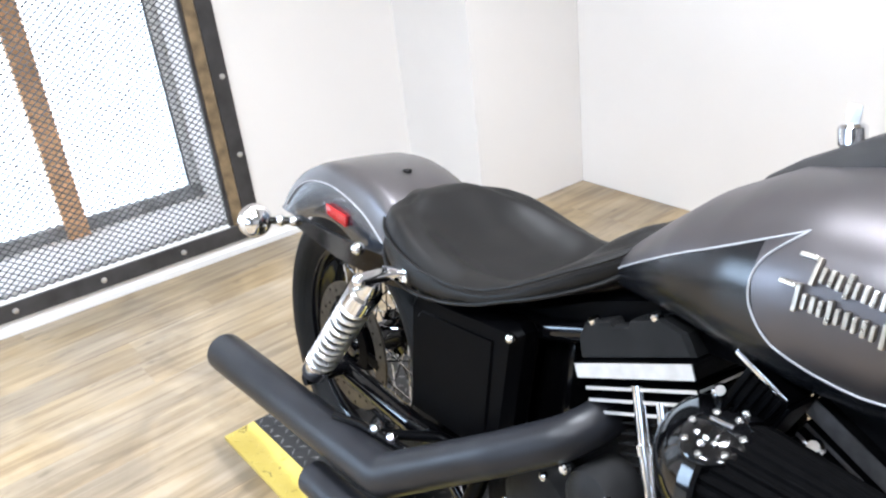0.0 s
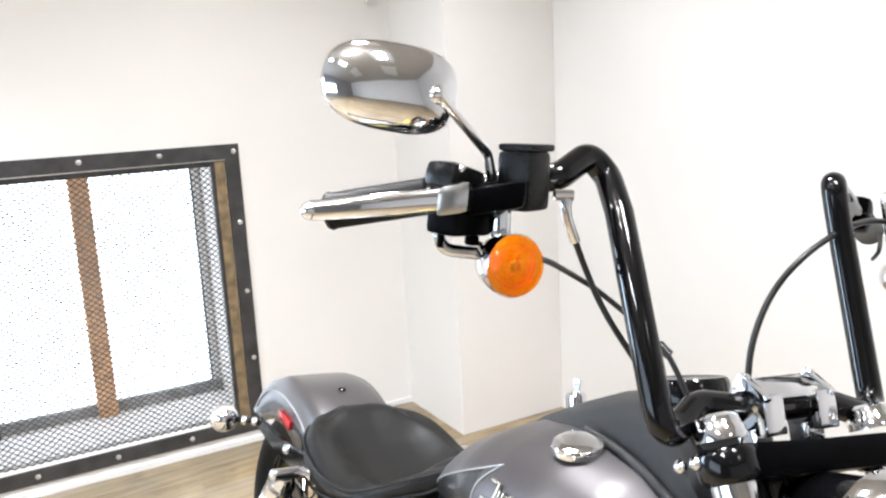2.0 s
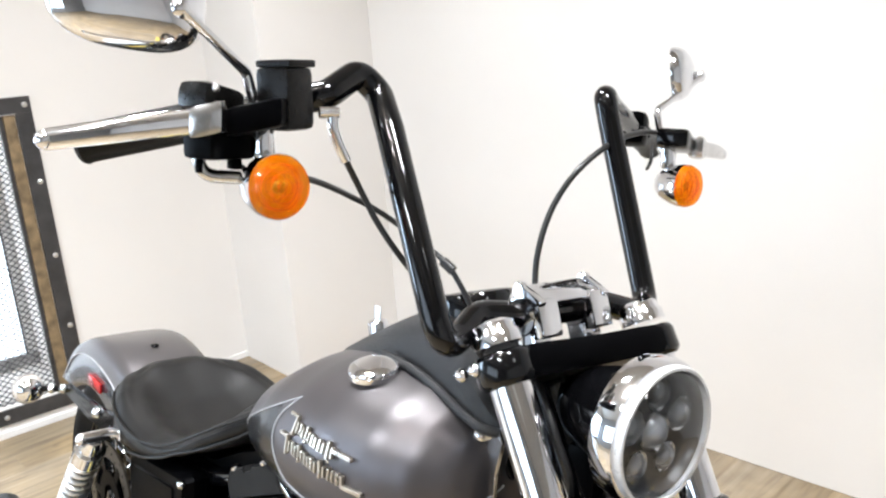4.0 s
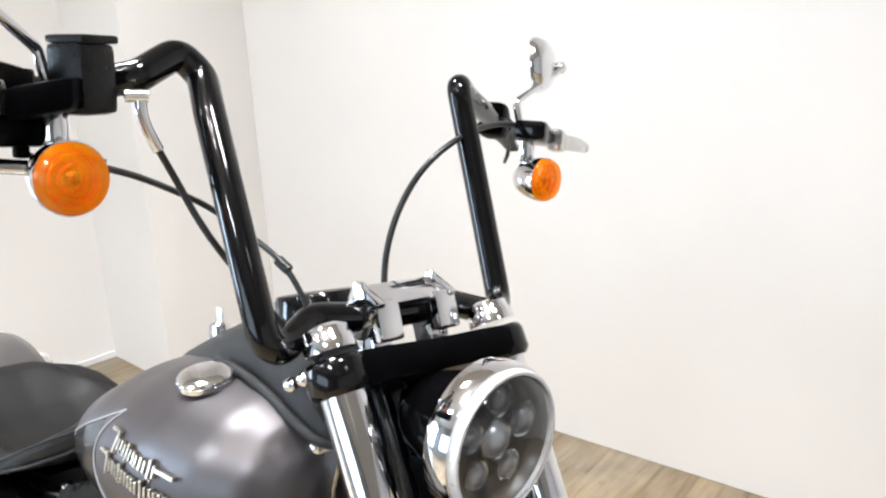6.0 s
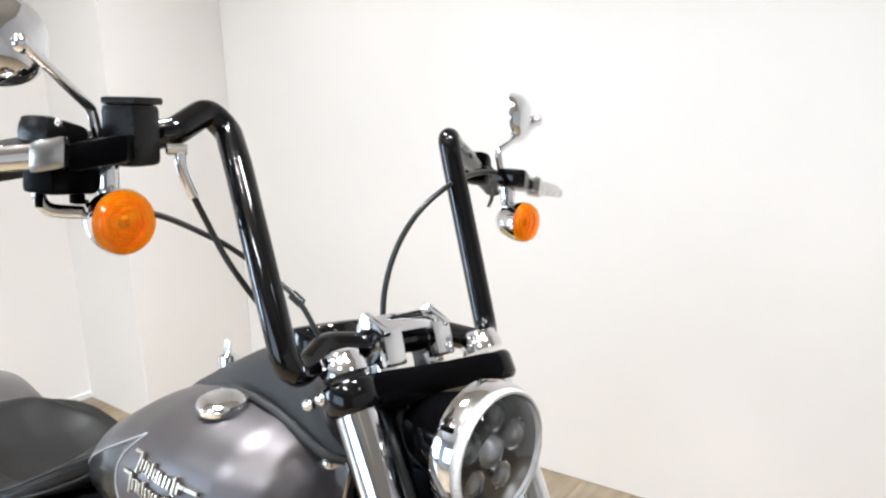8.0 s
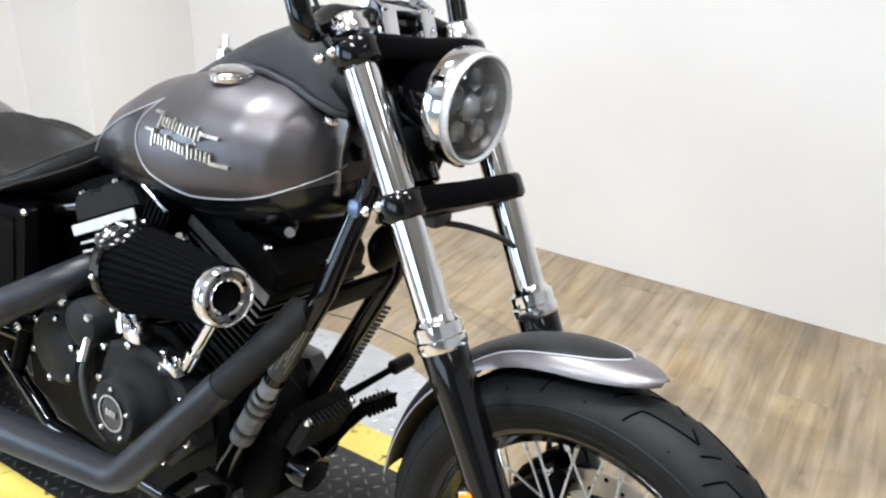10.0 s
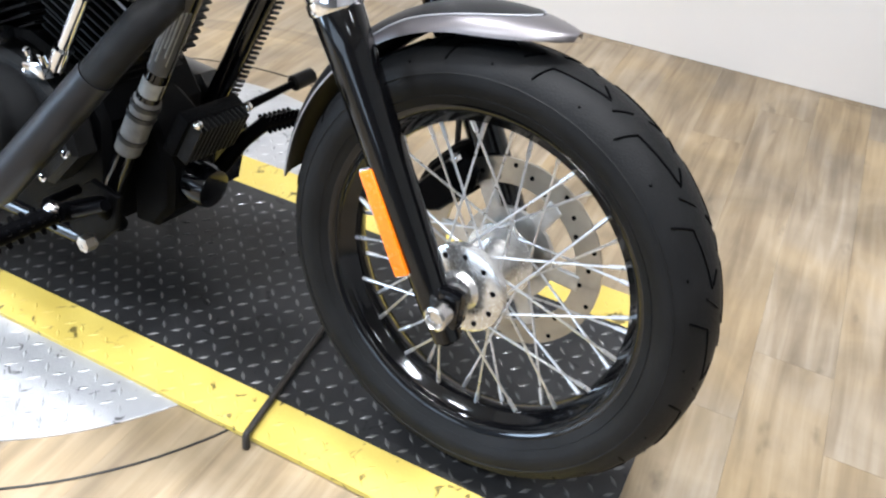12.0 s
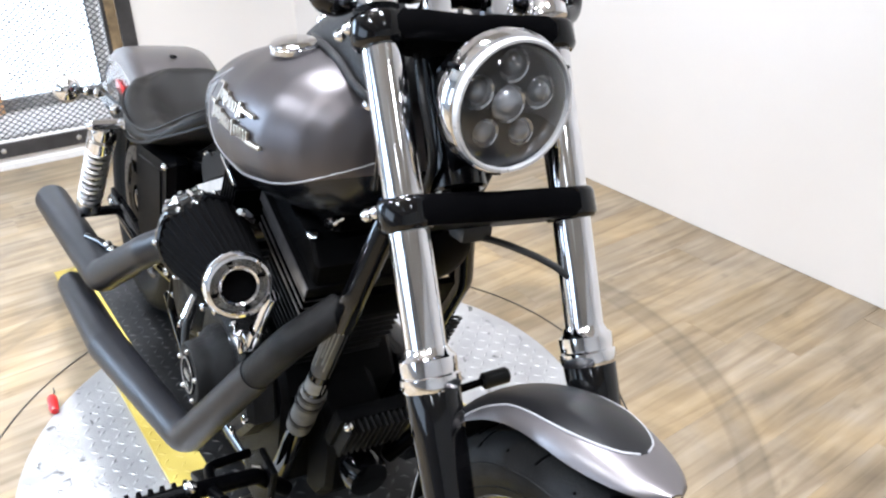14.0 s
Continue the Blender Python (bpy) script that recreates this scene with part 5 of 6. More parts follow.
part("signal_wire_boot", rod((-0.545, -0.283, 1.246), (-0.538, -0.270, 1.245), 0.009, 10), CABLE, handlebar)
cable("clutch_cable", [(-0.560, 0.420, 1.300), (-0.548, 0.335, 1.304), (-0.530, 0.240, 1.288), (-0.535, 0.175, 1.250), (-0.553, 0.148, 1.200), (-0.556, 0.125, 1.141), (-0.550, 0.115, 1.080), (-0.52, 0.10, 0.98), (-0.47, 0.09, 0.88)], 0.0045, CABLE, "black clutch cable")
part("cable_adjuster", rod((-0.558, 0.405, 1.301), (-0.566, 0.440, 1.299), 0.0085, 12, None, None, 0.002), POLISHED, handlebar, "silver clutch cable adjuster")
cable("signal_wire", [(-0.545, 0.36, 1.285), (-0.535, 0.345, 1.262), (-0.555, 0.365, 1.247)], 0.0030, CABLE, "thin black wire")

# ---- frame ----
def pipe(name, pts, r, mat, label="", parent=None, bend=0.06):
    return part(name, tube(bent(pts, bend), r, 16), mat, parent or bike, label)


part("steering_head", rod((-0.335, 0.0, 0.86), (-0.440, 0.012, 1.035), 0.036, 24, None, None, 0.004), BLACK_GLOSS, bike, "black steering head")
for side in (RIGHT, LEFT):
    pipe("down_tube", [(-0.388, side * 0.045, 0.860), (-0.425, side * 0.088, 0.680), (-0.590, side * 0.086, 0.350), (-0.680, side * 0.09, 0.150), (-1.15, side * 0.10, 0.145), (-1.32, side * 0.10, 0.25)], 0.0185, BLACK_GLOSS, "gloss black frame tube")
    pipe("backbone", [(-0.43, side * 0.03, 0.90), (-0.80, side * 0.05, 0.745), (-1.12, side * 0.09, 0.640), (-1.50, side * 0.105, 0.600)], 0.018, BLACK_GLOSS, "gloss black frame tube")
    pipe("seat_post_tube", [(-1.16, side * 0.105, 0.62), (-1.20, side * 0.11, 0.40), (-1.26, side * 0.11, 0.25)], 0.016, BLACK_SATIN)
    swing = pipe("swingarm", [(-1.24, side * 0.10, 0.325), (-1.42, side * 0.128, 0.328), (-1.76, side * 0.131, 0.333)], 0.021, BLACK_GLOSS, "black swingarm")
    part("axle_plate", box((0.085, 0.012, 0.060), (-1.735, side * 0.133, 0.333), 0.004), BLACK_SATIN, swing)
    part("axle_end", lathe([(0, 0.018), (0.012, 0.018), (0.014, 0.014)], (-1.73, side * 0.139, 0.333), (0, side, 0), 6), CHROME, swing)
# worn stickers on the right down tube
STICKER_DARK = surface("dark_sticker", (0.05, 0.05, 0.052), 0.45, 0.0, 0.2, 60)
d1, d2 = Vector((-0.425, -0.088, 0.680)), Vector((-0.590, -0.086, 0.350))
for a, b, mat in ((0.18, 0.50, LABEL_WHITE), (0.55, 0.63, LABEL_WHITE)):
    p, q = d1.lerp(d2, a), d1.lerp(d2, b)
    ring_pts = [p.lerp(q, k / 4) for k in range(5)]
    u = Vector((0.35, -0.94, 0)).normalized() * 0.0012
    st = part("sticker", tube([x + u for x in ring_pts], 0.0182, 14), STICKER_DARK if a < 0.5 else mat, bike, "scuffed warning sticker")
    for k in range(9 if a < 0.5 else 0):
        s0, s1 = 0.04 + 0.0 * k, 0.60 + 0.36 * ((k * 7) % 5) / 5
        w = (Vector((math.cos(radians(-150 + 17 * k)), math.sin(radians(-150 + 17 * k)), 0))) * 0.0183
        part("text_bar", rod(p.lerp(q, s0) + w + u, p.lerp(q, s1) + w + u, 0.0016, 5), LABEL_WHITE, st)
for a in (0.68, 0.74, 0.88):
    part("hose_clamp", rod(d1.lerp(d2, a), d1.lerp(d2, a + 0.022), 0.0235, 18), CABLE, bike, "black clamp band")
part("tube_sleeve", rod(d1.lerp(d2, 0.66), d1.lerp(d2, 0.98), 0.0215, 18, None, None, 0.003), SLEEVE_GREY, bike, "grey rubber sleeve on the tube")
# cross plate and coiled lead between the tubes
part("front_cross_plate", box((0.012, 0.150, 0.05), (-0.430, 0.0, 0.665), 0.003, None, Matrix.Rotation(radians(27), 4, "Y")), BLACK_SATIN, bike)
coil = [Vector((-0.448 - 0.105 * t, 0.108, 0.600 - 0.21 * t)) + Vector((0.007 * math.cos(t * 138), 0.007 * math.sin(t * 138), 0)) for t in [k / 200 for k in range(201)]]
part("coiled_lead", tube(coil, 0.0028, 6), CABLE, bike, "black coiled lead")

# ---- regulator ----
REG = Matrix.Translation((-0.500, -0.005, 0.405)) @ Matrix.Rotation(radians(27), 4, "Y") @ Matrix.Scale(0.86, 4)
reg = part("regulator", box((0.030, 0.150, 0.095), (0, 0, 0), 0.008).moved(REG), BLACK_WRINKLE, bike, "black finned regulator")
for k in range(11):
    part("fin", box((0.036, 0.005, 0.088), (0.022, -0.062 + 0.0124 * k, 0), 0.0015).moved(REG), COVER_WRINKLE, reg, "", False)
for y in (-0.066, 0.066):
    part("regulator_bolt", ball(REG @ Vector((0.028, y, 0.052)), 0.008, 6), CHROME, reg)

# ---- engine ----
CRANK = Vector((-0.775, 0, 0.315))
case = Shape()
prism([(-0.615, 0.27), (-0.61, 0.40), (-0.65, 0.46), (-0.78, 0.50), (-0.95, 0.48), (-1.08, 0.44), (-1.20, 0.42), (-1.24, 0.34), (-1.22, 0.22), (-1.05, 0.165), (-0.75, 0.160), (-0.65, 0.19)], 0.22, Matrix(((1, 0, 0, 0), (0, 0, 1, -0.105), (0, 1, 0, 0), (0, 0, 0, 1))), 0.012, case)
prism([(-0.530, 0.25), (-0.525, 0.33), (-0.56, 0.40), (-0.612, 0.43), (-0.612, 0.20), (-0.57, 0.205)], 0.110, Matrix(((1, 0, 0, 0), (0, 0, 1, -0.055), (0, 1, 0, 0), (0, 0, 0, 1))), 0.012, case)
engine = part("engine", case, BLACK_WRINKLE, bike, "black wrinkle-finish V-twin engine", True, 35)
# gear cover on the right with its round nose
cover = prism([(-0.625, 0.35), (-0.645, 0.43), (-0.70, 0.475), (-0.79, 0.49), (-0.87, 0.46), (-0.895, 0.39), (-0.87, 0.31), (-0.79, 0.275), (-0.69, 0.28)], 0.055, Matrix(((1, 0, 0, 0), (0, 0, 1, -0.158), (0, 1, 0, 0), (0, 0, 0, 1))), 0.010)
gear = part("gear_cover", cover, COVER_WRINKLE, engine, "black gear cover", True, 35)
part("cam_nose", lathe([(0, 0.082), (0.020, 0.078), (0.034, 0.064), (0.046, 0.060), (0.060, 0.058), (0.064, 0.054)], (-0.762, -0.155, 0.385), (0, -1, 0), 40), COVER_WRINKLE, engine, "round black timer cover")
part("timer_badge", lathe([(0.0, 0.036), (0.003, 0.036), (0.003, 0.033), (0.001, 0.032)], (-0.762, -0.219, 0.385), (0, -1, 0), 32), BLACK_GLOSS, engine, "round badge with a pale ring")
part("badge_ring", lathe([(0.002, 0.0335), (0.0036, 0.0335), (0.0036, 0.0305), (0.002, 0.0305)], (-0.762, -0.219, 0.385), (0, -1, 0), 32, closed=True), ALLOY, engine)
for k in (-0.010, 0.0, 0.010):
    part("badge_bar", box((0.007, 0.003, 0.012), (-0.762 + k, -0.2215, 0.385), 0.0008), ALLOY, engine, "", False)
for k in range(5):
    a = radians(90 + 72 * k)
    part("cover_screw", ball((-0.762 + 0.046 * math.cos(a), -0.221, 0.385 + 0.046 * math.sin(a)), 0.0048, 6), ALLOY, engine)
for x, z in ((-0.64, 0.355), (-0.655, 0.43), (-0.71, 0.468), (-0.80, 0.480), (-0.872, 0.452), (-0.886, 0.385), (-0.862, 0.315), (-0.70, 0.292)):
    part("cover_screw", lathe([(0, 0.0075), (0.006, 0.0075), (0.008, 0.005)], (x, -0.157, z), (0, -1, 0), 12), CHROME, gear)
# starter and gearbox covers behind it
part("gearbox_cover", lathe([(0, 0.085), (0.03, 0.082), (0.045, 0.072), (0.050, 0.05), (0.052, 0.01)], (-1.06, -0.10, 0.375), (0, -1, 0), 40), COVER_WRINKLE, engine, "black gearbox side cover")
part("starter", lathe([(0, 0.048), (0.05, 0.048), (0.062, 0.044), (0.068, 0.030), (0.07, 0.006)], (-0.945, -0.10, 0.470), (0, -1, 0), 36), COVER_WRINKLE, engine, "black starter motor end")
for k in range(6):
    a = radians(20 + 60 * k)
    part("cover_screw", lathe([(0, 0.007), (0.007, 0.007), (0.009, 0.004)], (-1.06 + 0.070 * math.cos(a), -0.143, 0.375 + 0.070 * math.sin(a)), (0, -1, 0), 12), CHROME, engine)
for x, z in ((-0.905, 0.500), (-0.985, 0.505), (-0.93, 0.42)):
    part("cover_screw", lathe([(0, 0.008), (0.008, 0.008), (0.011, 0.005)], (x, -0.165, z), (0, -1, 0), 12), CHROME, engine)
part("oil_line", tube(smooth_path([(-0.91, -0.165, 0.44), (-0.90, -0.185, 0.39), (-0.87, -0.19, 0.33), (-0.84, -0.175, 0.28)], 6), 0.0075, 10), CABLE, engine)
part("oil_line_fitting", rod((-0.918, -0.160, 0.452), (-0.905, -0.182, 0.415), 0.0095, 8), CHROME, engine)
part("oil_filter", lathe([(0, 0.036), (0.07, 0.038), (0.082, 0.034), (0.086, 0.02)], (-0.565, 0.0, 0.300), (0.95, 0, -0.1), 28), BLACK_GLOSS, engine, "black oil filter")
part("primary_cover", prism([(-0.58, 0.22), (-0.56, 0.33), (-0.64, 0.42), (-0.80, 0.43), (-1.10, 0.43), (-1.22, 0.36), (-1.22, 0.26), (-1.10, 0.19), (-0.70, 0.17)], 0.075, Matrix(((1, 0, 0, 0), (0, 0, 1, 0.115), (0, 1, 0, 0), (0, 0, 0, 1))), 0.018), BLACK_GLOSS, engine, "black primary cover", True, 35)


def cylinder(top, edge, cover_mat):
    """One finned cylinder with its head and rocker box, its axis through the crank."""
    d = (Vector(top) - CRANK).normalized()
    m = Matrix.Translation(Vector(top)) @ Matrix((Vector((d.z, 0, -d.x)), Vector((0, 1, 0)), d)).transposed().to_4x4()
    barrel = part("cylinder", lathe([(-0.30, 0.062), (-0.06, 0.062)], m @ Vector(), d, 32), BLACK_SATIN, engine, "black finned cylinder")
    for k in range(11):
        s = -0.245 + 0.0150 * k
        w = 0.165 if k > 2 else 0.150
        part("fin", box((w, 0.180 if k > 2 else 0.165, 0.0042), (0, 0, 0), 0.0015).moved(m @ Matrix.Translation((0, 0, s))), COVER_WRINKLE, barrel, "", False)
    hd = part("cylinder_head", box((0.155, 0.165, 0.058), (0, 0, -0.048), 0.012).moved(m), BLACK_SATIN, engine, "black cylinder head with machined fin edges")
    for k in range(3):
        part("head_fin", box((0.196, 0.222, 0.0050), (0, 0, -0.074 + 0.017 * k), 0.0016).moved(m), BLACK_SATIN, hd, "", False)
        part("fin_edge", box((0.192, 0.0016, 0.0044), (0, -0.1112, -0.074 + 0.017 * k), 0).moved(m), edge, hd, "machined bright fin edge", False)
        part("fin_edge", box((0.0016, 0.218, 0.0030), (0.0982, 0, -0.074 + 0.017 * k), 0).moved(m), edge, hd, "machined bright fin edge", False)
    part("rocker_base", box((0.208, 0.232, 0.022), (0, 0, -0.014), 0.004).moved(m), BLACK_WRINKLE, hd, "black rocker box base")
    part("rocker_edge", box((0.204, 0.0020, 0.020), (0, -0.1164, -0.014), 0).moved(m), edge, hd, "machined bright edge", False)
    prof = [(-0.100, 0.0), (-0.096, 0.030), (-0.078, 0.050), (-0.030, 0.052), (-0.026, 0.043), (0.010, 0.043), (0.014, 0.052), (0.062, 0.050), (0.094, 0.030), (0.100, 0.0)]
    cov = prism(prof, 0.215, m @ Matrix(((1, 0, 0, 0), (0, 0, 1, -0.1075), (0, 1, 0, 0), (0, 0, 0, 1))), 0.006)
    cv = part("rocker_cover", cov, cover_mat, hd, "black rocker cover", True, 25)
    for x in (-0.062, 0.050):
        part("rocker_bolt", lathe([(0, 0.009), (0.010, 0.009), (0.012, 0.006)], m @ Vector((x, -0.098, 0.046)), d - Vector((0, 0.3, 0)), 12), CHROME, cv)
    return m


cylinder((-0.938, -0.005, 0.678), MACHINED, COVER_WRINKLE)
# front edges and rocker cover coloured darker for the shade under the tank
cylinder((-0.596, -0.005, 0.706), MACHINED_SHADED, BLACK_WRINKLE)
for (ax, az), (bx, bz) in (((-0.862, 0.475), (-0.926, 0.645)), ((-0.828, 0.478), (-0.885, 0.640))):
    a, b = Vector((ax, -0.125, az)), Vector((bx, -0.108, bz))
    pr = part("pushrod_tube", rod(a, b, 0.0105, 16), CHROME, engine, "chrome pushrod tube")
    part("pushrod_collar", rod(a, a.lerp(b, 0.14), 0.0155, 16), CHROME, pr)
    part("pushrod_collar", rod(a.lerp(b, 0.50), a.lerp(b, 0.58), 0.0135, 16), CHROME, pr)
# ---- air filter and intake ----
A0, A1 = Vector((-0.705, -0.205, 0.662)), Vector((-0.482, -0.232, 0.696))
ad = (A1 - A0).normalized()
ln = (A1 - A0).length
air = part("air_filter", lathe([(0, 0.068), (0.01, 0.070), (ln * 0.5, 0.058), (ln - 0.004, 0.044), (ln, 0.040)], A0, ad, 132, wobble=lambda i: 1.0 if i % 4 in (1, 2) else 0.945), PLEATS, bike, "black pleated cone air filter", True, 30)
ring = part("filter_ring", lathe([(q_[0], q_[1] * 0.93) for q_ in [(-0.014, 0.0400), (-0.013, 0.0465), (-0.004, 0.0495), (0.005, 0.0490), (0.011, 0.0460), (0.012, 0.0420), (0.007, 0.0385), (-0.004, 0.0385)]], A1, ad, 56, closed=True), CHROME, air, "chrome end ring with a dark hole")
part("ring_recess", lathe([(0.003, 0.0390), (0.001, 0.0340), (0.003, 0.0290), (-0.004, 0.0280), (-0.004, 0.0390)], A1, ad, 48, closed=True), DARK_CHROME, ring, "dull recessed face")
part("ring_lip", lathe([(-0.002, 0.0290), (0.008, 0.0285), (0.0105, 0.0262), (0.008, 0.0232), (-0.012, 0.0215), (-0.012, 0.0270)], A1, ad, 48, closed=True), CHROME, ring)
for k in range(4):
    rd, ru, rv = basis(ad)
    a = radians(20 + 90 * k)
    part("ring_notch", box((0.006, 0.008, 0.004), A1 + ad * 0.003 + (ru * math.cos(a) + rv * math.sin(a)) * 0.034, 0.001), BLACK_SATIN, ring)
part("filter_hole", lathe([(-0.012, 0.020), (-0.010, 0.001)], A1, ad, 24), BLACK_SATIN, air)
part("filter_clamp", lathe([(-0.022, 0.070), (-0.020, 0.0745), (-0.004, 0.0745), (0.0, 0.071)], A0, ad, 48), BLACK_GLOSS, air, "black clamp band")
for k in range(7):
    a = 2 * math.pi * k / 7
    d_, u_, v_ = basis(ad)
    part("clamp_screw", ball(A0 - ad * 0.012 + (u_ * math.cos(a) + v_ * math.sin(a)) * 0.0745, 0.005, 6), CHROME, air)
part("intake_elbow", tube(smooth_path([A0 - ad * 0.004, A0 - ad * 0.050 + Vector((0, 0.01, 0.0)), A0 - ad * 0.085 + Vector((0, 0.055, 0.0)), A0 - ad * 0.06 + Vector((0, 0.14, 0.0))], 8), lambda s: 0.068 - 0.026 * s, 36), BLACK_GLOSS, air, "gloss black intake elbow")
ELB = A0 - ad * 0.088 + Vector((0, 0.045, 0.0))
back_plate = part("elbow_plate", lathe([(0, 0.048), (0.006, 0.048), (0.010, 0.042), (0.012, 0.010)], ELB, (-0.8, -0.55, 0.25), 32), BLACK_GLOSS, air, "gloss black elbow plate")
pd, pu, pv = basis((-0.8, -0.55, 0.25))
for k in range(8):
    a = 2 * math.pi * k / 8
    part("plate_bolt", lathe([(0.004, 0.0062), (0.012, 0.0062), (0.014, 0.004)], ELB + (pu * math.cos(a) + pv * math.sin(a)) * (0.040 if k % 2 else 0.022), pd, 10), CHROME, back_plate)
# bolted cap on top of the elbow
CAP_AT, CAP_N = Vector((-0.728, -0.231, 0.719)), Vector((-0.05, -0.40, 0.92)).normalized()
cd, cu, cv_ = basis(CAP_N)
elbow_cap = part("elbow_cap", lathe([(-0.012, 0.036), (0.002, 0.036), (0.006, 0.032), (0.008, 0.012)], CAP_AT, CAP_N, 32), BLACK_GLOSS, air, "gloss black bolted cap")
for k in range(7):
    a = 2 * math.pi * k / 7
    part("cap_screw", lathe([(0.002, 0.0040), (0.008, 0.0040), (0.0095, 0.002)], CAP_AT + (cu * math.cos(a) + cv_ * math.sin(a)) * 0.029, CAP_N, 10), DARK_CHROME, elbow_cap)
for k in range(3):
    part("cap_screw", lathe([(0.005, 0.0034), (0.011, 0.0034), (0.0125, 0.0015)], CAP_AT + cu * (0.012 * k - 0.012) + cv_ * 0.010, CAP_N, 10), POLISHED, elbow_cap)
part("cap_tab", rod(CAP_AT + cd * 0.010 + cu * 0.014 - cv_ * 0.012, CAP_AT + cd * 0.010 - cu * 0.012 - cv_ * 0.016, 0.0032, 10), CHROME, elbow_cap)
for at, r in (((-0.800, -0.118, 0.698), 0.0105), ((-0.664, -0.160, 0.716), 0.0105)):
    part("hose_fitting", lathe([(-0.02, r * 0.6), (-0.004, r), (0.008, r), (0.012, r * 0.6)], at, (0.2, -0.7, 0.6), 12), CHROME, air, "chrome hose fitting")
th = part("throttle_body", rod((-0.780, -0.02, 0.655), (-0.780, -0.135, 0.655), 0.036, 28, None, None, 0.004), BLACK_SATIN, bike, "black throttle body")
part("throttle_motor", box((0.060, 0.050, 0.060), (-0.735, -0.135, 0.735), 0.01, None, Matrix.Rotation(radians(25), 4, "Y")), BLACK_SATIN, th, "finned black throttle actuator")
for k in range(6):
    part("actuator_fin", box((0.004, 0.054, 0.062), (-0.756 + 0.0095 * k, -0.136, 0.737 - 0.004 * k), 0.001, None, Matrix.Rotation(radians(25), 4, "Y")), BLACK_SATIN, th, "", False)
part("actuator_edge", box((0.070, 0.005, 0.006), (-0.730, -0.163, 0.768), 0.001, None, Matrix.Rotation(radians(25), 4, "Y")), CHROME, th)
fp = part("pushrod_tube", rod((-0.600, -0.135, 0.605), (-0.668, -0.138, 0.485), 0.0105, 16), CHROME, engine, "chrome pushrod tube")
part("pushrod_collar", rod((-0.650, -0.137, 0.517), (-0.668, -0.138, 0.485), 0.0155, 16), CHROME, fp)
for x, z in ((-0.690, 0.476), (-0.789, 0.502)):
    blk = part("lifter_block", box((0.046, 0.034, 0.026), (x, -0.148, z), 0.005, None, Matrix.Rotation(radians(-12), 4, "Y")), CHROME, engine, "chrome lifter block")
    for k in (-1, 1):
        part("lifter_bolt", lathe([(0, 0.0065), (0.020, 0.0065), (0.022, 0.004)], (x + 0.016 * k, -0.152, z + 0.010), (0, -0.35, 0.94), 10), CHROME, blk)

# ---- exhaust ----
def grow(*stops):
    xs, rs = [s[0] for s in stops], [s[1] for s in stops]
    return lambda s: float(np.interp(s, xs, rs))


LOWER = [(-0.468, -0.085, 0.640), (-0.455, -0.165, 0.610), (-0.715, -0.238, 0.287), (-1.13, -0.283, 0.250), (-1.520, -0.288, 0.211)]
UPPER = [(-0.990, -0.05, 0.565), (-0.988, -0.150, 0.548), (-1.090, -0.205, 0.480), (-1.320, -0.252, 0.322), (-2.055, -0.251, 0.232)]
SHIELD = Vector(LOWER[1]).lerp(Vector(LOWER[2]), 0.27)
low = part("lower_exhaust", tube(bent([SHIELD] + LOWER[2:], 0.075, 10), grow((0, 0.0275), (0.02, 0.0295), (0.46, 0.0300), (0.49, 0.0375), (0.965, 0.0395), (1, 0.034)), 28), EXHAUST_BLACK, bike, "matt black lower exhaust pipe and muffler")
part("header_pipe", tube(bent(LOWER[:2] + [SHIELD, Vector(LOWER[1]).lerp(Vector(LOWER[2]), 0.30)], 0.05, 8), 0.0255, 24), COVER_WRINKLE, low, "darker header pipe above the shield")
for k in (0.40, 0.86):
    c_ = Vector(LOWER[1]).lerp(Vector(LOWER[2]), k)
    part("shield_clamp", ball(c_ + Vector((0.022, 0.012, 0.016)), 0.006, 6), CHROME, low)
up = part("upper_exhaust", tube(bent(UPPER, 0.075, 10), grow((0, 0.031), (0.36, 0.0355), (0.44, 0.041), (0.50, 0.046), (0.580, 0.047), (0.588, 0.054), (0.605, 0.0565), (0.92, 0.0575), (0.935, 0.0545), (0.985, 0.0535), (1, 0.047)), 28), EXHAUST_BLACK, bike, "matt black upper exhaust pipe and muffler")
for p, pts, k in ((low, LOWER, 1.0), (up, UPPER, 1.17)):
    e, f = Vector(pts[-1]), Vector(pts[-2])
    part("muffler_tip", lathe([(0.0, 0.033 * k), (0.004, 0.028 * k), (-0.05, 0.027), (-0.06, 0.001)], e, e - f, 28), BLACK_SATIN, p)
part("muffler_strut", tube(bent([(-1.50, -0.25, 0.345), (-1.44, -0.23, 0.352), (-1.30, -0.20, 0.350)], 0.02), 0.009, 10), BLACK_GLOSS, up, "black muffler strut")
part("exhaust_bracket", tube(bent([(-1.18, -0.11, 0.36), (-1.30, -0.15, 0.372), (-1.40, -0.21, 0.345)], 0.02), 0.010, 10), BLACK_SATIN, bike, "black exhaust bracket")
for p in ((-1.195, -0.14, 0.374), (-1.245, -0.15, 0.378), (-1.40, -0.222, 0.360), (-1.345, -0.222, 0.372)):
    part("bracket_bolt", ball(p, 0.0105, 8), CHROME, bike)

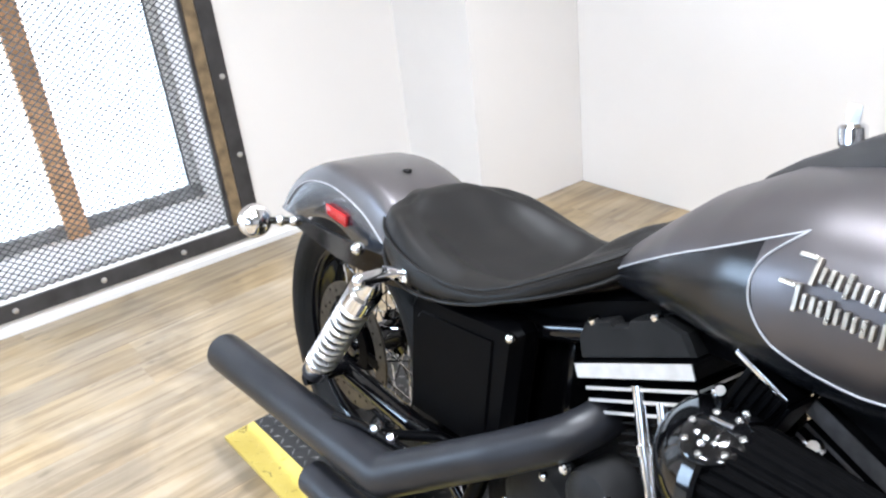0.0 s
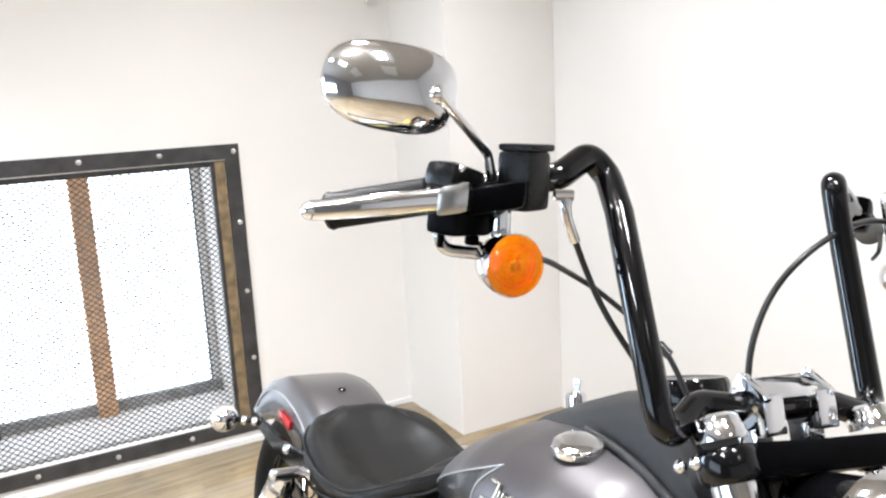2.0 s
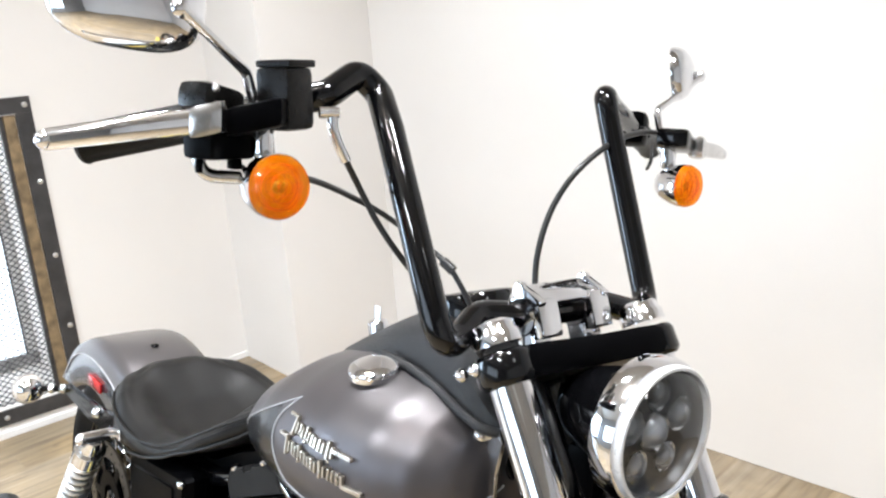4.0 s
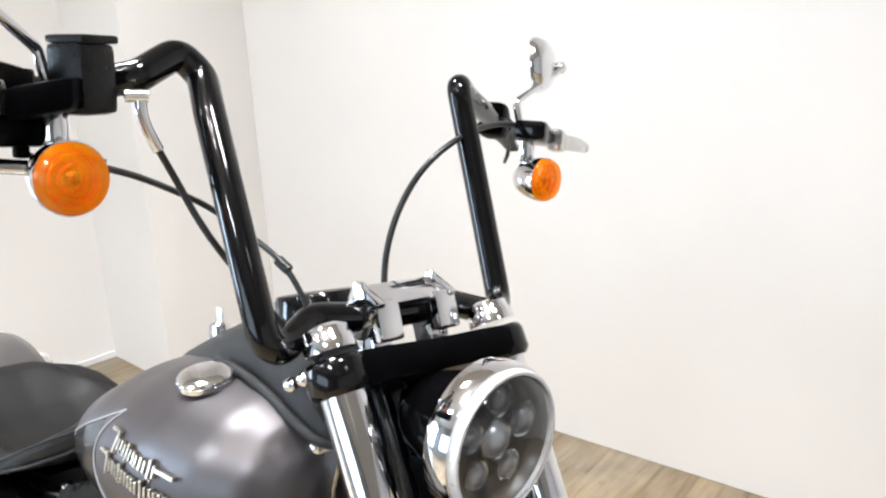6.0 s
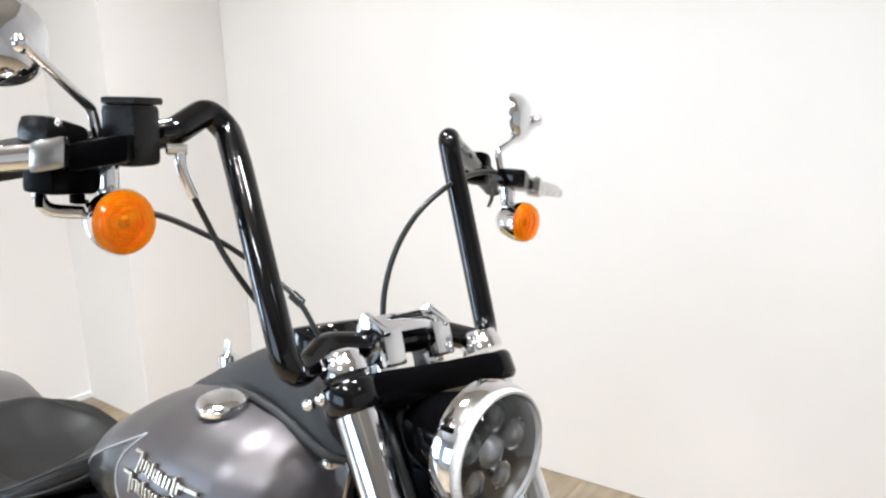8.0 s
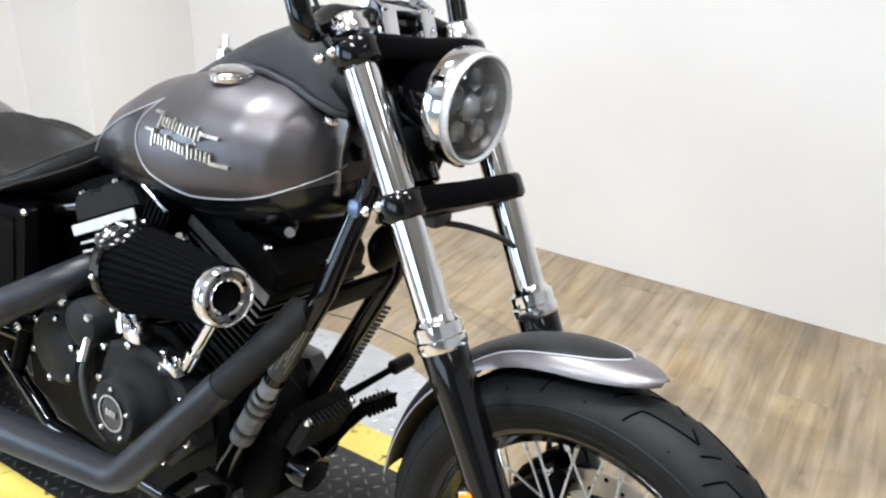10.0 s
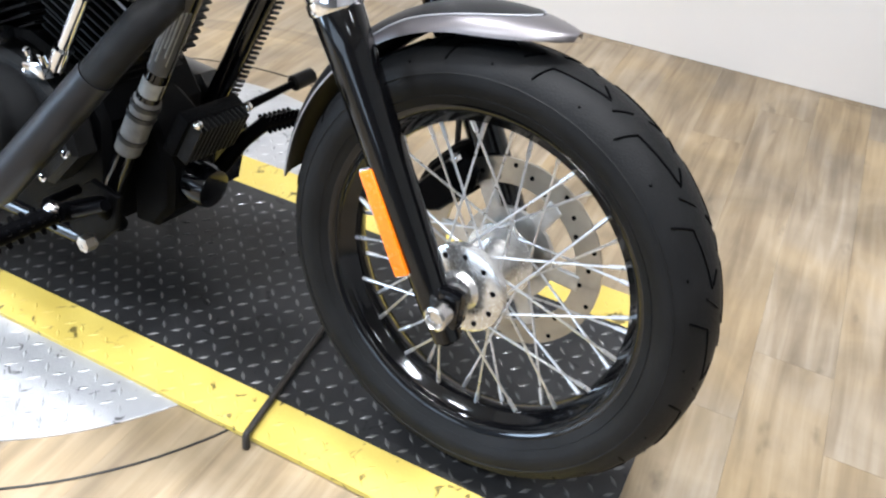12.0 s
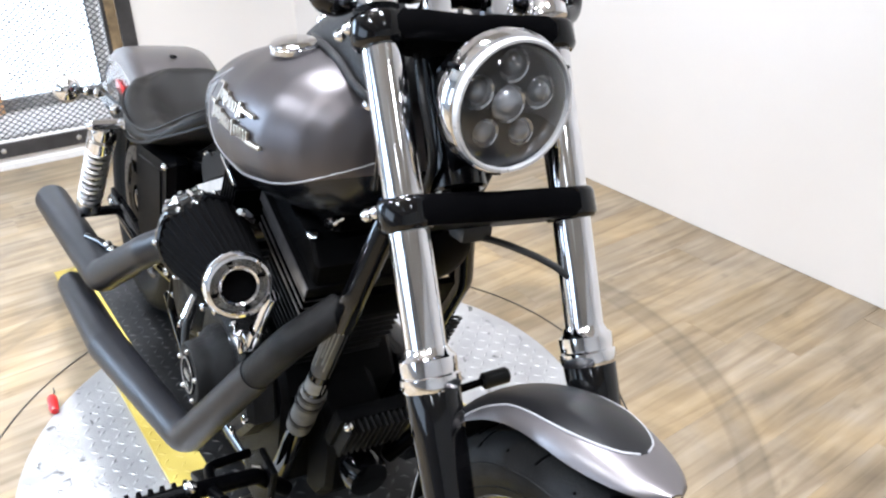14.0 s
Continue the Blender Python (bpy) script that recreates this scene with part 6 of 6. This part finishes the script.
# ---- shocks ----
for side in (RIGHT, LEFT):
    t, b = Vector((-1.420, side * 0.214, 0.640)), Vector((-1.646, side * 0.222, 0.352))
    d = (b - t).normalized()
    L = (b - t).length
    sh = part("shock_absorber", lathe([(0.0, 0.016), (0.012, 0.022), (0.03, 0.024), (0.034, 0.031), (0.075, 0.031), (0.080, 0.018), (L * 0.82, 0.018), (L * 0.83, 0.029), (L * 0.93, 0.029), (L * 0.96, 0.020), (L, 0.016)], t, d, 28), CHROME, bike, "chrome coil-over shock absorber")
    dd, u, v = basis(d)
    part("damper_sleeve", lathe([(0.079, 0.0185), (L * 0.825, 0.0185)], t, d, 24), BLACK_GLOSS, sh)
    turns, n = 10, 10 * 18
    helix = [t + d * (0.078 + (L * 0.83 - 0.078) * k / n) + (u * math.cos(2 * math.pi * turns * k / n) + v * math.sin(2 * math.pi * turns * k / n)) * 0.0255 for k in range(n + 1)]
    part("spring", tube(helix, 0.0050, 8), SPOKE_STEEL, sh, "chrome coil spring")
    part("shock_eye", rod(t + Vector((0, -side * 0.08, 0.004)), t + Vector((0, side * 0.022, 0.004)), 0.013, 16), CHROME, sh)
    part("shock_eye", rod(b + Vector((0, -side * 0.08, -0.004)), b + Vector((0, side * 0.018, -0.004)), 0.013, 16), BLACK_GLOSS, sh)
    part("shock_bolt", ball(t + Vector((0, side * 0.024, 0.004)), 0.013, 8), CHROME, sh)
    part("shock_bracket", box((0.075, 0.012, 0.022), (-1.395, side * 0.180, 0.652), 0.004, None, Matrix.Rotation(radians(-12), 4, "Y")), CHROME, sh, "chrome bracket")
    part("seat_rail_cover", box((0.26, 0.016, 0.05), (-1.42, side * 0.118, 0.610), 0.006), BLACK_GLOSS, bike)

# ---- battery cover, pegs and pedals ----
bc = part("battery_cover", prism([(-1.395, 0.385), (-1.400, 0.600), (-1.385, 0.625), (-1.130, 0.655), (-1.116, 0.645), (-1.136, 0.42), (-1.150, 0.40)], 0.06, Matrix(((1, 0, 0, 0), (0, 0, 1, -0.155), (0, 1, 0, 0), (0, 0, 0, 1))), 0.018), BLACK_SATIN, bike, "black battery cover", True, 35)
part("cover_panel", prism([(-1.365, 0.415), (-1.368, 0.580), (-1.355, 0.595), (-1.165, 0.618), (-1.175, 0.435)], 0.006, Matrix(((1, 0, 0, 0), (0, 0, 1, -0.1585), (0, 1, 0, 0), (0, 0, 0, 1))), 0.003), BLACK_SATIN, bc, "raised black panel", True, 35)
part("cover_bolt", ball((-1.125, -0.158, 0.640), 0.008, 8), CHROME, bc)
# black filler added in place of the dark space under seat and tank
part("dark_gap_filler", prism([(-1.42, 0.60), (-1.42, 0.620), (-1.15, 0.660), (-1.05, 0.715), (-0.90, 0.770), (-0.50, 0.790), (-0.50, 0.745), (-0.92, 0.715), (-1.05, 0.645)], 0.17, Matrix(((1, 0, 0, 0), (0, 0, 1, -0.085), (0, 1, 0, 0), (0, 0, 0, 1))), 0.008), BLACK_SATIN, bike, "black filler added for the dark gap under seat and tank", True, 35)
part("oil_tank", box((0.30, 0.16, 0.24), (-1.24, 0.02, 0.50), 0.03), BLACK_GLOSS, bike, "black oil tank")
part("rear_inner_guard", box((0.03, 0.19, 0.34), (-1.385, 0, 0.46), 0.012), BLACK_SATIN, bike, "black inner guard")


def footpeg(name, a, b, label):
    a, b = Vector(a), Vector(b)
    peg = part(name, rod(a, b, 0.013, 14, None, None, 0.003), BLACK_SATIN, bike, label)
    d, u, v = basis(b - a)
    n = 7
    for k in range(n):
        for j in range(4):
            s = a.lerp(b, (k + 0.6) / n)
            w = u * math.cos(j * math.pi / 2 + 0.6) + v * math.sin(j * math.pi / 2 + 0.6)
            part("stud", rod(s + w * 0.010, s + w * 0.020, 0.0055, 8, None, 0.003), BLACK_SATIN, peg)
    return peg


footpeg("foot_peg", (-0.508, -0.285, 0.349), (-0.516, -0.400, 0.343), "black studded foot peg")
footpeg("foot_peg", (-0.497, 0.136, 0.366), (-0.487, 0.216, 0.364), "black studded foot peg")
part("peg_pivot", ball((-0.508, -0.290, 0.358), 0.011, 8), CHROME, bike)
part("peg_mount", tube(bent([(-0.60, -0.10, 0.22), (-0.56, -0.17, 0.30), (-0.508, -0.285, 0.349)], 0.03), 0.014, 12), BLACK_SATIN, bike, "black forward-control mount")
part("brake_pedal", tube(bent([(-0.62, -0.16, 0.30), (-0.60, -0.235, 0.310), (-0.50, -0.26, 0.345), (-0.43, -0.265, 0.385)], 0.03), 0.0085, 10), BLACK_SATIN, bike, "black brake pedal")
part("pedal_pad", box((0.070, 0.030, 0.014), (-0.585, -0.245, 0.300), 0.006, None, Matrix.Rotation(radians(-20), 4, "Y")), GRIP_RUBBER, bike, "rubber pedal pad")
part("control_plate", prism([(-0.66, 0.20), (-0.67, 0.26), (-0.60, 0.32), (-0.54, 0.31), (-0.55, 0.25), (-0.60, 0.20)], 0.012, Matrix(((1, 0, 0, 0), (0, 0, 1, -0.150), (0, 1, 0, 0), (0, 0, 0, 1))), 0.003), BLACK_WRINKLE, bike, "black control plate", False)
part("plate_label", box((0.045, 0.002, 0.016), (-0.600, -0.152, 0.275), 0, None, Matrix.Rotation(radians(-35), 4, "Y")), LABEL_WHITE, bike, "", False)
part("drain_plug", lathe([(0, 0.014), (0.02, 0.014), (0.022, 0.010)], (-0.595, -0.16, 0.215), (0, -1, 0), 6), BADGE, bike)
part("peg_mount", tube(bent([(-0.530, 0.060, 0.290), (-0.505, 0.095, 0.345), (-0.496, 0.145, 0.368)], 0.03), 0.0135, 12), BLACK_SATIN, bike, "black forward-control mount")
part("shift_lever", rod((-0.520, 0.085, 0.394), (-0.501, 0.228, 0.421), 0.0088, 12, None, 0.0066), BLACK_SATIN, bike, "black shift lever")
part("shift_peg", rod((-0.502, 0.222, 0.420), (-0.495, 0.274, 0.428), 0.0150, 16, None, None, 0.004), GRIP_RUBBER, bike, "rubber shift peg")
part("side_stand", tube(bent([(-0.78, 0.12, 0.155), (-0.80, 0.20, 0.09), (-0.86, 0.262, 0.050)], 0.03), 0.0105, 12), BLACK_SATIN, bike, "black side stand")
part("stand_foot", box((0.05, 0.04, 0.010), (-0.868, 0.272, 0.0505), 0.003, None, Matrix.Rotation(radians(9), 4, "X")), BLACK_SATIN, bike)

# ---- parts round the steering head ----
part("head_bracket", prism([(-0.455, 0.960), (-0.470, 0.935), (-0.455, 0.900), (-0.440, 0.830), (-0.430, 0.832), (-0.428, 0.900), (-0.420, 0.940), (-0.435, 0.965)], 0.006, Matrix(((1, 0, 0, 0), (0, 0, 1, -0.070), (0, 1, 0, 0), (0, 0, 0, 1))), 0.001), POLISHED, bike, "polished coil bracket", False)
part("bracket_bolt", ball((-0.452, -0.074, 0.942), 0.010, 8), CHROME, bike)
part("horn_bolt", lathe([(0, 0.006), (0.05, 0.006), (0.052, 0.0085), (0.060, 0.0085)], (-0.52, -0.05, 0.765), (0.35, -0.6, 0.0), 10), CHROME, bike)
# the block's blue is a reflection put into its colour
part("wiring_block", box((0.024, 0.026, 0.030), (-0.395, -0.064, 0.822), 0.011), surface("blue_reflection_connector", (0.16, 0.21, 0.32), 0.22, 0.6), bike, "wiring connector tinted blue for a reflection")
for k, (y, x) in enumerate(((-0.045, -0.335), (0.0, -0.335), (0.05, -0.335), (-0.07, -0.365))):
    part("wire_loom", tube(smooth_path([(x - 0.06, y, 1.02), (x - 0.02, y * 1.2, 0.97), (x, y, 0.90), (x - 0.04, y * 0.8, 0.80)], 6), 0.0055, 8), CABLE, bike)
part("brake_hose_low", tube(smooth_path([(-0.30, 0.0, 0.815), (-0.26, 0.035, 0.812), (-0.215, 0.085, 0.790), (-0.185, 0.125, 0.740), (-0.13, 0.13, 0.60), (-0.10, 0.11, 0.46)], 8), 0.0048, 8), CABLE, bike, "black brake hose to the caliper")
part("hose_junction", box((0.035, 0.045, 0.022), (-0.300, 0.0, 0.822), 0.006), CABLE, bike)
part("horn", lathe([(0, 0.03), (0.02, 0.045), (0.028, 0.045), (0.034, 0.03)], (-0.41, 0.02, 0.755), (1, 0, -0.3), 28), BLACK_SATIN, bike, "black horn")

# ---- the meshed hatch in the wall ----
hatch = root("window_1", pose(WALL_X, 0, 0), "meshed hatch with a black iron frame and bright pane behind", "window", kind="structure")
FY0, FY1, FZ0, FZ1, FW = -0.800, 0.394, 0.052, 1.288, 0.060
frame_box = [((0.010, FY1 - FY0, FW), (0.005, (FY0 + FY1) / 2, FZ0 + FW / 2)), ((0.010, FY1 - FY0, FW), (0.005, (FY0 + FY1) / 2, FZ1 - FW / 2)), ((0.010, FW, FZ1 - FZ0 - 2 * FW), (0.005, FY0 + FW / 2, (FZ0 + FZ1) / 2)), ((0.010, FW, FZ1 - FZ0 - 2 * FW), (0.005, FY1 - FW / 2, (FZ0 + FZ1) / 2))]
for size, at in frame_box:
    part("window_frame", box(size, at, 0.0015), STEEL_FRAME, hatch, "black angle-iron frame", False)
for size, at in (((0.012, FY1 - FY0 - 2 * FW, 0.004), (0.010, (FY0 + FY1) / 2, FZ1 - FW - 0.002)), ((0.012, 0.004, FZ1 - FZ0 - 2 * FW), (0.010, FY0 + FW + 0.002, (FZ0 + FZ1) / 2))):
    part("bright_edge", box(size, at, 0.001), ZINC, hatch, "bright bare steel edge", False)
bolt = lathe([(0, 0.0105), (0.003, 0.010), (0.006, 0.006), (0.007, 0.001)], (0.010, 0, 0), (1, 0, 0), 12).mesh("bolt", ZINC)
spots = []
for k in range(5):
    spots += [(FY1 - 0.022, FZ1 - 0.030 - 0.293 * k), (FY0 + 0.022, FZ1 - 0.030 - 0.293 * k)]
for k in range(1, 4):
    spots += [(FY1 - 0.022 - 0.2915 * k, FZ1 - 0.026), (FY1 - 0.022 - 0.2915 * k, FZ0 + 0.030)]
for y, z in spots:
    part("bolt", bolt, ZINC, hatch).location = (0, y, z)
MESH_X = -0.022
part("jamb", box((0.030, 0.042, WIN_Z1 - WIN_Z0), (-0.006, WIN_Y1 - 0.021, (WIN_Z0 + WIN_Z1) / 2), 0.003), JAMB_WOOD, hatch, "weathered wooden batten", False)
part("jamb_edge", box((0.024, 0.014, WIN_Z1 - WIN_Z0), (-0.007, WIN_Y1 - 0.0495, (WIN_Z0 + WIN_Z1) / 2), 0.002), STEEL_FRAME, hatch, "dark edge of the batten", False)
part("head_strip", box((0.024, WIN_Y1 - WIN_Y0 - 0.058, 0.026), (-0.007, (WIN_Y0 + WIN_Y1) / 2 - 0.029, WIN_Z1 - 0.013), 0.002), STEEL_FRAME, hatch, "dark strip under the frame", False)


def expanded_metal(y0, y1, z0, z1, x, pitch=0.030, rise=0.0115):
    """Zigzag strands that meet into diamonds."""
    s = Shape()
    rows = int((z1 - z0) / rise)
    n = int((y1 - y0) / (pitch / 2))
    for r in range(rows):
        pts = [Vector((x + (0.0015 if (k + r) % 2 else -0.0015), y0 + k * pitch / 2, z0 + r * rise + (rise / 2 if (k + r) % 2 else -rise / 2))) for k in range(n + 1)]
        tube(pts, 0.0030, 3, s, False)
    return s


mesh_ob = part("mesh", expanded_metal(WIN_Y0 + 0.02, WIN_Y1 - 0.02, WIN_Z0 + 0.008, WIN_Z1 - 0.02, MESH_X), MESH_STEEL, hatch, "grey expanded-metal mesh", False)
mesh_ob["kind"] = "stuff"
# outer reveal, mullion and pane
OUT = -0.44
for size, at in (((0.39, 0.03, 1.16), (-0.240, WIN_Y1 + 0.005, 0.66)), ((0.39, 0.03, 1.16), (-0.240, WIN_Y0 - 0.005, 0.66)), ((0.39, 1.06, 0.03), (-0.240, (WIN_Y0 + WIN_Y1) / 2, WIN_Z0 - 0.005)), ((0.39, 1.06, 0.03), (-0.240, (WIN_Y0 + WIN_Y1) / 2, WIN_Z1 + 0.005))):
    part("reveal", box(size, at, 0), WALL_PAINT, hatch, "white painted reveal", False)
part("mullion", box((0.06, 0.080, 1.08), (OUT + 0.055, -0.190, 0.66), 0.004), STUD_WOOD, hatch, "orange-brown wooden post", False)
part("back_rail", box((0.03, 1.06, 0.050), (OUT + 0.03, (WIN_Y0 + WIN_Y1) / 2, WIN_Z0 + 0.036), 0.004), surface("stained_grey_rail", (0.34, 0.335, 0.33), 0.6, 0.1, 0.5, 14), hatch, "grey rail at the foot of the pane", False)
part("pane_stile", box((0.02, 0.036, 1.08), (OUT + 0.02, WIN_Y1 - 0.030, 0.66), 0.002), BASE_PAINT, hatch, "white edge of the pane", False)
part("pane_seal", box((0.022, 0.005, 1.08), (OUT + 0.02, WIN_Y1 - 0.051, 0.66), 0.001), STEEL_FRAME, hatch, "thin dark seal", False)
part("pane", box((0.01, 1.12, 1.14), (OUT, (WIN_Y0 + WIN_Y1) / 2, 0.66), 0), DAYLIGHT_PANE, hatch, "bright frosted pane", False)
for z in (0.955, 0.275):
    hp = part("hasp_plate", box((0.006, 0.165, 0.150), (0.014, FY0 + 0.115, z + 0.06), 0.002, None, Matrix.Rotation(radians(0), 4, "X")), STEEL_FRAME, hatch, "black steel latch plate", False)
    part("slide_bolt", rod((0.026, FY0 - 0.01, z + 0.055), (0.026, FY0 + 0.115, z + 0.055), 0.006, 12), ZINC, hp, "bright slide bolt")
    part("bolt_handle", rod((0.026, FY0 + 0.110, z + 0.055), (0.028, FY0 + 0.118, z + 0.005), 0.005, 12), ZINC, hp)
    for k in (0.02, 0.07):
        part("bolt_keeper", box((0.020, 0.016, 0.042), (0.020, FY0 + k, z + 0.055), 0.004), ZINC, hp)

# skirting below the hatch, cable tray end and the wooden base by the wall's end
solid("baseboard", slab(WALL_X, WALL_X + 0.010, -0.92, 1.112, 0, 0.024), BASE_PAINT, "low white painted skirting", "skirting")
base = root("wooden_step", pose(-3.42, -1.26, 0), "oak-covered wooden step beside the wall end", "step")
part("step_body", box((0.56, 0.66, 0.125), (0, 0, 0.0625), 0.003), JAMB_WOOD, base, "", False)
part("step_top", box((0.58, 0.68, 0.012), (0, 0, 0.131), 0.002), JAMB_WOOD, base, "", False)
solid("wall_column", slab(-3.75, -3.37, -1.9, -0.92, 0, CEILING_Z), WALL_PAINT, "pale grey wall set back beside the hatch", "wall")
sensor = root("wall_sensor", pose(WALL_X, 1.03, 1.875), "small white plastic sensor on the wall", "sensor")
part("body", box((0.026, 0.050, 0.062), (0.013, 0, 0), 0.006), PLASTIC_WHITE, sensor)
part("window", box((0.004, 0.030, 0.016), (0.027, 0, -0.010), 0.001), STEEL_FRAME, sensor, "dark window")

# ---- loose things on the floor ----
rodd = root("steel_rod", pose(0, 0, 0), "thin bent black steel rod lying across the yellow band", "rod")
part("shaft", tube(bent([(-0.252, -0.118, 0.001), (-0.256, -0.111, 0.024), (-0.276, 0.003, 0.024), (-0.312, 0.220, 0.020)], 0.006, 4), 0.0062, 10), ROD_STEEL, rodd)
pull = root("pull_handle", pose(-1.395, -0.312, 0.0), "small red plastic handle on a thin wire beside the turntable", "handle")
part("grip", lathe([(0, 0.008), (0.006, 0.011), (0.05, 0.012), (0.058, 0.009)], (0.03, 0, 0.0125), (-1, 0.05, 0.06), 16), RED_PLASTIC, pull)
part("wire", tube(smooth_path([(-0.028, 0, 0.012), (-0.045, 0.004, 0.006), (-0.062, 0.010, 0.0025), (-0.085, 0.012, 0.0025)], 6), 0.0016, 6), CABLE, pull)

# ---- ceiling lights ----
for k, (px, py) in enumerate(PANELS):
    cl = root("ceiling_light", pose(px, py, CEILING_Z - 0.06), "white framed ceiling light panel", "light", "ceiling lights")
    part("frame", box((1.24, 0.64, 0.055), (0, 0, 0.031), 0.006), PLASTIC_WHITE, cl, "", False)
for px, py in SPOTS:
    sp = root("pendant_bulb", pose(px, py, CEILING_Z), "small bare ceiling bulb on a short stem", "light", "ceiling bulbs")
    part("stem", rod((0, 0, -0.25), (0, 0, 0), 0.012, 12), PLASTIC_WHITE, sp)

# ---- floor boards ----
floor = root("floor", Matrix.Translation((0, 0, 0)) @ Matrix.Rotation(SKEW, 4, "Z"), "pale oak vinyl plank floor", "floor", kind="structure")
PW, PL = 0.148, 1.22
plank = box((PW - 0.0003, PL - 0.0003, 0.012), (0, 0, -0.0075), 0.0002).mesh("plank", PLANK, False)
rest = Shape()
rnd = random.Random(5)
for i in range(-36, 33):
    shift = rnd.uniform(0, PL)
    for j in range(-5, 4):
        x, y = (i + 0.5) * PW, (j + 0.5) * PL + shift
        if not (-5.1 < x < 4.5 and -5.2 < y < 3.2):
            continue
        if -3.5 < x < 1.9 and -1.6 < y < 2.3:
            part("plank", plank, PLANK, floor).location = (x, y, rnd.uniform(-0.0001, 0.0))
        else:
            box((PW - 0.0016, PL - 0.0016, 0.012), (x, y, -0.0075), 0, rest)
far = part("far_planks", rest, PLANK, floor, "", False)
far["kind"] = "stuff"
seam = lathe([(-0.001, SEAM_R - 0.002), (0.0004, SEAM_R - 0.002), (0.0004, SEAM_R + 0.002), (-0.001, SEAM_R + 0.002)], (DISC_C[0], DISC_C[1], 0), (0, 0, 1), 120, closed=True)
part("turntable_seam", seam, CABLE, turntable, "dark cut round the turntable", False).matrix_parent_inverse = turntable.matrix_world.inverted()
